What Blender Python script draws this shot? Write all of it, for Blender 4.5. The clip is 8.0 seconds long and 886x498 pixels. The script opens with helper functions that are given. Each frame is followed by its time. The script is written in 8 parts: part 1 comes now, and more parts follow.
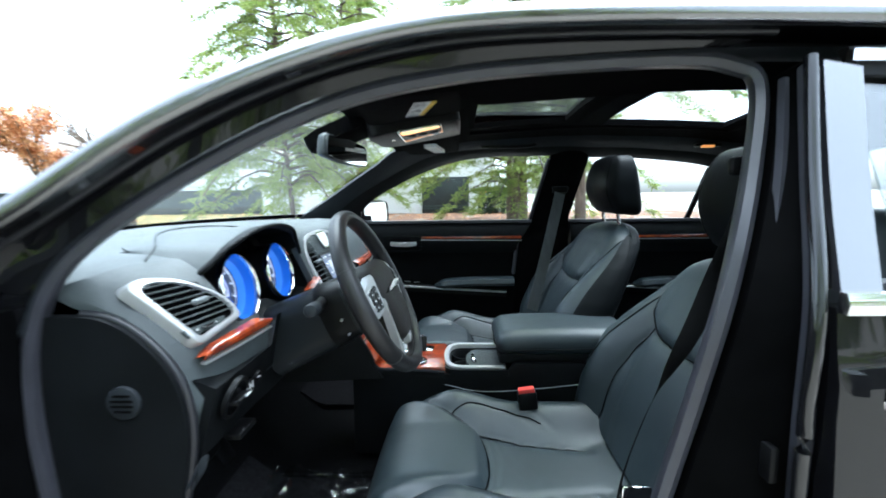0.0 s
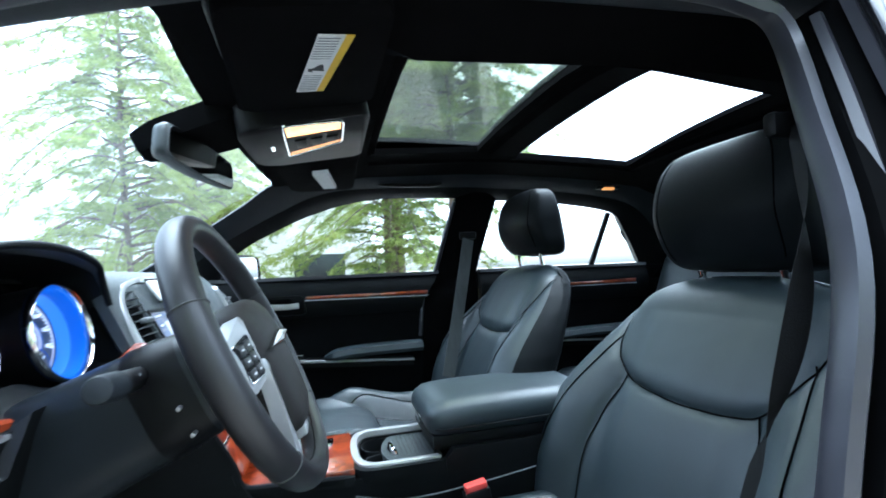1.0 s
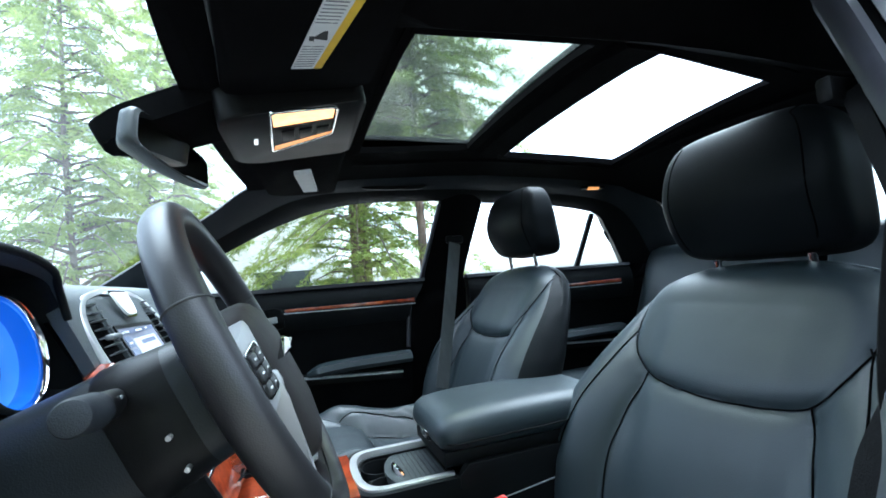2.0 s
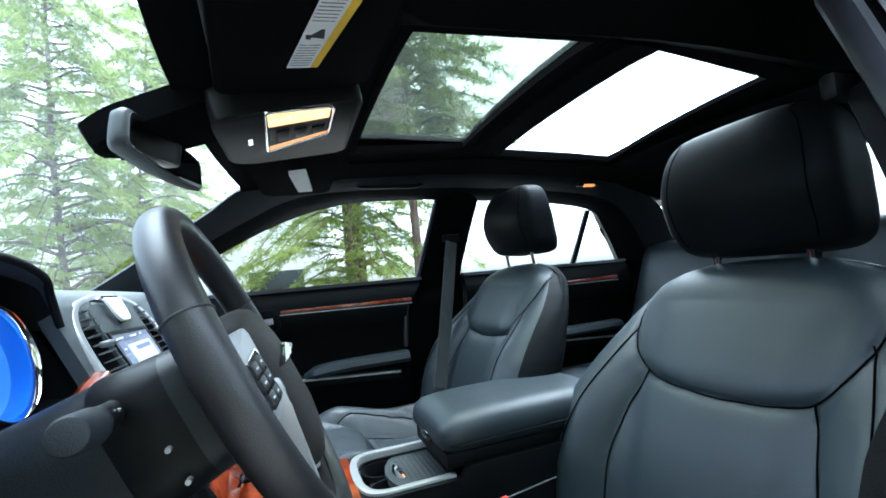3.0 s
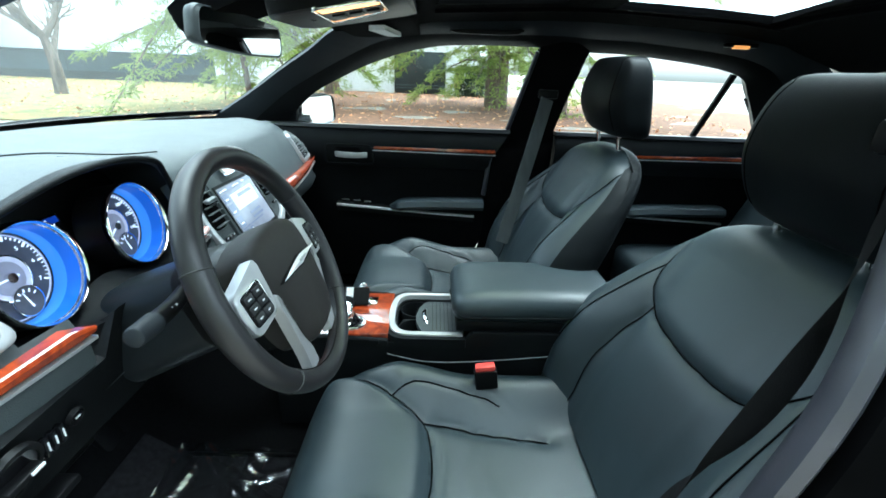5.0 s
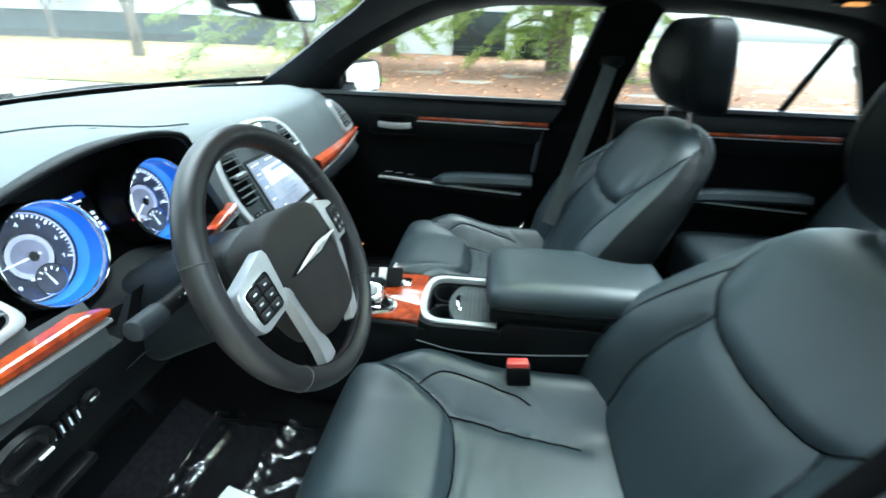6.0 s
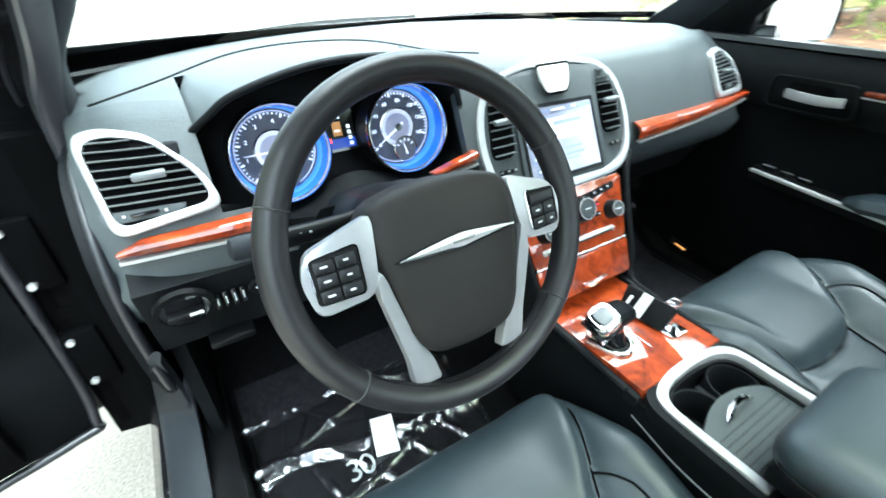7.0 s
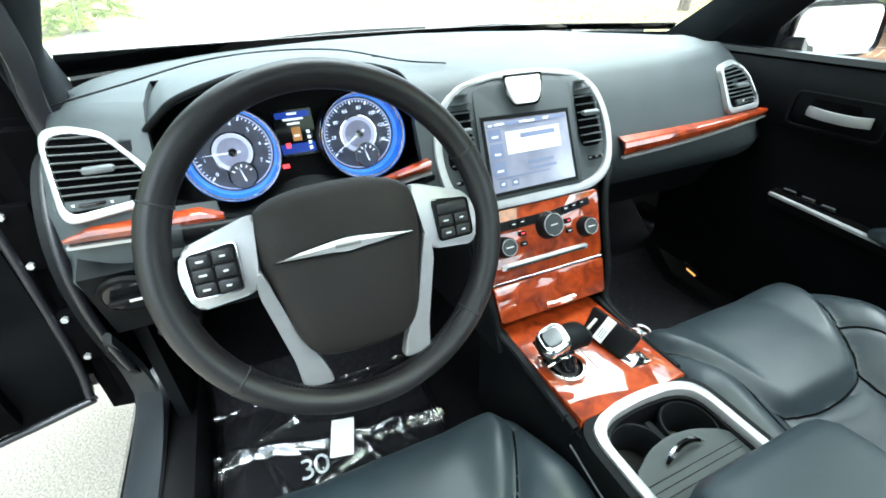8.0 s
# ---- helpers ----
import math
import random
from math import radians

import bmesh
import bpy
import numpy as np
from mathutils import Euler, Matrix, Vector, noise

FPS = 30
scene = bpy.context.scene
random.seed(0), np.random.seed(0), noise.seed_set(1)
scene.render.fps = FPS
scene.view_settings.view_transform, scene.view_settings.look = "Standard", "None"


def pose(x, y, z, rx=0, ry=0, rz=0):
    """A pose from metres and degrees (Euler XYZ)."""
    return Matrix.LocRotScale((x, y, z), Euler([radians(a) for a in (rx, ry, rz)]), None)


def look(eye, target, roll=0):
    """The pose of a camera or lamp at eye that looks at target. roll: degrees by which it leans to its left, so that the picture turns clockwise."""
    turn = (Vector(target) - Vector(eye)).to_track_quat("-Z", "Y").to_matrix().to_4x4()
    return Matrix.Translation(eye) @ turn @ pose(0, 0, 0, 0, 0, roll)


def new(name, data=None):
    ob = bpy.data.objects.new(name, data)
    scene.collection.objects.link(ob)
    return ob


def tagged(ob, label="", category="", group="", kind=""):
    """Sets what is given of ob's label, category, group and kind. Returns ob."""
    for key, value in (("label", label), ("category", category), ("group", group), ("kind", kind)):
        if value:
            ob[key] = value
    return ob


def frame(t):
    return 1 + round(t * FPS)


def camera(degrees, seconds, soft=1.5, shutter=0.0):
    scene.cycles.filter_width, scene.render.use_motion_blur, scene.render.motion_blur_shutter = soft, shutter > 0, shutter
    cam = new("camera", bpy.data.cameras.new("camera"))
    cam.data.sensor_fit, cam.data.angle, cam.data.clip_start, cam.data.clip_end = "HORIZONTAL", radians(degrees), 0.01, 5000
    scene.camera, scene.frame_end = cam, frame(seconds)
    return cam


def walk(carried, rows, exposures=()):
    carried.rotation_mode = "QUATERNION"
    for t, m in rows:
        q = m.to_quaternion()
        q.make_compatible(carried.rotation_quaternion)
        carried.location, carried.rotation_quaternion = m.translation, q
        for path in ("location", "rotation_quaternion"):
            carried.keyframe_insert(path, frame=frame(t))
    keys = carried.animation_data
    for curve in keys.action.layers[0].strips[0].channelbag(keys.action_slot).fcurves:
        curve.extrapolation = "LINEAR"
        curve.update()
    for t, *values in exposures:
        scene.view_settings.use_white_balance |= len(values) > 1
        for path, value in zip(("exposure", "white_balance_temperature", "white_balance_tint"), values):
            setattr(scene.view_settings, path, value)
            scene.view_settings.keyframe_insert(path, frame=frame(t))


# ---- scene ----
cam = camera(91.3, 8.0, soft=1.7, shutter=0.4)
PATH = [
    (0, (0.108, 1.316, 1.077), (0.179, -0.666, 0.825), -0.7),
    (0.5, (0.156, 1.13, 1.004), (-0.036, -0.852, 0.823), -0.0),
    (1, (0.182, 0.997, 0.961), (-0.317, -0.938, 1.053), -2.4),
    (1.5, (0.213, 0.945, 0.945), (-0.409, -0.952, 1.07), -4.1),
    (1.7, (0.227, 0.924, 0.939), (-0.41, -0.965, 1.088), -4.2),
    (2.8, (0.246, 0.894, 0.939), (-0.437, -0.983, 1.053), -5.3),
    (3, (0.245, 0.895, 0.946), (-0.432, -0.982, 1.073), -5.2),
    (3.5, (0.214, 0.893, 0.958), (-0.341, -1.028, 0.925), -1.9),
    (4, (0.144, 0.907, 1.03), (-0.204, -1.003, 0.551), 2.0),
    (4.5, (0.071, 0.946, 1.113), (-0.034, -0.932, 0.432), 2.3),
    (4.7, (0.061, 0.974, 1.133), (-0.014, -0.888, 0.405), 2.3),
    (5.8, (0.043, 0.946, 1.168), (0.082, -0.869, 0.328), 2.4),
    (6, (0.025, 0.896, 1.162), (0.189, -0.881, 0.258), 2.1),
    (6.2, (0.001, 0.83, 1.151), (0.436, -0.878, 0.206), 1.0),
    (6.5, (-0.008, 0.722, 1.133), (0.869, -0.737, 0.082), 1.5),
    (6.7, (-0.021, 0.658, 1.118), (1.126, -0.57, 0.033), 1.3),
    (7, (-0.053, 0.58, 1.114), (1.366, -0.297, 0.012), -0.5),
    (7.5, (-0.108, 0.47, 1.109), (1.458, -0.207, 0.066), -2.8),
    (8, (-0.131, 0.43, 1.107), (1.426, -0.244, 0.049), -1.3),
]
walk(cam, [(t, look(eye, target, roll)) for t, eye, target, roll in PATH],
     exposures=[(0, 2.79, 5370, 1), (1.0, 3.20, 5060, 2), (1.5, 3.13, 5120, 2), (3.0, 3.04, 5170, 1), (3.5, 2.91, 5220, 0), (4.5, 2.96, 5300, -8), (6.0, 3.26, 5400, -8), (6.7, 3.62, 5500, -6), (7.5, 3.53, 5750, -4), (8, 3.34, 5750, -4)])

# ---------------------------------------------------------------- world and sun
world = bpy.data.worlds.new("overcast_sky")
scene.world = world
world.use_nodes = True
wn = world.node_tree.nodes
wn.clear()
w_sky = wn.new("ShaderNodeTexSky")
w_sky.sky_type, w_sky.sun_disc = "NISHITA", False
w_sky.sun_elevation, w_sky.sun_rotation = radians(72), radians(212)
w_sky.air_density, w_sky.dust_density, w_sky.ozone_density = 1.0, 4.0, 0.6
w_hsv = wn.new("ShaderNodeHueSaturation")
w_hsv.inputs["Saturation"].default_value = 0.25
w_bg = wn.new("ShaderNodeBackground")
w_bg.inputs["Strength"].default_value = 0.13
w_out = wn.new("ShaderNodeOutputWorld")
world.node_tree.links.new(w_sky.outputs["Color"], w_hsv.inputs["Color"])
world.node_tree.links.new(w_hsv.outputs["Color"], w_bg.inputs["Color"])
world.node_tree.links.new(w_bg.outputs["Background"], w_out.inputs["Surface"])
sun = new("sun", bpy.data.lights.new("sun", "SUN"))
sun.data.energy, sun.data.angle, sun.data.color = 1.5, radians(90), (1.0, 0.97, 0.92)
sun.matrix_world = look((0, 0, 30), (3.5, 5.5, 0))


# ---------------------------------------------------------------- materials
def material(name, color, rough=0.5, metal=0.0, coat=0.0, vary=0.0, vary_scale=8.0, color2=None, bump=0.0, bump_scale=300.0,
             kind="noise", emit=0.0, coat_rough=0.05, spec=0.5, rough_vary=0.0, stretch=(1, 1, 1), coords="Object"):
    m = bpy.data.materials.new(name)
    m.use_nodes = True
    nt = m.node_tree
    b = nt.nodes["Principled BSDF"]
    b.inputs["Base Color"].default_value = (*color, 1)
    b.inputs["Roughness"].default_value = rough
    b.inputs["Metallic"].default_value = metal
    b.inputs["Specular IOR Level"].default_value = spec
    b.inputs["Coat Weight"].default_value = coat
    b.inputs["Coat Roughness"].default_value = coat_rough
    if emit:
        b.inputs["Emission Color"].default_value = (*color, 1)
        b.inputs["Emission Strength"].default_value = emit
    if vary or color2 or bump or rough_vary:
        co = nt.nodes.new("ShaderNodeTexCoord")
        mp = nt.nodes.new("ShaderNodeMapping")
        mp.inputs["Scale"].default_value = stretch
        nt.links.new(co.outputs[coords], mp.inputs["Vector"])
    if vary or color2:
        n = nt.nodes.new("ShaderNodeTexNoise")
        n.inputs["Scale"].default_value = vary_scale
        n.inputs["Detail"].default_value = 6
        nt.links.new(mp.outputs["Vector"], n.inputs["Vector"])
        ramp = nt.nodes.new("ShaderNodeValToRGB")
        second = color2 or tuple(min(1, c * (1 + vary)) for c in color)
        first = color if color2 else tuple(c * (1 - vary) for c in color)
        ramp.color_ramp.elements[0].color, ramp.color_ramp.elements[1].color = (*first, 1), (*second, 1)
        ramp.color_ramp.elements[0].position, ramp.color_ramp.elements[1].position = 0.36, 0.64
        nt.links.new(n.outputs["Fac"], ramp.inputs["Fac"])
        nt.links.new(ramp.outputs["Color"], b.inputs["Base Color"])
    if rough_vary:
        n2 = nt.nodes.new("ShaderNodeTexNoise")
        n2.inputs["Scale"].default_value, n2.inputs["Detail"].default_value = 14, 5
        nt.links.new(mp.outputs["Vector"], n2.inputs["Vector"])
        mr = nt.nodes.new("ShaderNodeMapRange")
        mr.inputs["To Min"].default_value, mr.inputs["To Max"].default_value = rough - rough_vary, rough + rough_vary
        nt.links.new(n2.outputs["Fac"], mr.inputs["Value"])
        nt.links.new(mr.outputs["Result"], b.inputs["Roughness"])
    if bump:
        t = nt.nodes.new("ShaderNodeTexVoronoi" if kind == "voronoi" else "ShaderNodeTexNoise")
        t.inputs["Scale"].default_value = bump_scale
        nt.links.new(mp.outputs["Vector"], t.inputs["Vector"])
        bp = nt.nodes.new("ShaderNodeBump")
        bp.inputs["Strength"].default_value, bp.inputs["Distance"].default_value = bump, 0.0012
        nt.links.new(t.outputs["Distance" if kind == "voronoi" else "Fac"], bp.inputs["Height"])
        nt.links.new(bp.outputs["Normal"], b.inputs["Normal"])
    return m


def glass(name, tint=(0.92, 0.96, 0.95), low=0.02, high=0.5, rough=0.0):
    """A thin clear sheet: see-through, with gloss that grows towards grazing."""
    m = bpy.data.materials.new(name)
    m.use_nodes = True
    nt = m.node_tree
    nt.nodes.clear()
    out, mix = nt.nodes.new("ShaderNodeOutputMaterial"), nt.nodes.new("ShaderNodeMixShader")
    tr, gl, lw = nt.nodes.new("ShaderNodeBsdfTransparent"), nt.nodes.new("ShaderNodeBsdfGlossy"), nt.nodes.new("ShaderNodeLayerWeight")
    tr.inputs["Color"].default_value = (*tint, 1)
    gl.inputs["Roughness"].default_value = rough
    lw.inputs["Blend"].default_value = 0.5
    pw, mr = nt.nodes.new("ShaderNodeMath"), nt.nodes.new("ShaderNodeMapRange")
    pw.operation, pw.inputs[1].default_value = "POWER", 5.0
    mr.inputs["To Min"].default_value, mr.inputs["To Max"].default_value = low, high
    nt.links.new(lw.outputs["Facing"], pw.inputs[0])
    nt.links.new(pw.outputs[0], mr.inputs["Value"])
    nt.links.new(mr.outputs["Result"], mix.inputs["Fac"])
    nt.links.new(tr.outputs["BSDF"], mix.inputs[1])
    nt.links.new(gl.outputs["BSDF"], mix.inputs[2])
    nt.links.new(mix.outputs["Shader"], out.inputs["Surface"])
    return m


def veiled(name, tint, veil):
    """Glass with painted-in haze: mostly clear, a little translucent white for veiling glare."""
    m = glass(name, tint)
    nt = m.node_tree
    out = [n for n in nt.nodes if n.bl_idname == "ShaderNodeOutputMaterial"][0]
    first = out.inputs["Surface"].links[0].from_socket
    tl, mix = nt.nodes.new("ShaderNodeBsdfTranslucent"), nt.nodes.new("ShaderNodeMixShader")
    tl.inputs["Color"].default_value = (0.85, 0.88, 0.86, 1)
    co, n = nt.nodes.new("ShaderNodeTexCoord"), nt.nodes.new("ShaderNodeTexNoise")
    n.inputs["Scale"].default_value, n.inputs["Detail"].default_value = 6, 6
    mr = nt.nodes.new("ShaderNodeMapRange")
    mr.inputs["To Min"].default_value, mr.inputs["To Max"].default_value = veil * 0.4, veil * 1.6
    nt.links.new(co.outputs["Object"], n.inputs["Vector"])
    nt.links.new(n.outputs["Fac"], mr.inputs["Value"])
    nt.links.new(mr.outputs["Result"], mix.inputs["Fac"])
    nt.links.new(first, mix.inputs[1])
    nt.links.new(tl.outputs["BSDF"], mix.inputs[2])
    nt.links.new(mix.outputs["Shader"], out.inputs["Surface"])
    return m


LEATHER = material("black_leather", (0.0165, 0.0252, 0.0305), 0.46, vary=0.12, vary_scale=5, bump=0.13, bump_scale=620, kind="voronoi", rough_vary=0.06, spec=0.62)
RIM_LEATHER = material("rim_leather", (0.0138, 0.0128, 0.0138), 0.40, vary=0.12, vary_scale=9, bump=0.10, bump_scale=700, kind="voronoi", rough_vary=0.05)
# Darker leather of the seat sides; on the headrests it paints in shade.
LEATHER_DARK = material("black_leather_dark", (0.0056, 0.0066, 0.0076), 0.46, vary=0.12, vary_scale=6, bump=0.12, bump_scale=620, kind="voronoi", rough_vary=0.05, spec=0.08)
AIRBAG = material("airbag_cover_plastic", (0.0205, 0.0182, 0.0172), 0.55, vary=0.1, vary_scale=12, bump=0.12, bump_scale=650, kind="voronoi", spec=0.22)
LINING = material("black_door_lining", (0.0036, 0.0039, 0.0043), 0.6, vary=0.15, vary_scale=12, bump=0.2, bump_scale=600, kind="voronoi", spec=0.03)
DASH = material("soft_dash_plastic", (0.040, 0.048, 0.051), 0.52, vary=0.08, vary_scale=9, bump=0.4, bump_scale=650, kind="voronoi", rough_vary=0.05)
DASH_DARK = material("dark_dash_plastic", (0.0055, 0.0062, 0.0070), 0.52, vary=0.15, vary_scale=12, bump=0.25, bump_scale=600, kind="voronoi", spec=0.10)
PLASTIC = material("black_plastic", (0.0045, 0.0045, 0.005), 0.40, vary=0.15, vary_scale=20, bump=0.1, bump_scale=500, spec=0.14)
# Near-black for seams, and for shade painted over the hinge-side body paint.
SHADE_SEAM_BLACK = material("shade_and_seam_black", (0.0016, 0.0016, 0.0018), 0.7, vary=0.2, vary_scale=30, bump=0.1, bump_scale=300, spec=0.02)
COLUMN = material("column_plastic", (0.0085, 0.0105, 0.0125), 0.36, vary=0.15, vary_scale=14, bump=0.12, bump_scale=600, kind="voronoi", spec=0.24)
KEY_PLASTIC = material("key_plastic", (0.012, 0.012, 0.013), 0.32, vary=0.1, vary_scale=40, spec=0.4)
GLOSS_BLACK = material("gloss_black_plastic", (0.006, 0.006, 0.007), 0.12, coat=0.6, rough_vary=0.03)
RUBBER = material("grey_rubber_seal", (0.014, 0.014, 0.0175), 0.36, vary=0.15, vary_scale=15, bump=0.1, bump_scale=300)
HEADLINER = material("black_headliner_cloth", (0.0034, 0.0033, 0.0036), 0.95, vary=0.15, vary_scale=40, bump=0.4, bump_scale=900, spec=0.03)
CARPET = material("black_carpet", (0.004, 0.004, 0.0045), 0.98, vary=0.3, vary_scale=120, bump=0.8, bump_scale=800, spec=0.1)
TRIM = material("dark_pillar_trim", (0.011, 0.0135, 0.017), 0.6, vary=0.1, vary_scale=18, bump=0.3, bump_scale=900, spec=0.3)
CHROME = material("chrome", (0.82, 0.82, 0.83), 0.08, metal=1.0, rough_vary=0.03)
SATIN = material("satin_silver", (0.47, 0.47, 0.475), 0.40, metal=0.62, vary=0.05, vary_scale=30, rough_vary=0.06)
PAINT = material("black_car_paint", (0.004, 0.004, 0.005), 0.5, spec=0.05, coat=0.85, coat_rough=0.03, vary=0.2, vary_scale=60)
BELT = material("grey_belt_webbing", (0.075, 0.082, 0.086), 0.7, vary=0.1, vary_scale=60, bump=0.5, bump_scale=700, stretch=(1, 1, 0.2))
BELT_BLACK = material("black_belt_webbing", (0.0045, 0.0045, 0.005), 0.8, spec=0.12, vary=0.15, vary_scale=60, bump=0.5, bump_scale=700)
RED = material("red_plastic", (0.75, 0.07, 0.06), 0.35, vary=0.06, vary_scale=60)
PAPER = material("white_paper", (0.78, 0.79, 0.78), 0.7, vary=0.04, vary_scale=50)
YELLOW = material("yellow_print", (0.80, 0.52, 0.03), 0.6, vary=0.04, vary_scale=50)
INK = material("grey_print", (0.22, 0.23, 0.24), 0.7, vary=0.1, vary_scale=90)
INK_BLACK = material("black_print", (0.03, 0.03, 0.03), 0.7, vary=0.1, vary_scale=90)
WHITE_PRINT = material("white_print", (0.75, 0.76, 0.76), 0.5, vary=0.03, vary_scale=50)
LAMP = material("warm_lamp_lens", (1.0, 0.42, 0.13), 0.3, color2=(1.0, 0.78, 0.46), vary_scale=26, emit=0.34)
LAMP_DIM = material("dim_lamp_lens", (1.0, 0.38, 0.10), 0.3, emit=0.12)
SCREEN = material("display_panel", (0.17, 0.175, 0.23), 0.12, color2=(0.34, 0.34, 0.39), vary_scale=7, emit=0.06)
SCREEN_PALE = material("display_pale_box", (0.50, 0.51, 0.56), 0.14, vary=0.05, vary_scale=30, emit=0.09)
SCREEN_BAR = material("display_bar", (0.16, 0.18, 0.27), 0.12, emit=0.05)
BLUE_GLOW = material("blue_gauge_ring", (0.036, 0.145, 0.64), 0.20, emit=0.046)
PALE_GLOW = material("pale_blue_gauge_glow", (0.085, 0.26, 0.78), 0.22, emit=0.072)
SLAT = material("vent_slat_plastic", (0.15, 0.16, 0.165), 0.36, vary=0.1, vary_scale=40)
GAUGE_FACE = material("gauge_face", (0.11, 0.105, 0.108), 0.4, vary=0.1, vary_scale=60)
GAUGE_GREY = material("gauge_middle", (0.36, 0.35, 0.42), 0.4, vary=0.1, vary_scale=60, emit=0.03)
GAUGE_LIGHT = material("gauge_centre_glow", (0.58, 0.57, 0.70), 0.35, color2=(0.72, 0.70, 0.78), vary_scale=60, emit=0.06)
GAUGE_MARK = material("gauge_marks", (0.86, 0.90, 1.0), 0.4, emit=0.15)
BLUE_DISPLAY = material("blue_display", (0.01, 0.03, 0.22), 0.2, emit=0.15)
AMBER_DISPLAY = material("amber_display_icon", (0.55, 0.25, 0.08), 0.3, emit=0.07)
RED_GLOW = material("red_warning_light", (1.0, 0.04, 0.05), 0.3, emit=0.35)
GLASS = glass("window_glass", (0.97, 0.985, 0.98))
SIDE_GLASS = glass("mirroring_side_glass", (0.72, 0.75, 0.74), 0.19, 0.85)
# Lighter copy of the seal rubber; its bright sheen is put into the colour.
SEAL_RUBBER = material("lightened_seal_rubber", (0.034, 0.034, 0.042), 0.32, vary=0.15, vary_scale=15, bump=0.1, bump_scale=300)
# Both panes carry a veiling haze mixed into the glass.
GLASS_DARK = veiled("tinted_sunroof_glass", (0.50, 0.53, 0.46), 0.007)
GLASS_HAZED = veiled("hazed_windscreen_glass", (0.97, 0.985, 0.98), 0.013)
DROPLET = glass("rain_water", (0.80, 0.83, 0.82), 0.08, 0.7, 0.05)
FILM = glass("clear_plastic_film", (0.95, 0.96, 0.97), 0.10, 0.70, 0.13)
MAT_CARPET = material("mat_carpet", (0.014, 0.0135, 0.0155), 0.95, vary=0.25, vary_scale=90, bump=0.8, bump_scale=700, spec=0.1)
BRIGHT = material("brushed_bright_trim", (0.80, 0.80, 0.80), 0.5, metal=0.55, rough_vary=0.05)
EDGE_PAINT = material("polished_roof_edge_paint", (0.006, 0.006, 0.007), 0.3, coat=1.0, coat_rough=0.02, vary=0.1, vary_scale=30)
EDGE_PAINT.node_tree.nodes["Principled BSDF"].inputs["Coat IOR"].default_value = 2.6
MIRROR = material("mirror_glass", (0.9, 0.92, 0.92), 0.015, metal=1.0)


def burl(name="burl_wood"):
    m = material(name, (0.30, 0.055, 0.014), 0.40, coat=1.0, coat_rough=0.03, spec=0.15)
    nt = m.node_tree
    b = nt.nodes["Principled BSDF"]
    b.inputs["Coat IOR"].default_value = 1.85
    co = nt.nodes.new("ShaderNodeTexCoord")
    n = nt.nodes.new("ShaderNodeTexNoise")
    n.inputs["Scale"].default_value, n.inputs["Detail"].default_value, n.inputs["Distortion"].default_value = 34, 10, 0.9
    v = nt.nodes.new("ShaderNodeTexVoronoi")
    v.inputs["Scale"].default_value = 75
    mix = nt.nodes.new("ShaderNodeMixRGB")
    mix.blend_type, mix.inputs["Fac"].default_value = "MULTIPLY", 0.45
    ramp = nt.nodes.new("ShaderNodeValToRGB")
    e = ramp.color_ramp.elements
    e[0].position, e[0].color = 0.32, (0.13, 0.016, 0.004, 1)
    e[1].position, e[1].color = 0.74, (0.42, 0.068, 0.011, 1)
    mid = e.new(0.5)
    mid.color = (0.28, 0.037, 0.006, 1)
    nt.links.new(co.outputs["Object"], n.inputs["Vector"])
    nt.links.new(co.outputs["Object"], v.inputs["Vector"])
    nt.links.new(n.outputs["Fac"], ramp.inputs["Fac"])
    nt.links.new(ramp.outputs["Color"], mix.inputs[1])
    nt.links.new(v.outputs["Distance"], mix.inputs[2])
    mix2 = nt.nodes.new("ShaderNodeMixRGB")
    mix2.inputs["Fac"].default_value = 0.18
    nt.links.new(ramp.outputs["Color"], mix2.inputs[1])
    nt.links.new(mix.outputs["Color"], mix2.inputs[2])
    nt.links.new(mix2.outputs["Color"], b.inputs["Base Color"])
    return m


WOOD = burl()
CONCRETE = material("speckled_pavement", (0.110, 0.101, 0.088), 0.8, color2=(0.235, 0.212, 0.178), vary_scale=170, bump=0.35, bump_scale=240)
GRASS = material("autumn_grass", (0.075, 0.085, 0.020), 0.9, color2=(0.19, 0.135, 0.035), vary_scale=2.0, bump=0.8, bump_scale=60)
MULCH = material("brown_mulch", (0.070, 0.030, 0.014), 0.95, color2=(0.15, 0.068, 0.030), vary_scale=5.0, bump=0.9, bump_scale=60)
BARK = material("bark", (0.075, 0.055, 0.042), 0.9, color2=(0.17, 0.13, 0.10), vary_scale=12, bump=0.9, bump_scale=40, stretch=(1, 1, 0.2))


def leafy(name, first, second, scale, through_light=0.5):
    """Thin foliage: part of the light shines through."""
    m = material(name, first, 0.65, color2=second, vary_scale=scale)
    nt = m.node_tree
    b, out = nt.nodes["Principled BSDF"], nt.nodes["Material Output"]
    tl, mix = nt.nodes.new("ShaderNodeBsdfTranslucent"), nt.nodes.new("ShaderNodeMixShader")
    ramp = [n for n in nt.nodes if n.bl_idname == "ShaderNodeValToRGB"][0]
    nt.links.new(ramp.outputs["Color"], tl.inputs["Color"])
    mix.inputs["Fac"].default_value = through_light
    nt.links.new(b.outputs["BSDF"], mix.inputs[1])
    nt.links.new(tl.outputs["BSDF"], mix.inputs[2])
    nt.links.new(mix.outputs["Shader"], out.inputs["Surface"])
    return m


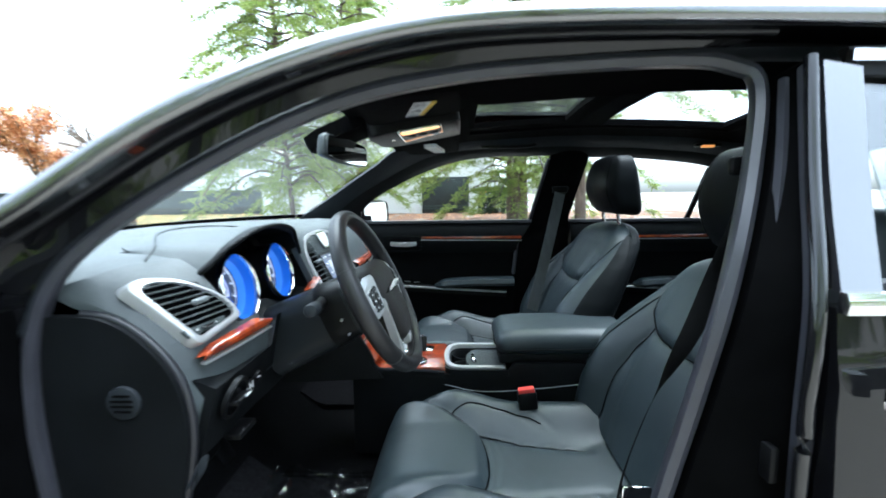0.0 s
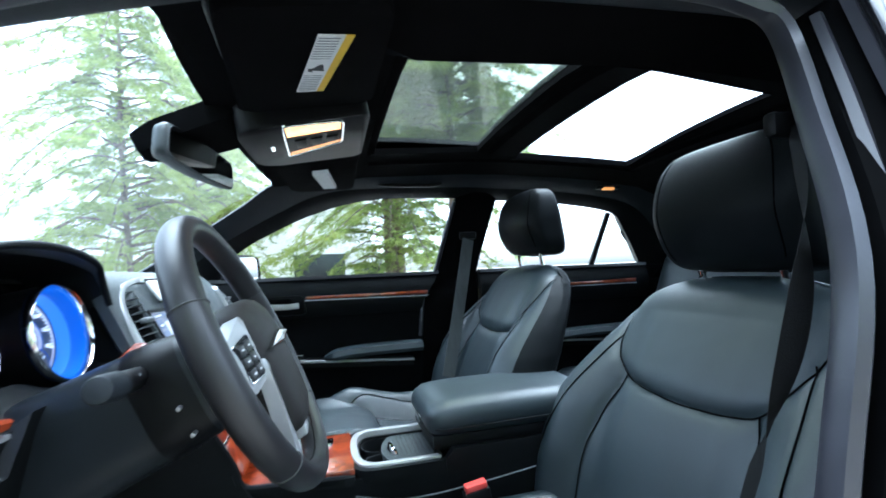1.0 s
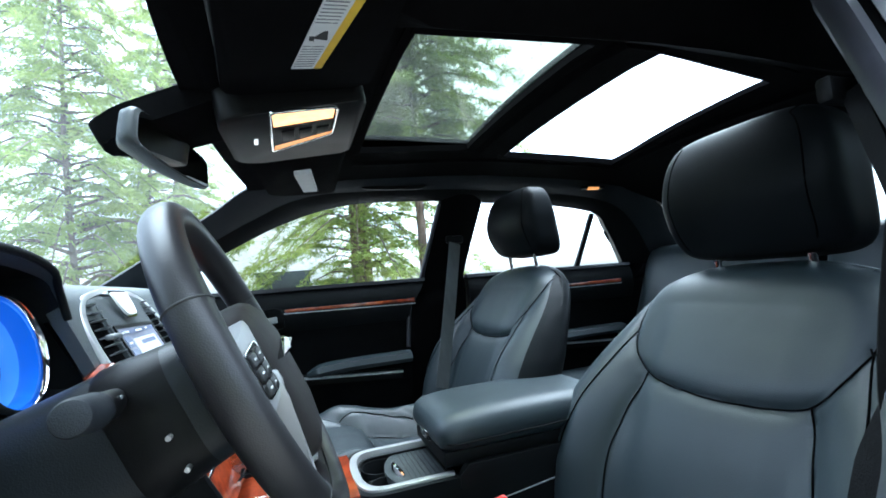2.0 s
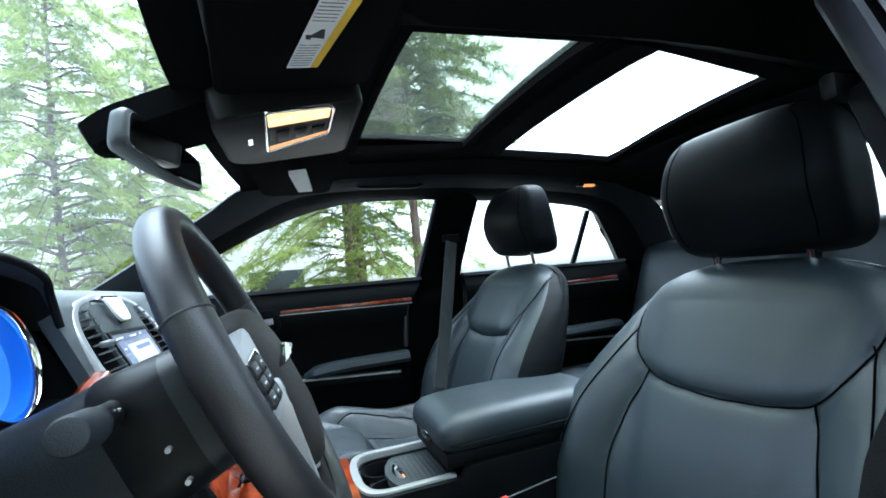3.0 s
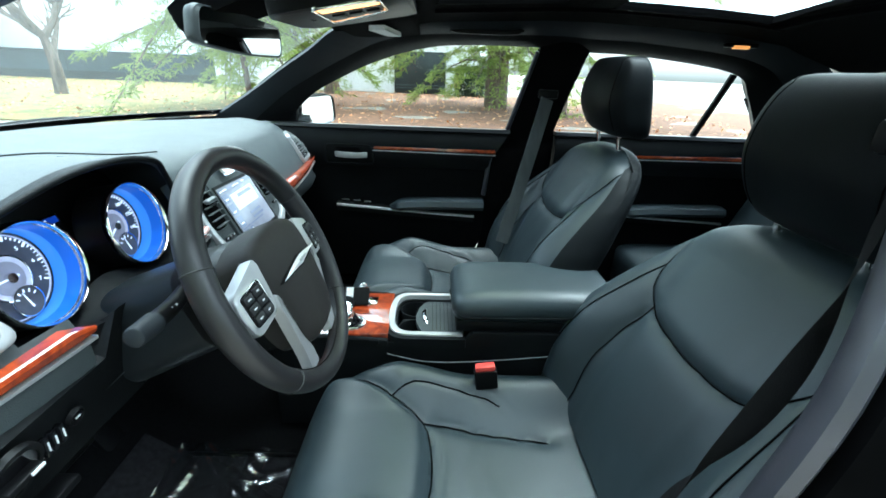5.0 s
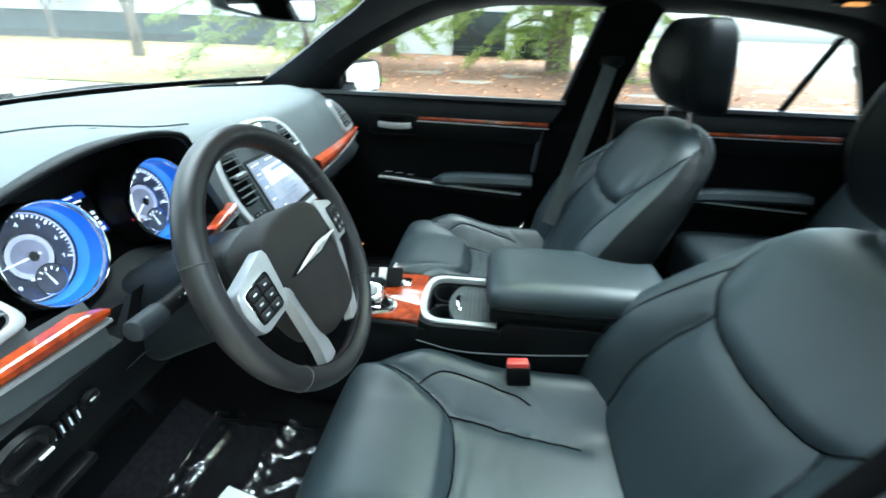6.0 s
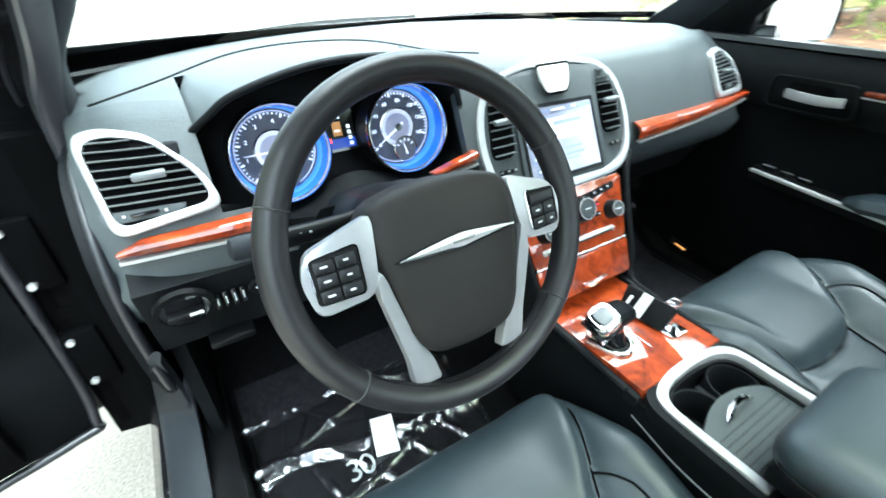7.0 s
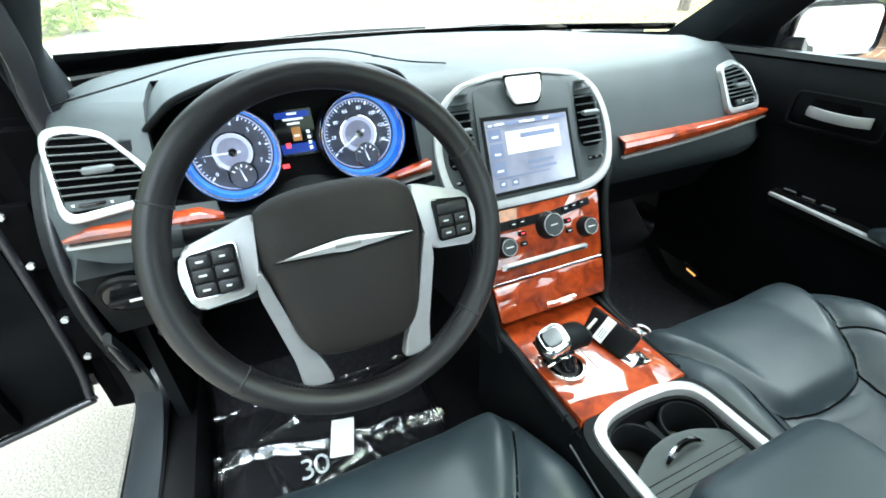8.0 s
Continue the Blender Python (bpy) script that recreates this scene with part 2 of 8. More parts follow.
NEEDLES = leafy("conifer_needles", (0.150, 0.215, 0.040), (0.33, 0.40, 0.105), 1.1)
LEAVES = material("orange_leaves", (0.45, 0.17, 0.06), 0.7, color2=(0.55, 0.32, 0.16), vary_scale=2.0)
SHRUB = material("dark_shrub_leaves", (0.015, 0.03, 0.012), 0.8, color2=(0.05, 0.075, 0.03), vary_scale=3.0)
WALL_WHITE = material("white_render_wall", (0.72, 0.73, 0.73), 0.8, vary=0.05, vary_scale=1.2, bump=0.3, bump_scale=30)
WALL_DARK = material("dark_grey_cladding", (0.018, 0.025, 0.026), 0.5, vary=0.2, vary_scale=1.5)
WALL_BLUE = material("slate_grey_panel", (0.036, 0.052, 0.058), 0.4, vary=0.15, vary_scale=0.8)


# ---------------------------------------------------------------- mesh helpers
def V(*p):
    return Vector(p)


def catmull(pts, n):
    """n smooth points along a line through pts."""
    p = [Vector(q) for q in pts]
    p = [2 * p[0] - p[1], *p, 2 * p[-1] - p[-2]]
    segs, out = len(p) - 3, []
    for k in range(n):
        u = k / (n - 1) * segs
        i = min(int(u), segs - 1)
        u -= i
        a, b, c, d = p[i:i + 4]
        out.append(0.5 * (2 * b + (c - a) * u + (2 * a - 5 * b + 4 * c - d) * u * u + (3 * b - a - 3 * c + d) * u ** 3))
    return out


def rounded(poly, r, seg=4):
    """A flat outline with its corners rounded (points of any dimension)."""
    out, n = [], len(poly)
    for i in range(n):
        a, b, c = Vector(poly[i - 1]), Vector(poly[i]), Vector(poly[(i + 1) % n])
        rr = r[i] if isinstance(r, (list, tuple)) else r
        k1, k2 = min(rr, (a - b).length * 0.48), min(rr, (c - b).length * 0.48)
        p, q = b + (a - b).normalized() * k1, b + (c - b).normalized() * k2
        for s in range(seg + 1):
            u = s / seg
            out.append(p * (1 - u) ** 2 + b * 2 * u * (1 - u) + q * u * u)
    return out


def finish(name, bm, mat, angle=38, recalc=True):
    if recalc:
        bmesh.ops.recalc_face_normals(bm, faces=bm.faces)
    me = bpy.data.meshes.new(name)
    bm.to_mesh(me)
    bm.free()
    me.materials.append(mat)
    me.polygons.foreach_set("use_smooth", [True] * len(me.polygons))
    me.set_sharp_from_angle(angle=radians(angle))
    return me


def part(name, bm, mat, parent, label="", angle=38):
    ob = new(name, finish(name, bm, mat, angle))
    ob.parent = parent
    if label:
        ob["label"] = label
    return ob


def thing(name, label, category, at=(0, 0, 0), group="", kind=""):
    ob = new(name)
    ob.empty_display_size = 0.05
    ob["base"] = 1
    return tagged(ob, label, category, group, kind)


def lone(name, bm, mat, label, category, group="", kind="", angle=38):
    return tagged(new(name, finish(name, bm, mat, angle)), label, category, group, kind)


def box(c, s, bev=0.003, rot=None, bm=None, seg=2):
    bm = bm or bmesh.new()
    m = Matrix.Translation(c) @ (rot.to_4x4() if rot else Matrix.Identity(4)) @ Matrix.Diagonal((*s, 1))
    made = bmesh.ops.create_cube(bm, size=1, matrix=m)
    if bev:
        edges = list({e for v in made["verts"] for e in v.link_edges})
        bmesh.ops.bevel(bm, geom=edges, offset=min(bev, min(s) * 0.45), segments=seg, affect="EDGES", profile=0.5)
    return bm


def prism(pts, normal, d0, d1, bev=0.0, bm=None, seg=2):
    """A flat outline pushed along its normal from d0 to d1, with its d1 edge bevelled."""
    bm = bm or bmesh.new()
    n = Vector(normal).normalized()
    lo = [bm.verts.new(Vector(p) + n * d0) for p in pts]
    hi = [bm.verts.new(Vector(p) + n * d1) for p in pts]
    bm.faces.new(lo[::-1])
    top = bm.faces.new(hi)
    for i in range(len(pts)):
        bm.faces.new((lo[i - 1], lo[i], hi[i], hi[i - 1]))
    if bev:
        bmesh.ops.bevel(bm, geom=list(top.edges), offset=bev, segments=seg, affect="EDGES", profile=0.5)
    return bm


def ring(outer, inner, normal, d0, d1, bm=None, bev=0.0):
    """A flat frame between two outlines with as many points, pushed along its normal."""
    bm = bm or bmesh.new()
    n = Vector(normal).normalized()
    rows = [[bm.verts.new(Vector(p) + n * d) for p in o] for o, d in ((outer, d0), (outer, d1), (inner, d1), (inner, d0))]
    k = len(outer)
    for a in range(4):
        r, q = rows[a], rows[(a + 1) % 4]
        for i in range(k):
            bm.faces.new((r[i - 1], r[i], q[i], q[i - 1]))
    if bev:
        bmesh.ops.bevel(bm, geom=[e for e in bm.edges if e.verts[0] in rows[1] + rows[2] and e.verts[1] in rows[1] + rows[2]
                                  and (e.verts[0] in rows[1]) == (e.verts[1] in rows[1])], offset=bev, segments=2, affect="EDGES", profile=0.5)
    return bm


def sweep(pts, prof, closed=False, up=(0, 0, 1), bm=None, scale=None):
    """A profile (a radius, or points across) carried along a line; second axis of the profile keeps near 'up'."""
    bm = bm or bmesh.new()
    if isinstance(prof, (int, float)):
        prof = [(prof * math.cos(a), prof * math.sin(a)) for a in (2 * math.pi * k / 10 for k in range(10))]
    p = [Vector(q) for q in pts]
    n, rows = len(p), []
    for i in range(n):
        a, b = (p[i - 1], p[(i + 1) % n]) if closed else (p[max(i - 1, 0)], p[min(i + 1, n - 1)])
        d = (b - a).normalized()
        side = d.cross(Vector(up))
        if side.length < 1e-4:
            side = d.cross(Vector((1, 0.01, 0)))
        side.normalize()
        top = side.cross(d)
        k = scale[i] if scale else 1
        rows.append([bm.verts.new(p[i] + side * u * k + top * v * k) for u, v in prof])
    m = len(prof)
    for i in range(n if closed else n - 1):
        r, q = rows[i], rows[(i + 1) % n]
        for j in range(m):
            bm.faces.new((r[j - 1], r[j], q[j], q[j - 1]))
    if not closed:
        bm.faces.new(rows[0][::-1])
        bm.faces.new(rows[-1])
    return bm


def cyl(p0, p1, r0, r1=None, seg=20, bm=None, bev=0.0):
    bm = bm or bmesh.new()
    p0, p1 = Vector(p0), Vector(p1)
    d = p1 - p0
    m = Matrix.Translation((p0 + p1) / 2) @ d.to_track_quat("Z", "Y").to_matrix().to_4x4()
    made = bmesh.ops.create_cone(bm, cap_ends=True, segments=seg, radius1=r0, radius2=r0 if r1 is None else r1, depth=d.length, matrix=m)
    if bev:
        top = [e for v in made["verts"] for e in v.link_edges if all(abs((w.co - p1).dot(d.normalized())) < 1e-5 for w in e.verts)]
        bmesh.ops.bevel(bm, geom=list(set(top)), offset=bev, segments=2, affect="EDGES", profile=0.5)
    return bm


def slab(grid_top, grid_bot, hole=None, bm=None):
    """A closed sheet between two equal grids of points; hole(i, j) leaves cells open."""
    bm = bm or bmesh.new()
    nu, nv = len(grid_top), len(grid_top[0])
    t = [[bm.verts.new(q) for q in row] for row in grid_top]
    b = [[bm.verts.new(q) for q in row] for row in grid_bot]
    keep = [[not (hole and hole(i, j)) for j in range(nv - 1)] for i in range(nu - 1)]
    has = lambda i, j: 0 <= i < nu - 1 and 0 <= j < nv - 1 and keep[i][j]
    for i in range(nu - 1):
        for j in range(nv - 1):
            if not keep[i][j]:
                continue
            bm.faces.new((t[i][j], t[i + 1][j], t[i + 1][j + 1], t[i][j + 1]))
            bm.faces.new((b[i][j], b[i][j + 1], b[i + 1][j + 1], b[i + 1][j]))
            if not has(i - 1, j):
                bm.faces.new((t[i][j], t[i][j + 1], b[i][j + 1], b[i][j]))
            if not has(i + 1, j):
                bm.faces.new((t[i + 1][j + 1], t[i + 1][j], b[i + 1][j], b[i + 1][j + 1]))
            if not has(i, j - 1):
                bm.faces.new((t[i + 1][j], t[i][j], b[i][j], b[i + 1][j]))
            if not has(i, j + 1):
                bm.faces.new((t[i][j + 1], t[i + 1][j + 1], b[i + 1][j + 1], b[i][j + 1]))
    for v in [v for v in bm.verts if not v.link_faces]:
        bm.verts.remove(v)
    return bm


def strip(a, b, out, n=40, m=4, thick=0.02, bulge=0.0, bm=None):
    """A band between two matched lines, thickened along 'out' and bulged against it."""
    A, B, o = catmull(a, n), catmull(b, n), Vector(out).normalized()
    top = [[A[i].lerp(B[i], j / m) - o * bulge * 4 * (j / m) * (1 - j / m) for j in range(m + 1)] for i in range(n)]
    bot = [[q + o * thick for q in row] for row in top]
    return slab(top, bot, bm=bm)


def flip(pts):
    return [(p[0], -p[1], p[2]) for p in pts]


def lin(a, b, n):
    return [a + (b - a) * k / (n - 1) for k in range(n)]


def lerp_table(x, table):
    """Straight interpolation in a table of (x, value)."""
    for (x0, y0), (x1, y1) in zip(table, table[1:]):
        if (x - x0) * (x - x1) <= 0:
            return y0 + (y1 - y0) * (x - x0) / (x1 - x0)
    return table[0][1] if abs(x - table[0][0]) < abs(x - table[-1][0]) else table[-1][1]


# ---------------------------------------------------------------- the car: x ahead, y to its left, ground at 0
# upper edge of the closed door's window, inner edge of the pillar trim, door seal, edge of the roof skin
WINDOW_EDGE = [(0.62, 0.745, 0.945), (0.50, 0.705, 1.055), (0.374, 0.675, 1.123), (0.263, 0.655, 1.172), (0.129, 0.638, 1.213),
               (-0.021, 0.630, 1.234), (-0.31, 0.630, 1.237), (-0.467, 0.635, 1.228), (-0.664, 0.636, 1.222), (-0.994, 0.652, 1.181),
               (-1.093, 0.682, 1.101), (-1.215, 0.742, 0.945)]
TRIM_EDGE = [(0.86, 0.70, 0.965), (0.70, 0.672, 1.062), (0.58, 0.612, 1.132), (0.46, 0.545, 1.197), (0.345, 0.487, 1.262),
             (0.18, 0.50, 1.292), (-0.30, 0.515, 1.312), (-0.46, 0.515, 1.312), (-0.66, 0.515, 1.305), (-1.00, 0.515, 1.275),
             (-1.25, 0.53, 1.19), (-1.45, 0.56, 0.95)]
SEAL = [(0.735, 0.725, 0.60), (0.745, 0.725, 0.75), (0.735, 0.72, 0.872), (0.699, 0.71, 0.963), (0.629, 0.681, 1.039), (0.469, 0.64, 1.145),
        (0.296, 0.609, 1.225), (0.116, 0.594, 1.264), (-0.064, 0.588, 1.279), (-0.242, 0.586, 1.284), (-0.318, 0.591, 1.273),
        (-0.356, 0.604, 1.239), (-0.324, 0.654, 1.107), (-0.266, 0.715, 0.951), (-0.227, 0.72, 0.789), (-0.187, 0.72, 0.629),
        (-0.15, 0.72, 0.47), (-0.06, 0.72, 0.405), (0.10, 0.72, 0.395), (0.50, 0.72, 0.395), (0.66, 0.72, 0.42), (0.71, 0.725, 0.50)]
ROOF_EDGE_Z = [(0.90, 0.95), (0.79, 1.0), (0.719, 1.042), (0.617, 1.108), (0.511, 1.182), (0.357, 1.255), (0.196, 1.304), (0.074, 1.318), (-0.048, 1.321),
               (-0.378, 1.314), (-1.0, 1.275), (-1.4, 1.18)]
ROOF_EDGE_Y = [(0.90, 0.79), (0.719, 0.76), (0.617, 0.734), (0.511, 0.706), (0.357, 0.678), (0.196, 0.659), (0.074, 0.653), (-0.048, 0.652), (-0.378, 0.655), (-1.0, 0.66), (-1.4, 0.67)]
LINER_Z = [(0.36, 1.283), (0.20, 1.305), (0.06, 1.325), (-0.285, 1.343), (-0.44, 1.345), (-0.825, 1.330), (-1.05, 1.30), (-1.30, 1.22)]


def liner(x, y):
    swell = 0.052 * math.exp(-((y - 0.42) / 0.055) ** 2) * lerp_table(x, [(0.16, 0.0), (0.06, 1.0), (-0.80, 1.0), (-0.95, 0.0)])
    return lerp_table(x, LINER_Z) - 0.036 * (abs(y) / 0.52) ** 2.4 - swell


def skin(x, y):
    e = lerp_table(x, ROOF_EDGE_Y)
    return lerp_table(x, ROOF_EDGE_Z) + 0.055 * (1 - (y / e) ** 2)


car = thing("car_body", "black saloon car body with its driver's door open", "car", kind="structure")

# roof lining and roof skin, both with the two sunroof openings
XS = [0.362, 0.30, 0.20, 0.12, 0.06, -0.05, -0.17, -0.285, -0.36, -0.42, -0.57, -0.70, -0.865, -0.94, -1.05, -1.18, -1.30]
YS = [-0.525, -0.46, -0.38, -0.297, -0.15, 0.0, 0.15, 0.318, 0.38, 0.42, 0.46, 0.525]
opening = lambda i, j: (4 <= i <= 6 or 9 <= i <= 11) and 3 <= j <= 6
lining = [[(x, -0.345 if j == 3 and -0.9 < x < -0.4 else y) for j, y in enumerate(YS)] for x in XS]
part("headliner", slab([[V(x, y, liner(x, y) + 0.014) for x, y in r] for r in lining], [[V(x, y, liner(x, y)) for x, y in r] for r in lining], opening), HEADLINER, car,
     "black cloth headliner round the sunroof")
XK = [0.357, 0.30, 0.20, 0.12, 0.06, -0.05, -0.17, -0.285, -0.36, -0.42, -0.57, -0.70, -0.915, -0.97, -1.05, -1.18, -1.30, -1.40]
YK = [-1, -0.9, -0.7, None, -0.2, 0.0, 0.2, None, 0.7, 0.9, 1]
rows = []
for x in XK:
    e = lerp_table(x, ROOF_EDGE_Y)
    rows.append([(e * k if k is not None else (0.335 if j > 5 else (-0.40 if -0.95 < x < -0.4 else -0.305))) for j, k in enumerate(YK)])
part("roof_skin", slab([[V(x, y, skin(x, y) + 0.006) for y in r] for x, r in zip(XK, rows)],
                       [[V(x, y, skin(x, y) - 0.006) for y in r] for x, r in zip(XK, rows)], opening), PAINT, car, "glossy black roof skin")

# sunroof: two tinted panels, their frames and the cross bar
sunroof = thing("sunroof", "two-panel tinted glass sunroof with dark frames", "sunroof", kind="structure")
for x0, x1, mat, name in ((0.075, -0.30, GLASS_DARK, "tinted front sunroof glass with rain drops"), (-0.405, -0.93, GLASS, "clear rear sunroof glass")):
    us, vs = lin(x0, x1, 10), lin(-0.312 if x0 > 0 else -0.41, 0.342, 9)
    p = part("sunroof_panel", slab([[V(x, y, skin(x, y) - 0.002) for y in vs] for x in us], [[V(x, y, skin(x, y) - 0.007) for y in vs] for x in us]), mat, sunroof, name)
    p.visible_shadow = False
    a0, a1 = x0 - 0.015, x1 + (0.015 if x0 > 0 else 0.058)
    front = x0 > 0
    for y in (-0.30 if front else -0.358, 0.330):
        wide = 0.012 if front or y < 0 else 0.024
        line = [(x, y if front or y < 0 else 0.336 - 0.046 * k / 7, liner(x, y) + 0.006) for k, x in enumerate(lin(a0, a1, 8))]
        part("frame_rail", sweep(line, [(-wide, -0.012), (wide, -0.012), (wide, 0.02 if y > 0 else 0.004), (-wide, 0.02 if y > 0 else 0.004)]), HEADLINER, sunroof)
    for x in (a0, a1):
        line = [(x, y, liner(x, y) + 0.006) for y in lin(-0.30 if front else -0.358, 0.33, 8)]
        part("frame_rail", sweep(line, [(-0.009, -0.010), (0.009, -0.010), (0.009, 0.004), (-0.009, 0.004)]), HEADLINER, sunroof)
back = [[V(x, y, liner(x, y) - 0.004) for x in (-0.882, -0.872 + 0.095 * (y + 0.358) / 0.69)] for y in lin(-0.355, 0.335, 10)]
part("frame_end", slab(back, [[p + V(0, 0, 0.012) for p in r] for r in back]), HEADLINER, sunroof)
bar = [(-0.363, y, liner(-0.363, y) - 0.002) for y in lin(-0.31, 0.335, 9)]
part("cross_bar", sweep(bar, [(-0.050, 0.0), (-0.036, -0.011), (0.036, -0.011), (0.050, 0.0), (0.05, 0.02), (-0.05, 0.02)]), HEADLINER, sunroof, "dark cross bar between the panels")
for s in (-1, 1):
    line = [(x, 0.352 if s > 0 else -0.385, liner(x, -0.37) - 0.003) for x in lin(0.06, -0.93, 16)]
    part("slide_rail", sweep(line, [(-0.008, -0.007), (0.008, -0.007), (0.012, 0.01), (-0.012, 0.01)]), HEADLINER, sunroof)
line = [(-0.905, y, liner(-0.905, y) - 0.003) for y in lin(-0.36, 0.36, 9)]
part("slide_rail", sweep(line, [(-0.014, -0.009), (0.014, -0.009), (0.018, 0.01), (-0.018, 0.01)]), HEADLINER, sunroof)

# pillar and roof-side trim on both sides
for s in (-1, 1):
    f = (lambda q: q) if s > 0 else flip
    mid = [tuple(0.45 * a + 0.55 * b for a, b in zip(t, w)) for t, w in zip(TRIM_EDGE, WINDOW_EDGE)]
    if s < 0:
        part("pillar_trim", strip(f(TRIM_EDGE), f(mid), (0, s, 0.5), 60, 4, 0.03, 0.006), TRIM, car, "dark grey pillar and roof-side trim")
        part("window_surround", strip(f(mid), f(WINDOW_EDGE), (0, s, 0.5), 60, 4, 0.035, 0.004), PLASTIC, car, "black window surround")
    else:
        seal_top = [SEAL[2], SEAL[3], SEAL[4], SEAL[5], SEAL[6], SEAL[7], SEAL[9], (-0.45, 0.59, 1.282), (-0.66, 0.60, 1.272), (-0.95, 0.62, 1.235), (-1.12, 0.66, 1.14), (-1.25, 0.735, 0.95)]
        part("pillar_trim", strip(TRIM_EDGE, seal_top, (0, 1, 0.5), 60, 6, 0.02, 0.016), TRIM, car, "dark grey pillar and roof-side trim")
    # quarter panel behind the rear doors
    c1 = f([(-1.10, 0.69, 1.10), (-1.22, 0.745, 0.945), (-1.22, 0.74, 0.60), (-1.22, 0.74, 0.32)])
    c2 = f([(-1.40, 0.66, 1.13), (-1.55, 0.73, 0.945), (-1.55, 0.74, 0.60), (-1.55, 0.74, 0.32)])
    part("quarter_trim", strip(c1, c2, (0, s, 0), 16, 3, 0.03), HEADLINER, car)

# painted jamb between the seal and the roof edge, driver's side, with the drip ledge
jamb_in = [(0.75, 0.735, 0.86), (0.712, 0.722, 0.963), (0.640, 0.693, 1.045), (0.476, 0.652, 1.155), (0.300, 0.620, 1.236), (0.116, 0.604, 1.276), (-0.064, 0.598, 1.291), (-0.30, 0.598, 1.294)]
jamb_out = [(0.86, 0.79, 0.93), (0.79, 0.778, 1.0), (0.70, 0.752, 1.055), (0.53, 0.712, 1.172), (0.357, 0.682, 1.255), (0.170, 0.662, 1.306), (-0.048, 0.656, 1.319), (-0.385, 0.659, 1.311)]
jamb_mid = [tuple(0.5 * (a + b) for a, b in zip(p, q)) for p, q in zip(jamb_in, jamb_out)]
jamb_mid = [(p[0], p[1] - 0.022, p[2] + 0.002) for p in jamb_mid]
part("door_jamb", strip(jamb_in, jamb_mid, (0, -0.6, 0.8), 48, 2, 0.008), PAINT, car, "black painted door jamb")
part("door_jamb", strip(jamb_mid, jamb_out, (0, -0.6, 0.8), 48, 2, 0.008), PAINT, car)
rail_line = catmull([(q[0], q[1] + 0.004, q[2] + 0.004) for q in jamb_out] + [(-0.9, 0.668, 1.288)], 60)
part("roof_rail", sweep(rail_line, [(-0.016, -0.006), (0.004, -0.012), (0.013, -0.004), (0.012, 0.010), (0.002, 0.022), (-0.016, 0.028)]), EDGE_PAINT, car, "glossy black roof edge mirroring the sky", angle=60)
part("jamb_seal", sweep(catmull([tuple(0.55 * a + 0.45 * b for a, b in zip(p, q)) for p, q in zip(jamb_mid, jamb_out)], 44), 0.0045), RUBBER, car, "thin rubber strip along the jamb")
part("pillar_skin", strip([(0.86, 0.79, 0.93), (0.79, 0.778, 1.0), (0.70, 0.752, 1.055), (0.53, 0.712, 1.172), (0.357, 0.682, 1.255), (0.30, 0.673, 1.272)],
                          [(0.93, 0.75, 0.945), (0.83, 0.73, 1.02), (0.73, 0.69, 1.085), (0.57, 0.64, 1.18), (0.40, 0.57, 1.285), (0.33, 0.52, 1.32)], (0, -0.6, 0.8), 40, 3, 0.008, -0.006), PAINT, car, "glossy black windscreen pillar")
part("pillar_skin", strip(flip([(0.86, 0.79, 0.93), (0.79, 0.778, 1.0), (0.70, 0.752, 1.055), (0.53, 0.712, 1.172), (0.357, 0.682, 1.255), (0.30, 0.673, 1.272)]),
                          flip([(0.885, 0.772, 0.938), (0.80, 0.755, 1.008), (0.712, 0.728, 1.066), (0.545, 0.685, 1.175), (0.372, 0.645, 1.266), (0.31, 0.63, 1.288)]), (0, 0.6, 0.8), 40, 3, 0.008, -0.006), PAINT, car)
# rubber door seal round the whole opening
part("door_seal", sweep(catmull(SEAL + SEAL[:1], 130)[:-1], [(-0.011, -0.013), (0.006, -0.015), (0.013, -0.004), (0.012, 0.010), (0.0, 0.014), (-0.011, 0.008)], closed=True, up=(0, 1, 0)), SEAL_RUBBER, car,
     "grey rubber seal round the door opening")

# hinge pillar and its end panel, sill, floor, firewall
# Shade on this black body paint is put into the near-black colour.
part("hinge_pillar", slab([[V(x, 0.732, z) for z in lin(0.27, 0.92, 6)] for x in lin(0.745, 0.98, 4)], [[V(x, 0.79, z) for z in lin(0.27, 0.92, 6)] for x in lin(0.745, 0.98, 4)]), SHADE_SEAM_BLACK, car, "black painted hinge pillar")
sill_prof = [(0.0, 0.0), (0.05, 0.012), (0.085, 0.006), (0.10, -0.03), (0.10, -0.16), (0.0, -0.16)]
part("door_sill", sweep([(x, 0.66, 0.385) for x in (0.86, 0.6, 0.3, 0, -0.3, -0.7, -1.25)], sill_prof), PLASTIC, car, "dark scuffed plastic sill cover")
kick_o = [(0.20, 0.765, 0.392), (0.43, 0.766, 0.392), (0.58, 0.766, 0.396), (0.645, 0.762, 0.425), (0.615, 0.745, 0.50), (0.565, 0.725, 0.585), (0.515, 0.706, 0.665)]
kick_i = [(0.20, 0.706, 0.410), (0.43, 0.706, 0.408), (0.53, 0.703, 0.425), (0.585, 0.700, 0.460), (0.580, 0.697, 0.52), (0.548, 0.694, 0.60), (0.505, 0.690, 0.672)]
part("kick_trim", strip(kick_o, kick_i, (0.1, 0.3, -0.9), 44, 6, 0.02, 0.006), TRIM, car, "dark moulded trim from the sill up to the dash", angle=60)
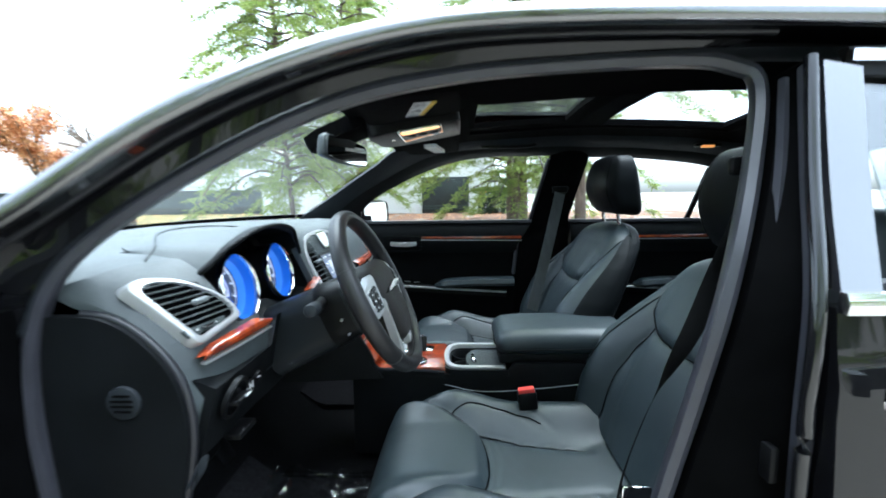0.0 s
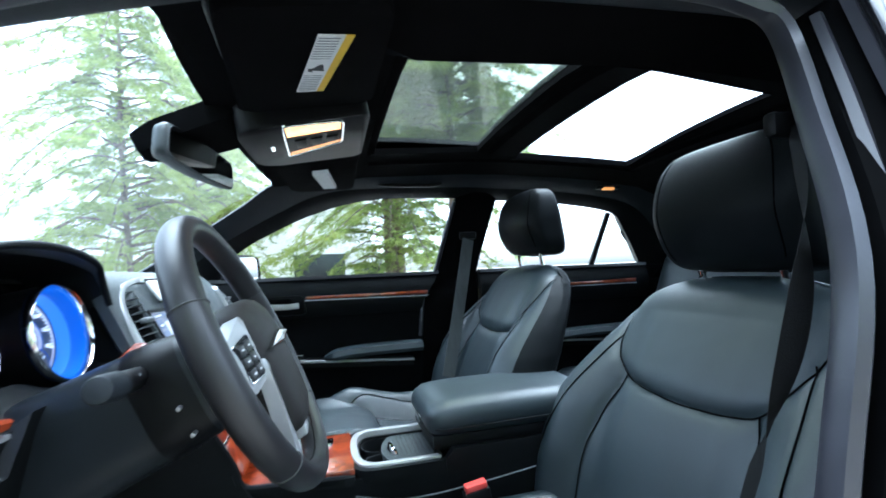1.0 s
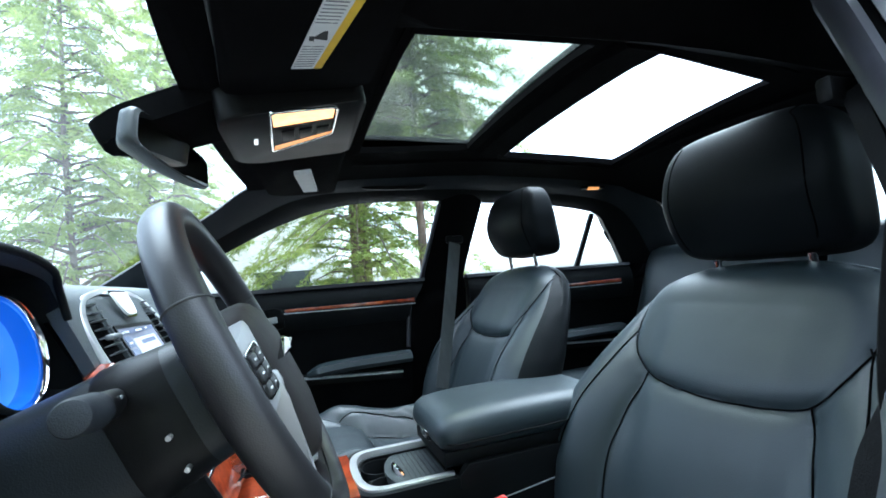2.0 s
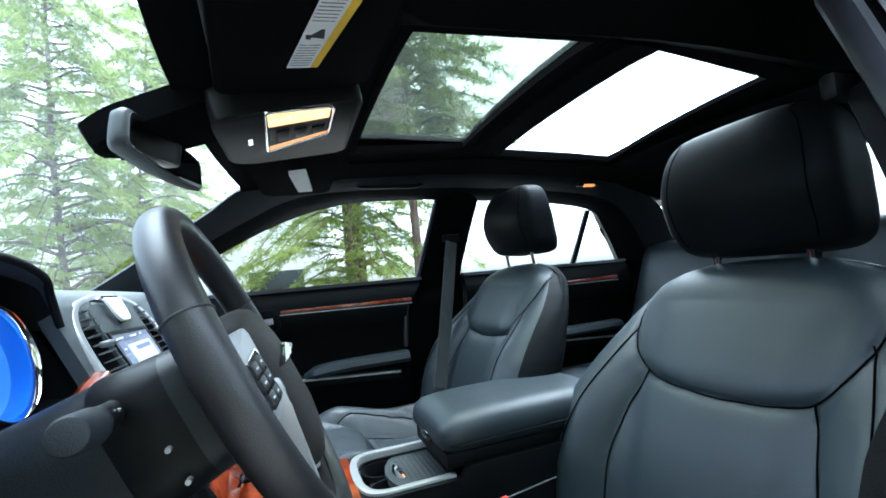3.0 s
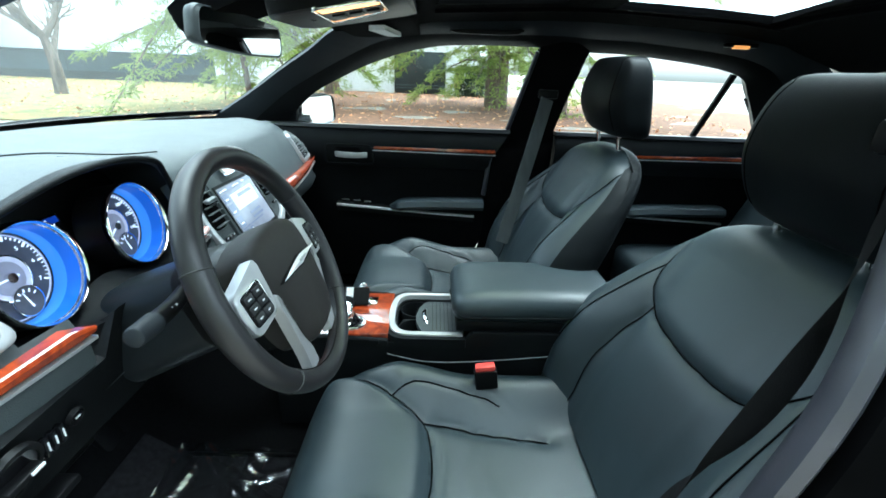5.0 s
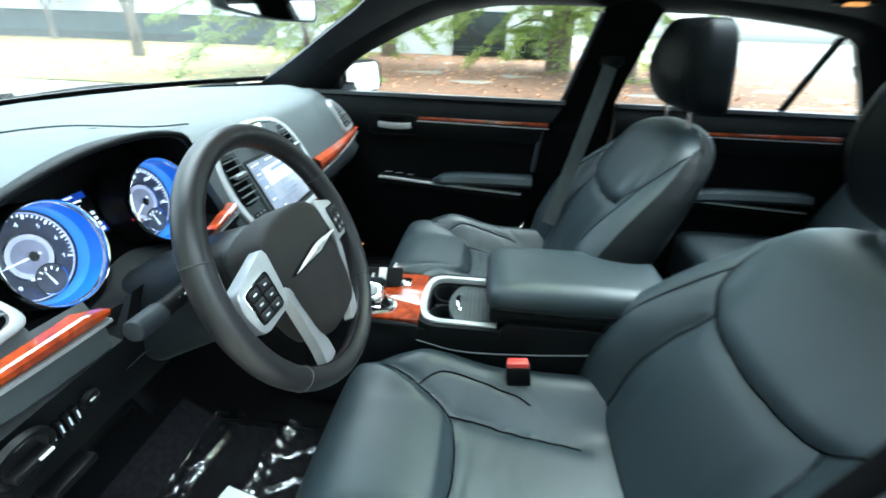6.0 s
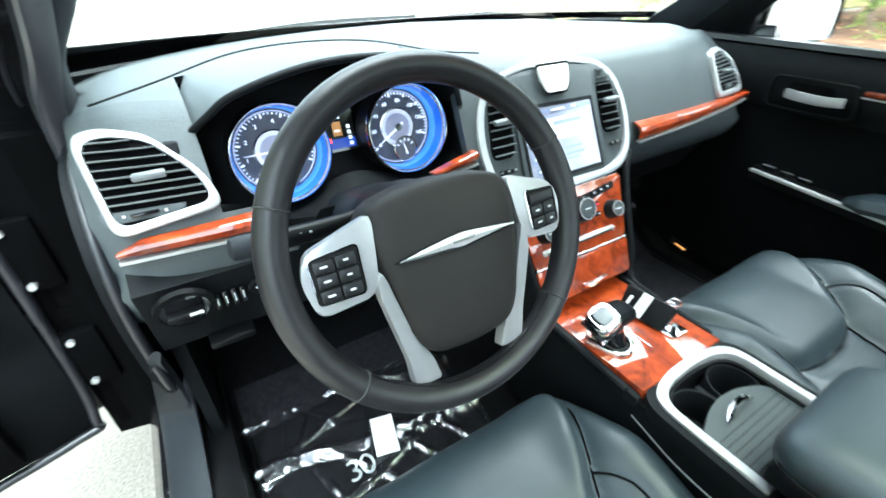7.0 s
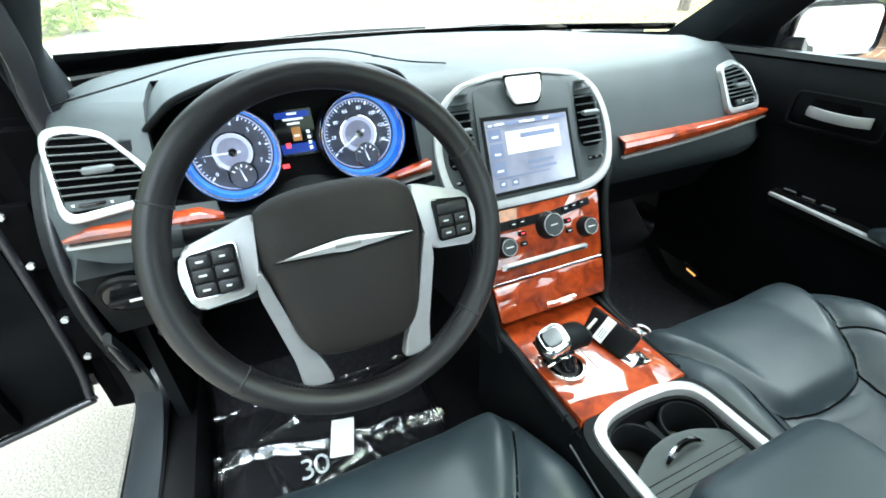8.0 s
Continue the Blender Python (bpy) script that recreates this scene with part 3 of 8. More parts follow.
part("rocker_panel", sweep([(x, 0.755, 0.36) for x in (0.95, 0.6, 0.3, 0, -0.3, -0.7, -1.25)], [(0.0, 0.0), (0.03, 0.0), (0.05, -0.03), (0.04, -0.17), (0.0, -0.17)]), PAINT, car)
part("rocker_panel", sweep([(x, -0.755, 0.36) for x in (-1.25, -0.7, 0, 0.3, 0.6, 0.95)], [(0.0, 0.0), (0.03, 0.0), (0.05, -0.03), (0.04, -0.17), (0.0, -0.17)]), PAINT, car)
floor_z = lambda x: 0.285 if x < 0.62 else 0.285 + (x - 0.62) * 0.75
fx, fy = lin(-1.30, 0.98, 20), lin(-0.70, 0.70, 8)
part("floor_pan", slab([[V(x, y, floor_z(x)) for y in fy] for x in fx], [[V(x, y, floor_z(x) - 0.05) for y in fy] for x in fx]), CARPET, car, "black carpeted floor")
part("wing_inner", box((0.90, 0.775, 0.66), (0.20, 0.05, 0.66), 0.004), SHADE_SEAM_BLACK, car)
part("wing_inner", box((0.885, 0.82, 0.66), (0.05, 0.10, 0.66), 0.004), SHADE_SEAM_BLACK, car)
part("firewall", box((0.98, 0, 0.74), (0.03, 1.46, 0.46), 0.004), SHADE_SEAM_BLACK, car)
part("rear_bulkhead", box((-1.42, 0, 0.62), (0.05, 1.40, 0.66), 0.004), HEADLINER, car)
part("parcel_shelf", box((-1.58, 0, 0.945), (0.40, 1.32, 0.03), 0.004), HEADLINER, car)
rg = [[V(-1.28 - 0.52 * v, u * (0.52 + 0.10 * v), 1.255 - 0.30 * v + 0.02 * math.sin(math.pi * v)) for u in lin(-1, 1, 9)] for v in lin(0, 1, 7)]
rear_glass = part("rear_window", slab(rg, [[p + V(0.004, 0, -0.004) for p in r] for r in rg]), GLASS, car)
rear_glass.visible_shadow = False

# windscreen
def screen_point(u, v, off=0.0):
    y = u * (0.735 + (0.505 - 0.735) * v)
    x = (1.13 - 0.27 * u * u) * (1 - v) + (0.372 - 0.045 * u * u) * v
    z = 0.945 * (1 - v) + (1.300 - 0.030 * u * u) * v + 0.12 * v * (1 - v)
    return V(x + 0.5 * off, y, z + 0.8 * off)
us, vs = lin(-1, 1, 21), lin(0, 1, 13)
ws = part("windscreen", slab([[screen_point(u, v, 0.022) for v in vs] for u in us], [[screen_point(u, v, 0.017) for v in vs] for u in us]), GLASS_HAZED, car, "rain-damp clear windscreen with haze mixed into the glass")
ws.visible_shadow = False
part("glass_border", strip([screen_point(u, 0.040, 0.0145) for u in lin(-0.985, 0.985, 21)], [screen_point(u, 0.080 + 0.060 * max(0, u) ** 2, 0.0145) for u in lin(-0.985, 0.985, 21)], (0.5, 0, 0.8), 40, 2, 0.0015), GLOSS_BLACK, car, "black printed border along the foot of the windscreen")
part("header_trim", sweep([screen_point(u, 0.985, 0.004) for u in lin(-0.98, 0.98, 15)], [(-0.02, -0.012), (0.02, -0.012), (0.02, 0.012), (-0.02, 0.012)]), HEADLINER, car)
part("cowl", strip([screen_point(u, 0.03, 0.012) for u in lin(-1, 1, 9)], [screen_point(u, 0.0, 0.0) + V(0.13, 0, -0.005) for u in lin(-1, 1, 9)], (0, 0, -1), 30, 2, 0.02), PLASTIC, car, "black plastic cowl below the windscreen")
for a, b in (((1.12, 0.52, 0.962), (1.19, -0.10, 0.976)), ((1.18, -0.08, 0.968), (1.10, -0.56, 0.958))):
    part("wiper", sweep(catmull([a, [(p + q) / 2 + (0.012 if k == 2 else 0) for k, (p, q) in enumerate(zip(a, b))], b], 12), [(-0.008, 0), (0.008, 0), (0.003, 0.014), (-0.003, 0.014)]), PLASTIC, car, "black wiper blade at the cowl")

# bonnet, wings, front and rear ends, wheels
hx, hy = lin(1.16, 2.30, 14), lin(-1, 1, 13)
bon = [[V(x - 0.10 * u * u, 0.74 * u, 0.955 - 0.10 * (x - 1.16) - 0.055 * u * u + 0.012 * math.exp(-((abs(u) - 0.55) / 0.08) ** 2)) for u in hy] for x in hx]
part("bonnet", slab(bon, [[p - V(0, 0, 0.02) for p in r] for r in bon]), PAINT, car, "glossy black bonnet")
for s in (-1, 1):
    wg = [[V(x, s * (0.745 + 0.09 * math.sin(math.pi * min(1, v * 1.3) * 0.5)), (0.90 - 0.10 * max(0, x - 1.1)) * (1 - v) + 0.32 * v) for v in lin(0, 1, 8)] for x in lin(0.80, 2.35, 16)]
    part("wing", slab(wg, [[p - V(0, s * 0.012, 0) for p in r] for r in wg], lambda i, j: 6 <= i <= 11 and j >= 3), PAINT, car)
    qg = [[V(x, s * (0.735 + 0.07 * math.sin(math.pi * v)), 0.945 * (1 - v) + 0.30 * v) for v in lin(0, 1, 8)] for x in lin(-1.22, -2.5, 14)]
    part("quarter_panel", slab(qg, [[p - V(0, s * 0.012, 0) for p in r] for r in qg], lambda i, j: 2 <= i <= 7 and j >= 3), PAINT, car)
part("front_end", box((2.36, 0, 0.58), (0.12, 1.60, 0.52), 0.05, seg=4), PAINT, car)
part("rear_end", box((-2.50, 0, 0.62), (0.10, 1.50, 0.60), 0.04, seg=4), PAINT, car)
part("boot_lid", slab([[V(x, y, 0.96 - 0.02 * (y / 0.7) ** 2) for y in lin(-0.72, 0.72, 7)] for x in lin(-1.78, -2.52, 5)], [[V(x, y, 0.93) for y in lin(-0.72, 0.72, 7)] for x in lin(-1.78, -2.52, 5)]), PAINT, car)
for x in (1.62, -1.75):
    for s in (-1, 1):
        hub = part("wheel", cyl((x, s * 0.60, 0.335), (x, s * 0.79, 0.335), 0.24, seg=32, bev=0.02), SATIN, car, "silver alloy wheel")
        tyre_line = [(x + 0.285 * math.cos(a), s * 0.70, 0.335 + 0.285 * math.sin(a)) for a in lin(0, 2 * math.pi, 41)[:-1]]
        part("tyre", sweep(tyre_line, [(-0.05, -0.10), (0.05, -0.10), (0.05, 0.10), (-0.05, 0.10)], closed=True, up=(0, 1, 0)), PLASTIC, hub)

# centre pillars and belts
for s in (-1, 1):
    f = (lambda q: q) if s > 0 else flip
    if s < 0:
        part("centre_pillar", strip(f([(-0.12, 0.70, 0.38), (-0.15, 0.705, 0.52), (-0.165, 0.71, 0.843), (-0.228, 0.735, 0.945), (-0.305, 0.615, 1.262)]),
                                    f([(-0.40, 0.70, 0.38), (-0.40, 0.705, 0.52), (-0.40, 0.715, 0.843), (-0.408, 0.735, 0.955), (-0.470, 0.615, 1.255)]), (0, s, 0.2), 30, 5, 0.03, 0.022), HEADLINER, car, "black centre pillar")
        # Bead in paler rubber: the lit door-frame edge is put into its colour.
        part("pillar_edge", sweep(catmull(f([(-0.150, 0.705, 0.70), (-0.172, 0.715, 0.86), (-0.222, 0.735, 0.94), (-0.262, 0.68, 1.10), (-0.293, 0.636, 1.225)]), 20), 0.0085), SEAL_RUBBER, car, "window edge bead, paler to show its lit edge")
    else:
        part("centre_pillar", strip([(-0.15, 0.69, 0.40), (-0.190, 0.70, 0.629), (-0.235, 0.70, 0.789), (-0.275, 0.695, 0.951), (-0.335, 0.635, 1.107), (-0.362, 0.585, 1.24)],
                                    [(-0.42, 0.69, 0.40), (-0.42, 0.70, 0.629), (-0.42, 0.70, 0.789), (-0.43, 0.695, 0.951), (-0.46, 0.635, 1.107), (-0.49, 0.585, 1.24)], (0, 1, 0.2), 30, 5, 0.02, 0.02), TRIM, car, "dark grey centre pillar trim")
        # Near-black: the dark reflection on this gloss paint is put into the colour.
        part("pillar_outer", strip([(-0.17, 0.735, 0.40), (-0.205, 0.738, 0.629), (-0.245, 0.738, 0.789), (-0.285, 0.73, 0.951), (-0.343, 0.668, 1.107), (-0.375, 0.612, 1.245)],
                                   [(-0.36, 0.765, 0.40), (-0.345, 0.77, 0.629), (-0.338, 0.775, 0.789), (-0.345, 0.765, 0.951), (-0.372, 0.70, 1.107), (-0.395, 0.648, 1.262)], (0, -1, 0), 30, 5, 0.02, 0.0), SHADE_SEAM_BLACK, car, "black painted centre pillar")
        # Bright streaks down the pillar are painted as two pale strips.
        part("pillar_seal", sweep(catmull([(-0.335, 0.775, 0.66), (-0.33, 0.78, 0.789), (-0.336, 0.772, 0.945), (-0.366, 0.708, 1.10), (-0.39, 0.655, 1.25)], 24), [(-0.010, -0.006), (0.010, -0.006), (0.010, 0.006), (-0.010, 0.006)], up=(0, 1, 0)), SEAL_RUBBER, car)
        part("pillar_reveal", sweep(catmull([(-0.275, 0.742, 0.66), (-0.285, 0.745, 0.80), (-0.308, 0.732, 0.945), (-0.352, 0.678, 1.10), (-0.382, 0.628, 1.24)], 24), [(-0.010, -0.004), (0.010, -0.004), (0.006, 0.005), (-0.006, 0.005)], up=(0, 1, 0)), SEAL_RUBBER, car)
        part("pillar_bead", sweep(catmull([(-0.332, 0.792, 0.45), (-0.322, 0.795, 0.66), (-0.318, 0.798, 0.789), (-0.326, 0.790, 0.945), (-0.356, 0.725, 1.10), (-0.384, 0.668, 1.26)], 30), 0.009), GLOSS_BLACK, car, "glossy black bead along the pillar")
        part("door_striker", box((-0.30, 0.765, 0.72), (0.012, 0.03, 0.05), 0.004), PLASTIC, car)


def webbing(pts, width, mat, parent, name, across, label=""):
    """A flat strap along pts, its width along 'across'."""
    P, a, bm = catmull(pts, 24), Vector(across).normalized() * width / 2, bmesh.new()
    g = [[p - a, p + a] for p in P]
    n = (P[-1] - P[0]).normalized().cross(a.normalized()) * 0.0018
    return part(name, slab(g, [[q + n for q in r] for r in g], bm=bm), mat, parent, label)


for s in (-1, 1):
    belt = thing("seat_belt", "grey three-point seat belt hanging on the centre pillar" if s < 0 else "black three-point seat belt hanging on the centre pillar", "seat belt", group="front seat belts")
    if s < 0:
        webbing([(-0.345, -0.640, 1.075), (-0.328, -0.628, 1.00), (-0.265, -0.56, 0.78), (-0.205, -0.50, 0.58)], 0.048, BELT, belt, "webbing", (0.9, 0.12, 0.3))
        part("guide_loop", box((-0.347, -0.648, 1.09), (0.07, 0.016, 0.03), 0.006), PLASTIC, belt)
    else:
        # twist fitted to the camera's view: edge-on at the loop and at the buckle, broad between
        strap = catmull([(-0.340, 0.620, 1.11), (-0.294, 0.658, 1.02), (-0.268, 0.670, 0.94), (-0.243, 0.672, 0.868), (-0.212, 0.670, 0.80), (-0.186, 0.664, 0.735), (-0.160, 0.652, 0.63), (-0.15, 0.645, 0.55)], 40)
        twist = [V(0.55, 0.83, 0.05).lerp(V(0.95, -0.15, 0.1), math.sin(math.pi * min(1, max(0, (k - 4) / 22))) ** 1.3).normalized() * 0.015 for k in range(40)]
        g = [[p - a, p + a] for p, a in zip(strap, twist)]
        part("webbing", slab(g, [[q + V(-0.001, -0.0013, 0) for q in r] for r in g]), BELT_BLACK, belt)
        part("guide_loop", box((-0.352, 0.605, 1.115), (0.06, 0.018, 0.03), 0.006), PLASTIC, belt)
        part("latch_tongue", box((-0.185, 0.640, 0.575), (0.05, 0.008, 0.03), 0.003), CHROME, belt, "metal latch tongue")
        part("tongue_grip", box((-0.175, 0.640, 0.55), (0.05, 0.014, 0.028), 0.004), PLASTIC, belt)


# ---------------------------------------------------------------- doors
def door_grid(x0, x1, rear, s, y0, bulge=0.0, nx=14):
    """Inner panel points: x from x0 to the rear edge (a table over z)."""
    zs = [0.33, 0.42, 0.52, 0.58, 0.63, 0.68, 0.75, 0.80, 0.835, 0.88, 0.915, 0.938, 0.946]
    prof = [(0.33, 0.018), (0.42, 0.006), (0.52, -0.006), (0.60, -0.018), (0.66, -0.010), (0.75, 0.012), (0.80, 0.010), (0.835, 0.004), (0.88, -0.002), (0.915, -0.002), (0.938, 0.012), (0.946, 0.040)]
    return [[V(x0 + (lerp_table(z, rear) - x0) * k / (nx - 1), s * (y0 + lerp_table(z, prof)), z) for z in zs] for k in range(nx)]


def inner_door(name, label, x0, rear, s, handle_x, wood, pad, chrome, switches):
    """A closed door's inside: panel, wood strip, handle, armrest, switches; wood, pad and chrome are spans in x."""
    d = thing(name, label, "car door", group="doors")
    y0 = 0.702
    g = door_grid(x0, 0, rear, s, y0)
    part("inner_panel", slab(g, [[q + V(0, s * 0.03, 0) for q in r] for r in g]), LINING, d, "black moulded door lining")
    ug = [[V(x0 + (lerp_table(z, rear) - x0) * k / 11, s * (y0 - 0.012 + 0.016 * ((z - 0.87) / 0.062) ** 2), z) for z in lin(0.80, 0.936, 9)] for k in range(12)]
    part("upper_trim", slab(ug, [[q + V(0, s * 0.02, 0) for q in r] for r in ug]), DASH_DARK, d, "dark soft upper door trim", angle=60)
    og = [[V(x0 + (lerp_table(z, rear) - x0) * k / 7, s * (0.79 + 0.02 * math.sin(math.pi * (z - 0.3) / 0.64)), z) for z in lin(0.30, 0.945, 9)] for k in range(8)]
    part("outer_skin", slab(og, [[q - V(0, s * 0.008, 0) for q in r] for r in og]), PAINT, d)
    cap = [(x, s * 0.724, 0.948) for x in lin(x0, lerp_table(0.946, rear), 8)]
    part("window_seal", sweep(cap, [(-0.020, -0.006), (0.020, -0.006), (0.016, 0.006), (-0.016, 0.006)]), RUBBER, d)
    # wood strip with its chrome line
    w0, w1, za, zb = wood
    n = (0, -s, -0.12)
    q = [(w0, s * 0.700, za + 0.002), (w0, s * 0.700, za + 0.013), (w1, s * 0.700, zb + 0.019), (w1, s * 0.700, zb)]
    part("wood_strip", prism(rounded(q, 0.006, 3), n, 0.0, 0.010, 0.003), WOOD, d, "glossy red-brown burl wood strip")
    part("chrome_line", sweep([(w0, s * 0.692, za - 0.003), (w1, s * 0.692, zb - 0.004)], [(-0.004, -0.0016), (0.004, -0.0016), (0.004, 0.0016), (-0.004, 0.0016)]), SATIN, d)
    # handle and pocket rim; a flat black patch paints the pocket's shade
    h = handle_x
    po = rounded([(h + 0.105, s * 0.690, 0.812), (h + 0.100, s * 0.690, 0.886), (h - 0.075, s * 0.690, 0.886), (h - 0.085, s * 0.690, 0.812)], 0.018, 4)
    pcen = V(h + 0.01, s * 0.690, 0.849)
    part("pocket_rim", ring(po, [pcen + (V(*p) - pcen) * 0.93 for p in po], (0, -s, 0), -0.004, 0.004, bev=0.0015), DASH_DARK, d, "dark rim round the handle pocket")
    part("handle_shade_patch", prism(rounded([(h + 0.062, s * 0.690, 0.850), (h + 0.060, s * 0.690, 0.874), (h - 0.030, s * 0.690, 0.874), (h - 0.034, s * 0.690, 0.850)], 0.005, 4), (0, -s, 0), 0.0, 0.0025, 0.001), HEADLINER, d, "flat black patch painted for the handle recess's shade")
    bar = catmull([(h + 0.062, s * 0.688, 0.848), (h + 0.03, s * 0.676, 0.847), (h - 0.02, s * 0.675, 0.846), (h - 0.058, s * 0.684, 0.848)], 12)
    part("door_handle", sweep(bar, [(-0.004, -0.010), (0.003, -0.010), (0.005, 0.0), (0.003, 0.010), (-0.004, 0.010)], up=(0, 0, 1)), SATIN, d, "satin silver door handle")
    # armrest pad
    p0, p1 = pad
    top = catmull([(p0, s * 0.675, 0.655), (p0 - 0.05, s * 0.668, 0.672), (p0 - 0.16, s * 0.662, 0.680), (p1, s * 0.664, 0.682)], 20)
    sc = [0.45 + 0.55 * min(1, k / 5) for k in range(20)]
    part("armrest", sweep(top, [(-0.040, -0.026), (0.028, -0.026), (0.038, -0.012), (0.030, 0.006), (0.0, 0.012), (-0.040, 0.008)], scale=sc), LEATHER, d, "black padded armrest")
    c0, c1 = chrome
    part("chrome_line", sweep(catmull([(c0, s * 0.672, 0.655), ((c0 + c1) / 2, s * 0.668, 0.637), (c1, s * 0.672, 0.620)], 14), [(-0.004, -0.004), (0.004, -0.004), (0.0055, 0.0025), (-0.004, 0.0045)]), BRIGHT, d, "thin silver line below the armrest")
    shelf = [(c0, s * 0.715, 0.660), (c0, s * 0.674, 0.660), (c1, s * 0.674, 0.625), (c1, s * 0.715, 0.625)]
    part("armrest_shelf", prism(shelf, (0, 0, 1), -0.03, 0.004, 0.002), PLASTIC, d)
    for k in range(switches):
        x = c0 - 0.035 - 0.042 * k
        sw = part("window_switch", box((x, s * 0.690, 0.668 - 0.003 * k), (0.032, 0.022, 0.010), 0.003), GLOSS_BLACK, d)
        part("switch_edge", box((x, s * 0.680, 0.6735 - 0.003 * k), (0.026, 0.004, 0.0015), 0), SATIN, sw)
    return d


REAR_FRONT_DOOR = [(0.33, -0.10), (0.42, -0.110), (0.52, -0.150), (0.843, -0.165), (0.90, -0.205), (0.946, -0.235)]
pd = inner_door("front_door", "closed front passenger door with black lining, burl wood strip and silver handle", 0.74, REAR_FRONT_DOOR, -1, 0.362, (0.282, -0.185, 0.868, 0.864), (0.215, -0.145), (0.425, -0.115), 3)
part("mirror_sail", prism([(0.66, -0.742, 0.950), (0.578, -0.742, 0.950), (0.556, -0.712, 1.052)], (0, -1, -0.3), 0.0, 0.02, 0.0), PLASTIC, pd, "black mirror patch in the window corner")
win = [p for p in flip(WINDOW_EDGE[:7])] + [(-0.235, -0.742, 0.945)]
part("door_glass", slab([[V(*q) + V(0, -0.006, 0) for q in catmull([p, (p[0] * 0.9 + 0.0, -0.752 + 0.0, 0.94)], 5)] for p in catmull(win[:7], 20)],
                        [[V(*q) + V(0, -0.010, 0) for q in catmull([p, (p[0] * 0.9 + 0.0, -0.752 + 0.0, 0.94)], 5)] for p in catmull(win[:7], 20)]), GLASS, pd, "clear side window").visible_shadow = False
pr = inner_door("rear_door", "closed rear passenger door with black lining", -0.41, [(0.33, -1.20), (0.946, -1.22)], -1, -0.62, (-0.62, -1.15, 0.866, 0.868), (-0.70, -1.10), (-0.50, -1.12), 1)
part("door_glass", slab([[V(*q) + V(0, -0.006, 0) for q in catmull([p, (p[0], -0.752, 0.94)], 4)] for p in catmull(flip(WINDOW_EDGE[7:]), 20)],
                        [[V(*q) + V(0, -0.010, 0) for q in catmull([p, (p[0], -0.752, 0.94)], 4)] for p in catmull(flip(WINDOW_EDGE[7:]), 20)]), GLASS, pr, "clear rear side window").visible_shadow = False
part("window_divider", sweep([(-0.955, -0.745, 0.945), (-1.002, -0.660, 1.178)], [(-0.010, -0.006), (0.010, -0.006), (0.010, 0.006), (-0.010, 0.006)], up=(0, 1, 0)), PLASTIC, pr, "black bar of the quarter window")

# rear door on the driver's side, seen from outside and inside
dr = inner_door("rear_door", "closed glossy black rear driver-side door with chrome window trim", -0.43, [(0.33, -1.20), (0.946, -1.22)], 1, -0.62, (-0.62, -1.15, 0.866, 0.868), (-0.70, -1.10), (-0.50, -1.12), 1)
skin_g = [[V(x, 0.792 + 0.028 * math.sin(math.pi * (z - 0.22) / 0.74) + (0.004 if 0.80 < z < 0.86 else 0), z) for z in lin(0.24, 0.935, 16)] for x in lin(-0.345, -1.22, 10)]
part("door_skin", slab(skin_g, [[q - V(0, 0.03, 0) for q in r] for r in skin_g]), PAINT, dr, "glossy black outer skin")
part("chrome_trim", sweep([(x, 0.806, 0.944) for x in lin(-0.342, -1.22, 8)], [(-0.008, -0.013), (0.006, -0.013), (0.009, 0.0), (0.004, 0.013), (-0.008, 0.013)]), CHROME, dr, "chrome strip below the window")
up_a = [(-0.350, 0.792, 0.955), (-0.372, 0.735, 1.08), (-0.398, 0.672, 1.255)]
up_b = [(-0.400, 0.790, 0.955), (-0.425, 0.733, 1.08), (-0.452, 0.672, 1.245)]
part("window_frame", strip(up_a, up_b, (0, -1, 0), 14, 2, 0.03), EDGE_PAINT, dr, "gloss black pillar cover")
part("chrome_trim", sweep(catmull([(-0.440, 0.664, 1.262), (-0.70, 0.668, 1.252), (-0.98, 0.68, 1.215), (-1.12, 0.71, 1.12), (-1.24, 0.775, 0.96)], 20), [(-0.006, -0.008), (0.006, -0.008), (0.006, 0.008), (-0.006, 0.008)]), CHROME, dr)
wf_a = [(-0.46, 0.645, 1.235), (-0.664, 0.645, 1.228), (-0.98, 0.66, 1.19), (-1.09, 0.69, 1.10), (-1.20, 0.75, 0.95)]
wf_b = [(-0.44, 0.640, 1.275), (-0.664, 0.645, 1.272), (-1.02, 0.66, 1.24), (-1.15, 0.69, 1.13), (-1.27, 0.75, 0.95)]
part("window_frame", strip(wf_a, wf_b, (0, 1, 0), 24, 2, 0.02), PLASTIC, dr)
part("door_glass", slab([[V(*q) for q in catmull([p, (p[0], 0.782, 0.945)], 4)] for p in catmull([(-0.445, 0.655, 1.24), *wf_a[1:]], 20)],
                        [[V(*q) - V(0, 0.004, 0) for q in catmull([p, (p[0], 0.782, 0.945)], 4)] for p in catmull([(-0.445, 0.655, 1.24), *wf_a[1:]], 20)]), SIDE_GLASS, dr, "rear side window mirroring the sky").visible_shadow = False
part("window_divider", sweep([(-0.955, 0.775, 0.945), (-1.002, 0.685, 1.178)], [(-0.010, -0.006), (0.010, -0.006), (0.010, 0.006), (-0.010, 0.006)], up=(0, 1, 0)), PLASTIC, dr)
part("door_handle", sweep(catmull([(-0.385, 0.826, 0.84), (-0.41, 0.862, 0.842), (-0.50, 0.868, 0.845), (-0.56, 0.862, 0.847), (-0.585, 0.83, 0.848)], 20), [(-0.008, -0.014), (0.008, -0.014), (0.010, 0.0), (0.008, 0.014), (-0.008, 0.014)]), CHROME, dr, "chrome outer door handle")

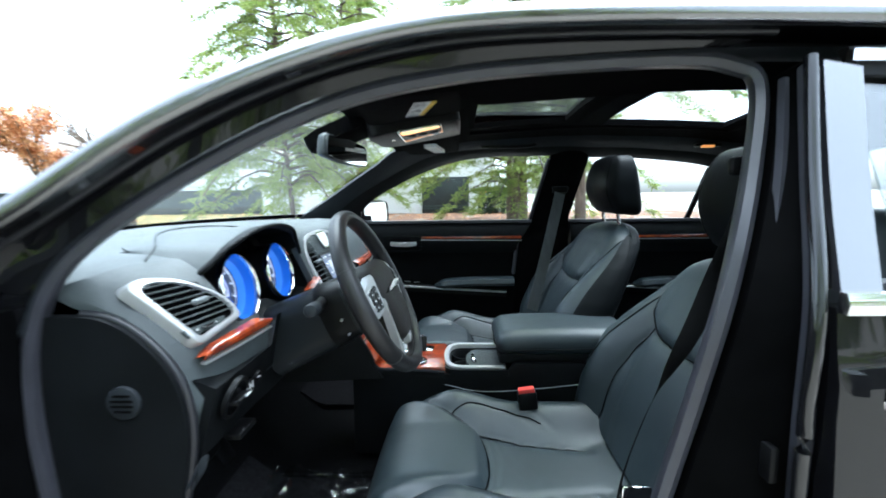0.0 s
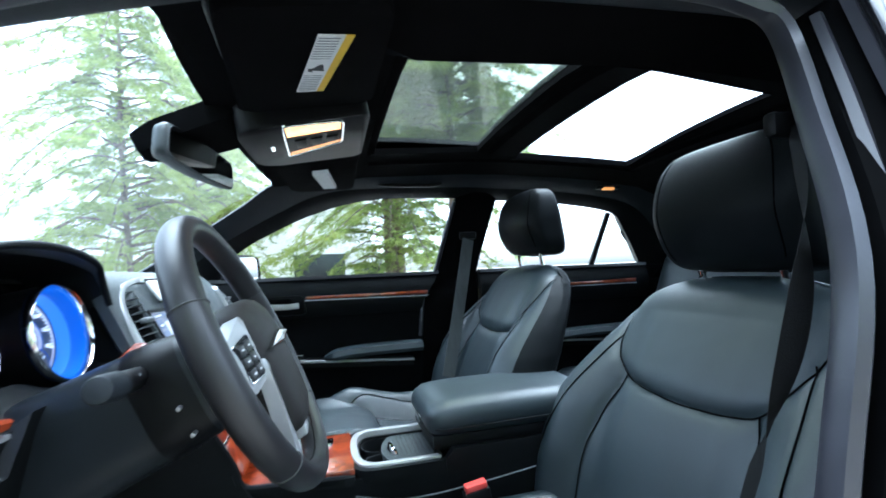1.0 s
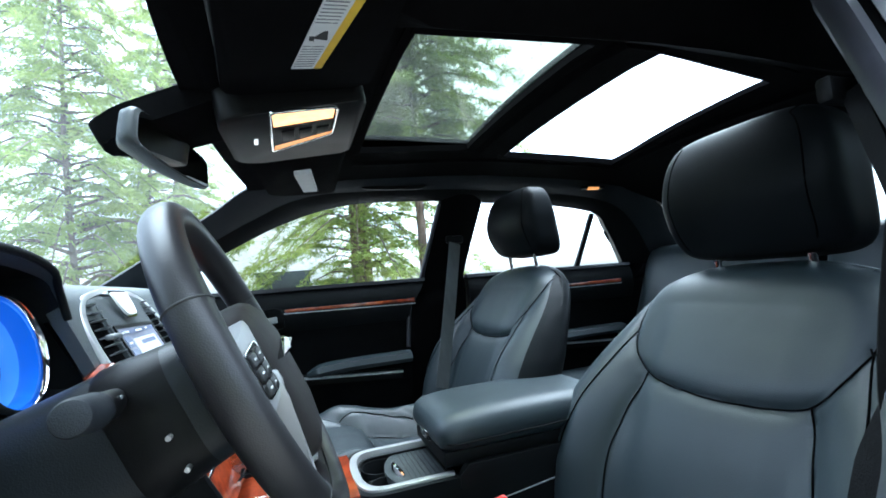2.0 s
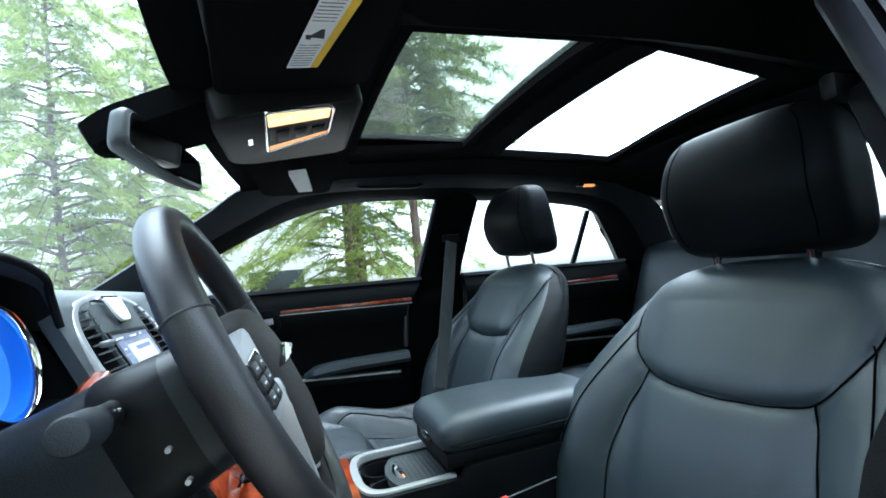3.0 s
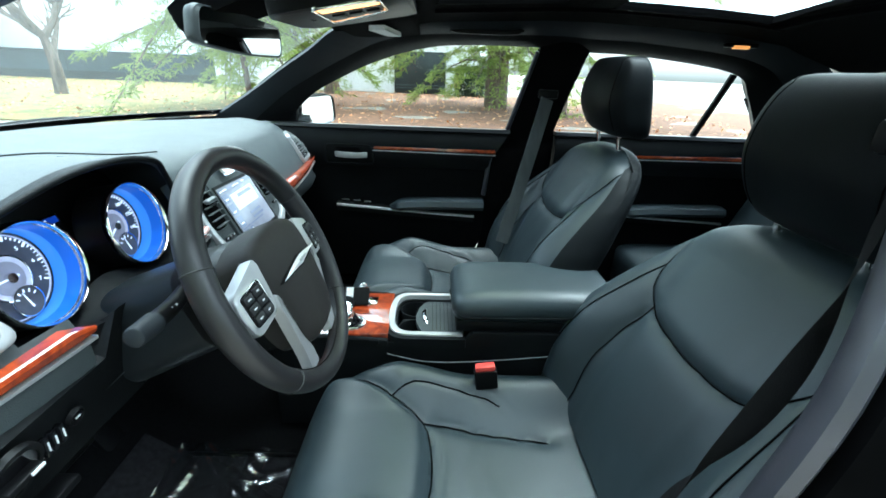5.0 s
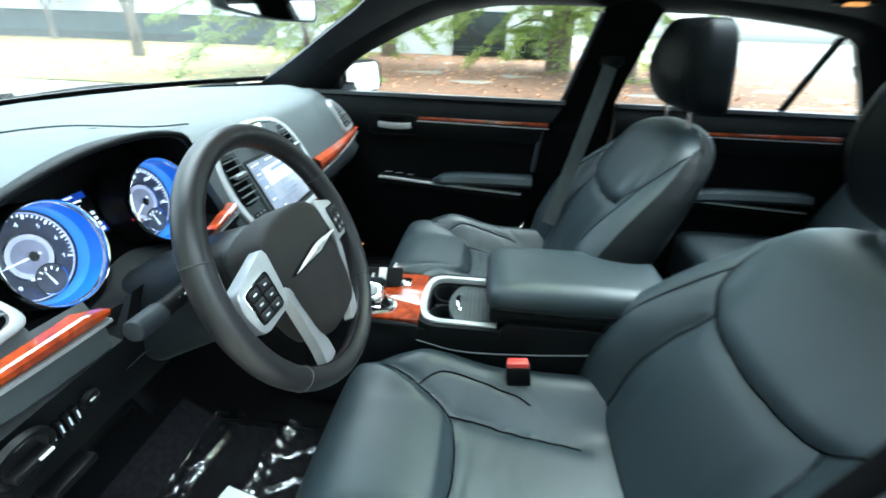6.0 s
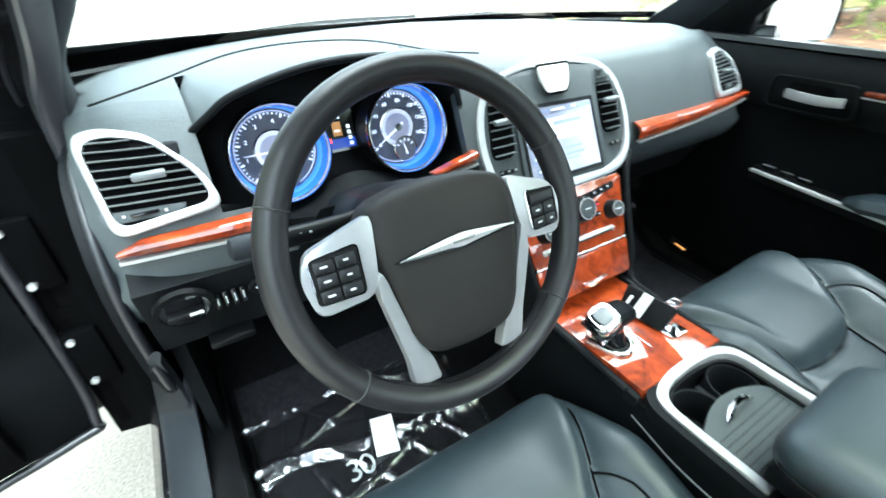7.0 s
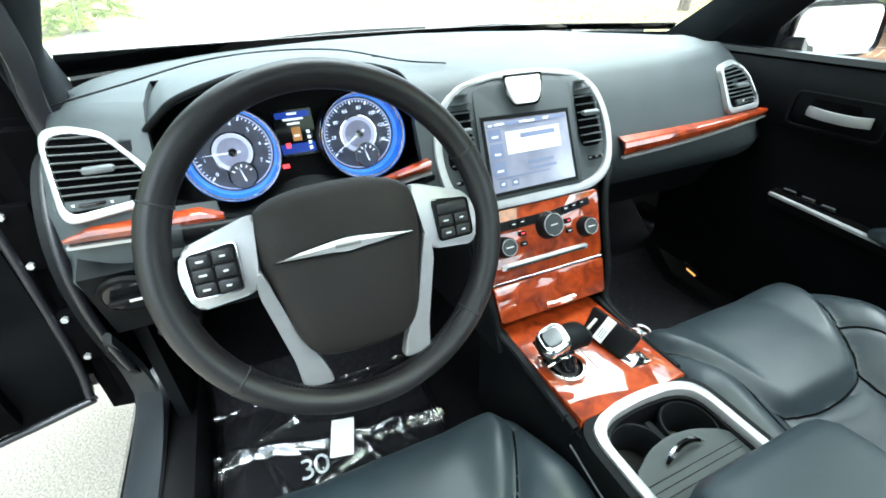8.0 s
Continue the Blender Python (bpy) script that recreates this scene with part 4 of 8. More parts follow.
# open driver's door, standing out from the hinge pillar
od = thing("front_door", "open black driver's door standing out from the hinges", "car door", group="doors")
HX, HY, ang = 0.885, 0.868, radians(75)
ax, nn = V(-math.cos(ang), math.sin(ang), 0), V(math.sin(ang), math.cos(ang), 0)
dp = lambda a, c, z: V(HX, HY, z) + ax * a - nn * c
dz = lin(0.30, 0.94, 11)
og = [[dp(a, 0.0 - 0.02 * math.sin(math.pi * (z - 0.3) / 0.64), z) for z in dz] for a in lin(0.0, 1.06, 12)]
part("outer_skin", slab(og, [[q - nn * 0.012 for q in r] for r in og]), PAINT, od)
ig = [[dp(a, 0.075 + 0.035 * math.exp(-((z - 0.64) / 0.05) ** 2) * (0.12 < a) + 0.02 * math.exp(-((z - 0.42) / 0.10) ** 2), z) for z in lin(0.32, 0.93, 20)] for a in lin(0.05, 1.04, 20)]
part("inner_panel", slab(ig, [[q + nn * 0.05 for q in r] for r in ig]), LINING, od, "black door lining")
part("door_edge", prism([dp(0.02, 0.0, 0.30), dp(0.02, 0.09, 0.30), dp(0.02, 0.09, 0.93), dp(0.02, 0.0, 0.93)], -ax, 0.0, 0.02, 0.004), SHADE_SEAM_BLACK, od, "black painted hinge edge")
part("door_seal", sweep(catmull([dp(0.035, 0.095, 0.90), dp(0.035, 0.098, 0.6), dp(0.05, 0.098, 0.36), dp(0.10, 0.098, 0.325), dp(0.5, 0.098, 0.32), dp(1.0, 0.098, 0.325)], 40), 0.009), RUBBER, od, "black rubber seal on the door edge")
part("map_pocket", slab([[dp(a, 0.125 + 0.012 * math.sin(math.pi * k), 0.36 + 0.13 * k) for k in lin(0, 1, 6)] for a in lin(0.16, 0.75, 12)], [[dp(a, 0.095, 0.36 + 0.13 * k) for k in lin(0, 1, 6)] for a in lin(0.16, 0.75, 12)]), SHADE_SEAM_BLACK, od)
frame_line = catmull([dp(0.02, 0.03, 0.93), dp(0.22, 0.055, 1.06), dp(0.45, 0.085, 1.17), dp(0.70, 0.105, 1.23), dp(1.02, 0.11, 1.24), dp(1.09, 0.10, 1.20), dp(1.05, 0.03, 0.94)], 50)
part("window_frame", sweep(frame_line, [(-0.018, -0.016), (0.018, -0.016), (0.018, 0.016), (-0.018, 0.016)], up=tuple(nn)), PLASTIC, od)
for z in (0.498, 0.727):
    hinge = part("hinge", box((0.795, 0.845, z), (0.03, 0.06, 0.13), 0.006), SHADE_SEAM_BLACK, od)
    for k in (-1, 1):
        part("bolt", cyl((0.782, 0.857, z + 0.050 * k), (0.772, 0.857, z + 0.050 * k), 0.0065, seg=6), SATIN, hinge, "bright hinge bolt")
part("hinge_cover", slab([[V(0.775 + 0.03 * k, 0.735 + 0.145 * k, z) for z in lin(0.265, 0.93, 8)] for k in lin(0, 1, 6)], [[V(0.80 + 0.03 * k, 0.735 + 0.145 * k, z) for z in lin(0.265, 0.93, 8)] for k in lin(0, 1, 6)]), SHADE_SEAM_BLACK, od, "black painted hinge recess")
part("check_strap", sweep([(0.79, 0.77, 0.60), tuple(dp(0.12, 0.04, 0.60))], [(-0.004, -0.012), (0.004, -0.012), (0.004, 0.012), (-0.004, 0.012)]), SHADE_SEAM_BLACK, od)
coil = [(0.78 + 0.0015 * k, 0.76 + 0.0013 * k, 0.83 - 0.0007 * k) for k in range(60)]
conduit = bmesh.new()
for k in range(0, 60, 4):
    c = Vector(coil[k])
    sweep([c + V(0.012 * math.cos(a), 0, 0.012 * math.sin(a)) for a in lin(0, 2 * math.pi, 13)[:-1]], 0.0035, closed=True, up=(0, 1, 0), bm=conduit)
sweep(coil[::6], 0.011, bm=conduit)
part("cable_conduit", conduit, PLASTIC, od, "ribbed rubber cable conduit")

# outside mirror on the passenger side
om = thing("door_mirror", "door mirror with a pale housing on the passenger side", "mirror")
mc = V(0.552, -0.880, 0.987)
turn = Matrix.Translation(mc) @ Matrix.Rotation(radians(-25), 4, "Z") @ Matrix.Translation(-mc)
def shell(c, sx, sy, sz, cut):
    bm = bmesh.new()
    bmesh.ops.create_uvsphere(bm, u_segments=28, v_segments=18, radius=1)
    for v in bm.verts:
        x, y, z = v.co
        k = lambda a: math.copysign(abs(a) ** 0.55, a)
        v.co = c + V(max(k(x), -cut) * sx, k(y) * sy, k(z) * sz)
    return bm
hs = shell(mc, 0.075, 0.112, 0.064, 0.35)
hs.transform(turn)
part("housing", hs, PAINT, om, "black gloss mirror housing")
gl = [mc + V(-0.030, y, z) for y, z in rounded([(-0.100, -0.045), (0.098, -0.050), (0.096, 0.048), (-0.088, 0.054)], 0.026, 5)]
gl = [turn @ p for p in gl]
gn = Matrix.Rotation(radians(-25), 3, "Z") @ V(-1, 0, 0.02)
part("mirror_glass", prism(gl, gn, 0.0, 0.004), MIRROR, om, "silvered mirror glass")
part("bezel", ring([mc + (p - mc) * 1.07 + gn * 0.001 for p in gl], gl, gn, -0.006, 0.006), GLOSS_BLACK, om)
part("foot", sweep([(0.56, -0.76, 0.965), (0.568, -0.80, 0.945), (0.570, -0.86, 0.935)], [(-0.035, -0.012), (0.035, -0.012), (0.03, 0.014), (-0.03, 0.014)]), PAINT, om)


# ---------------------------------------------------------------- dashboard
def xs(y, z):
    """The dash face's x, away from the centre stack."""
    a = abs(y)
    near = min(1.0, max(0.0, (a - 0.50) / 0.12))
    high = min(1.0, max(0.0, (z - 0.85) / 0.06))
    return 0.105 + 0.46 * z + 0.03 * max(0.0, (a - 0.30) / 0.38) ** 2 + near * 5.5 * max(0.0, z - 0.855) ** 2 + high * 9.0 * max(0.0, a - 0.655) ** 2


def dash_profile(y):
    e = abs(y) / 0.66
    xf, zf = 1.050 - 0.195 * e * e, 0.986 - 0.026 * e * e if y < 0 else 0.988 - 0.015 * e ** 6
    crest = 0.982 - 0.016 * e ** 3
    low = 0.735 if y < 0 else 0.72
    r = 0.022 * max(0, (abs(y) - 0.62) / 0.085) ** 2
    x4 = max(0.590, xs(y, 0.965) + 0.030 + r)
    x3 = max(0.645, x4 + 0.035)
    x2 = max(0.72, x3 + 0.04)
    return [V(xf, y, zf - 0.4 * r), V(xf * 0.66 + 0.34 * 0.66, y, zf + 0.006 - 0.7 * r), V(x2, y, crest + 0.006 - r), V(x3, y, crest + 0.003 - r), V(x4, y, crest - 0.004 - r),
            V(xs(y, 0.965) + 0.012 + r, y, 0.968 - r), V(xs(y, 0.95) + r, y, 0.950 - r), V(xs(y, 0.90) + r, y, 0.900), V(xs(y, 0.85) + r, y, 0.850), V(xs(y, 0.81) + r, y, 0.810),
            V(xs(y, 0.80) + 0.004 + r, y, 0.790), V(0.492 + r, y, 0.765), V(0.505 + r, y, low), V(0.56, y, low - 0.02), V(0.93, y, low - 0.03)]


dash = thing("dashboard", "dark grey soft dashboard with wood strips and silver vents", "dashboard")
DY = [-0.706, -0.69, -0.675, -0.655, -0.63, -0.60, -0.56, -0.52, -0.42, -0.32, -0.24, -0.165, -0.08, 0.0, 0.08, 0.165, 0.19, 0.26, 0.32, 0.38, 0.47, 0.50, 0.562, 0.60, 0.63, 0.655, 0.675, 0.69, 0.706]
gt = [dash_profile(y) for y in DY]
gb = [[p + V(0.012, 0, -0.012) for p in r] for r in gt]
part("dash_pad", slab(gt, gb, lambda i, j: 16 <= i <= 21 and 2 <= j <= 7 or 16 <= i <= 20 and 8 <= j <= 11), DASH, dash, "soft dark grey dash top and face", angle=50)
part("pad_stitch", sweep(catmull([(0.60, 0.66, 0.978), (0.64, 0.58, 0.990), (0.705, 0.48, 1.004), (0.73, 0.37, 1.008), (0.70, 0.26, 1.005), (0.63, 0.17, 0.99), (0.60, 0.10, 0.984)], 30), 0.0014), DASH_DARK, dash)

# end panel towards the driver's door, with its round plug
end = rounded([(0.735, 0.706, 0.905), (0.62, 0.706, 0.905), (0.545, 0.706, 0.84), (0.515, 0.706, 0.77), (0.517, 0.706, 0.68), (0.56, 0.706, 0.52), (0.735, 0.706, 0.45)], [0.01, 0.05, 0.06, 0.05, 0.08, 0.08, 0.02], 5)
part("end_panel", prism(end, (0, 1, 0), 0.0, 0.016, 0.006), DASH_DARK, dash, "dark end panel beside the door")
plug = part("panel_plug", cyl((0.606, 0.718, 0.775), (0.606, 0.728, 0.775), 0.026, seg=28, bev=0.004), TRIM, dash, "round louvred plug in the end panel")
for k in range(4):
    part("plug_slot", box((0.606, 0.7285, 0.787 - 0.008 * k), (0.038 - 0.008 * abs(k - 1.5), 0.001, 0.0038), 0), HEADLINER, plug)
part("end_seal", sweep(end[6:32], 0.007, up=(0, 1, 0)), RUBBER, dash)
part("kick_panel", slab([[V(x, 0.69, z) for z in lin(0.30, 0.62, 5)] for x in lin(0.58, 0.78, 5)], [[V(x, 0.67, z) for z in lin(0.30, 0.62, 5)] for x in lin(0.58, 0.78, 5)]), DASH_DARK, dash)

# instrument hood and cave
hood_f = [(0.583, 0.572, 0.931), (0.560, 0.545, 0.956), (0.543, 0.506, 0.983), (0.530, 0.410, 1.008), (0.530, 0.305, 1.009), (0.532, 0.222, 0.992), (0.535, 0.196, 0.965), (0.530, 0.186, 0.925)]
hood_b = [(0.645, 0.572, 0.945), (0.69, 0.556, 0.972), (0.74, 0.528, 0.985), (0.80, 0.42, 0.990), (0.80, 0.28, 0.990), (0.74, 0.190, 0.984), (0.66, 0.165, 0.975), (0.58, 0.160, 0.93)]
hood_c = [(0.625, 0.566, 0.922), (0.632, 0.538, 0.948), (0.640, 0.498, 0.970), (0.645, 0.405, 0.990), (0.645, 0.305, 0.992), (0.638, 0.228, 0.976), (0.630, 0.203, 0.955), (0.620, 0.194, 0.92)]
part("instrument_hood", strip(hood_f, hood_b, (0.3, 0, -1), 44, 6, 0.006, 0.004), DASH, dash, "grey hood over the instruments", angle=60)
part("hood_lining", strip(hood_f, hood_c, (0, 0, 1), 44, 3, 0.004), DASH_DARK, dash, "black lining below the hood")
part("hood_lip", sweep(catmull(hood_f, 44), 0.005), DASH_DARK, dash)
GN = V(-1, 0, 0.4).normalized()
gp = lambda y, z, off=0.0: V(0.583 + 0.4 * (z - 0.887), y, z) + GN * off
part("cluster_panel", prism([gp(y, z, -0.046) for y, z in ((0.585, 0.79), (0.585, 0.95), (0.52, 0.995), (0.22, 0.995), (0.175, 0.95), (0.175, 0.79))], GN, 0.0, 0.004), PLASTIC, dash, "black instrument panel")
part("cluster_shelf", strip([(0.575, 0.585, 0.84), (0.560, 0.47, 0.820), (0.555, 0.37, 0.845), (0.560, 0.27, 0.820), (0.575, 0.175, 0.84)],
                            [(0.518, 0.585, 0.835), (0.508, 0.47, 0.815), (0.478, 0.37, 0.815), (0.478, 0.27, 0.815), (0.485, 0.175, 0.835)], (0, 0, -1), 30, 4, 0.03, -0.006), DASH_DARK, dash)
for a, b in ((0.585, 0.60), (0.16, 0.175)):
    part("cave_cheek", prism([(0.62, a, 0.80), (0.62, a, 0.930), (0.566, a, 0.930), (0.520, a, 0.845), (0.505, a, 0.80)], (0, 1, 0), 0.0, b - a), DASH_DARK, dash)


def words(text, size, origin, right, up, mat, parent, name="lettering", thick=0.0006):
    """Raised lettering in the built-in font, centred on origin."""
    cu = bpy.data.curves.new("letters", "FONT")
    cu.body, cu.size, cu.align_x, cu.align_y, cu.extrude, cu.resolution_u = text, size, "CENTER", "CENTER", thick / 2, 2
    tmp = bpy.data.objects.new("letters", cu)
    me = bpy.data.meshes.new_from_object(tmp)
    bpy.data.objects.remove(tmp)
    r, u = Vector(right).normalized(), Vector(up).normalized()
    n = r.cross(u)
    me.transform(Matrix(((r.x, u.x, n.x, origin[0]), (r.y, u.y, n.y, origin[1]), (r.z, u.z, n.z, origin[2]), (0, 0, 0, 1))))
    me.materials.clear()
    me.materials.append(mat)
    ob = new(name, me)
    ob.parent = parent
    return ob


GR = V(0, -1, 0)
DN, DU = V(-1, 0, 0.20).normalized(), V(0.20, 0, 1).normalized()


def lathe(c, prof, seg=48, n=DN, right=GR, up=DU):
    """A closed profile of (radius, height) turned about the axis n through c."""
    bm = bmesh.new()
    rows = [[bm.verts.new(c + right * (r * math.cos(a)) + up * (r * math.sin(a)) + n * d) for r, d in prof] for a in lin(0, 2 * math.pi, seg + 1)[:-1]]
    for i in range(seg):
        for j in range(len(prof)):
            bm.faces.new((rows[i - 1][j - 1], rows[i][j - 1], rows[i][j], rows[i - 1][j]))
    return bm


def disc(c, r0, r1, d0, d1, bm=None, seg=40, a0=0.0, a1=2 * math.pi, n=DN, right=GR, up=DU):
    """A flat ring or disc (r0 = 0) facing the driver."""
    full = abs(a1 - a0 - 2 * math.pi) < 1e-6
    angles = lin(a0, a1, seg + 1)[:-1] if full else lin(a0, a1, seg)
    pt = lambda r, a: c + right * (r * math.cos(a)) + up * (r * math.sin(a))
    if r0 <= 0:
        return prism([pt(r1, a) for a in angles], n, d0, d1, bm=bm)
    if full:
        return ring([pt(r1, a) for a in angles], [pt(r0, a) for a in angles], n, d0, d1, bm=bm)
    return prism([pt(r1, a) for a in angles] + [pt(r0, a) for a in angles[::-1]], n, d0, d1, bm=bm)


def gauge(y, z, label, numbers, first, last, needle, small):
    """A round instrument: chrome rim, blue-lit cup, dial with scale, needle and a small dial."""
    g = thing("instrument_dial", label, "gauge", group="instrument dials")
    mouth = V(0.553, y, z)
    part("rim", lathe(mouth, [(0.0650, -0.004), (0.0655, 0.003), (0.0675, 0.006), (0.0695, 0.004), (0.0700, -0.004)]), CHROME, g, "chrome rim", angle=60)
    part("dial_housing", lathe(mouth, [(0.0662, -0.006), (0.0690, -0.006), (0.0690, -0.052), (0.0600, -0.052), (0.0600, -0.046)]), PLASTIC, g, "black housing round the cup")
    part("lit_cup", lathe(mouth, [(0.0655, -0.002), (0.0662, -0.002), (0.0640, -0.023), (0.0625, -0.023)]), BLUE_GLOW, g, "blue-lit cup wall", angle=60)
    part("lit_base", lathe(mouth, [(0.0625, -0.023), (0.0640, -0.023), (0.0615, -0.042), (0.0600, -0.040)]), PALE_GLOW, g, "pale blue foot of the cup wall", angle=60)
    c = mouth - DN * 0.0155
    face = part("dial_face", disc(c, 0.0, 0.058, -0.0290, -0.0250), GAUGE_FACE, g)
    part("scale_ring", disc(c, 0.0512, 0.0525, -0.0250, -0.0235), GAUGE_LIGHT, g)
    part("centre_glow", disc(c, 0.0, 0.0265, -0.0250, -0.0238), GAUGE_LIGHT, g, "pale lit dial centre")
    part("centre_plate", disc(c, 0.0, 0.0205, -0.0238, -0.0232), GAUGE_GREY, g, "grey dial middle")
    part("centre_ring", disc(c, 0.0265, 0.0285, -0.0250, -0.0230), CHROME, g)
    marks = bmesh.new()
    for k in range(41):
        a = first + (last - first) * k / 40
        d, q = GR * math.cos(a) + DU * math.sin(a), GR * -math.sin(a) + DU * math.cos(a)
        l, w = (0.0055, 0.0010) if k % 5 == 0 else (0.0028, 0.0005)
        o = c + d * 0.0500
        prism([o - q * w, o + q * w, o + q * w - d * l, o - q * w - d * l], DN, -0.0250, -0.0235, bm=marks)
    part("scale_marks", marks, GAUGE_MARK, g, "white scale marks")
    for k, t in enumerate(numbers):
        a = first + (last - first) * k / (len(numbers) - 1)
        words(t, 0.0075, c + (GR * math.cos(a) + DU * math.sin(a)) * 0.0385 + DN * -0.0234, GR, DU, GAUGE_MARK, g, "scale_number")
    d = GR * math.cos(needle) + DU * math.sin(needle)
    q = GR * -math.sin(needle) + DU * math.cos(needle)
    part("needle", prism([c + d * 0.043, c - d * 0.010 + q * 0.0014, c - d * 0.010 - q * 0.0014], DN, -0.0210, -0.0190), GAUGE_MARK, g, "white needle")
    part("needle_hub", disc(c, 0.0, 0.006, -0.0230, -0.0175, seg=20), CHROME, g)
    sc = c + GR * small + DU * -0.0335
    part("small_dial", disc(sc, 0.0, 0.0185, -0.0235, -0.0220, seg=30), GAUGE_FACE, g, "small black dial")
    part("small_rim", disc(sc, 0.0180, 0.0195, -0.0235, -0.0205, seg=30), CHROME, g)
    sm = bmesh.new()
    for a in lin(radians(30), radians(150), 5):
        d, q = GR * math.cos(a) + DU * math.sin(a), GR * -math.sin(a) + DU * math.cos(a)
        prism([sc + d * 0.0155 - q * 0.0007, sc + d * 0.0155 + q * 0.0007, sc + d * 0.0115 + q * 0.0007, sc + d * 0.0115 - q * 0.0007], DN, -0.0220, -0.0212, bm=sm)
    d, q = V(0, 0.25, 0) + DU, GR
    prism([sc + d.normalized() * 0.013, sc - d.normalized() * 0.009 + q * 0.0011, sc - d.normalized() * 0.009 - q * 0.0011], DN, -0.0218, -0.0205, bm=sm)
    part("small_needle", sm, GAUGE_MARK, g)
    for ob in g.children:
        if ob.name.split(".")[0] not in ("rim", "dial_housing", "lit_cup", "lit_base"):
            ob.data.transform(Matrix.Translation(c) @ Matrix.Scale(1.09, 4) @ Matrix.Translation(-c))
    return g


gauge(0.4664, 0.8940, "engine speed dial with blue glow and chrome rim", "0 1 2 3 4 5 6 7".split(), radians(225), radians(-25), radians(180), 0.006)
gauge(0.2680, 0.8947, "speed dial with blue glow and chrome rim", "0 20 40 60 80 100 120 140".split(), radians(215), radians(-20), radians(212), 0.008)
disp = thing("driver_display", "small blue driver display between the dials", "display")
part("panel", prism([gp(y, z, -0.026) for y, z in ((0.398, 0.872), (0.398, 0.940), (0.336, 0.940), (0.336, 0.872))], GN, 0, 0.004), GLOSS_BLACK, disp)
part("lit_area", prism([gp(y, z, -0.022) for y, z in ((0.394, 0.876), (0.394, 0.890), (0.340, 0.890), (0.340, 0.876))], GN, 0, 0.001), BLUE_DISPLAY, disp, "blue lit area")
part("lit_area", prism([gp(y, z, -0.022) for y, z in ((0.394, 0.928), (0.394, 0.937), (0.340, 0.937), (0.340, 0.928))], GN, 0, 0.001), BLUE_DISPLAY, disp)
bars = bmesh.new()
for y0, y1, z0 in ((0.375, 0.360, 0.9325), (0.383, 0.351, 0.9245), (0.377, 0.358, 0.918), (0.371, 0.362, 0.900)):
    prism([gp(y, z, -0.0210) for y, z in ((y0, z0), (y0, z0 + 0.0028), (y1, z0 + 0.0028), (y1, z0))], GN, 0, 0.0008, bm=bars)
for k in range(4):
    prism([gp(y, z, -0.0205) for y, z in ((0.350, 0.879 + 0.008 * k), (0.350, 0.884 + 0.008 * k), (0.345, 0.884 + 0.008 * k), (0.345, 0.879 + 0.008 * k))], GN, 0, 0.0008, bm=bars)
part("text_bars", bars, GAUGE_MARK, disp)
part("car_icon", prism([gp(y, z, -0.0210) for y, z in ((0.373, 0.894), (0.373, 0.914), (0.359, 0.914), (0.359, 0.894))], GN, 0, 0.0008), AMBER_DISPLAY, disp, "amber car icon")
part("warning_light", prism([gp(y, z, -0.0205) for y, z in ((0.386, 0.885), (0.386, 0.892), (0.379, 0.892), (0.379, 0.885))], GN, 0, 0.0008), RED_GLOW, disp)
part("warning_light", prism([gp(y, z, -0.0245) for y, z in ((0.399, 0.856), (0.399, 0.862), (0.388, 0.862), (0.388, 0.856))], GN, 0, 0.0008), RED_GLOW, disp)


# ---------------------------------------------------------------- vents, wood strips, stack
CN = V(-1, 0, 0.54).normalized()
CU = V(0.54, 0, 1).normalized()


def pc(y, z, off=0.0):
    """A point on the leaning face of the centre stack."""
    k, h = 1.024 + 0.11 * (z - 0.795), 1.003 * z - 0.0099
    return V(0.455 + 0.54 * (h - 0.775), k * y - 0.43 * (k - 1), h) + CN * off


ps = lambda y, z, off=0.0: V(xs(y, z), y, z) + CN * off


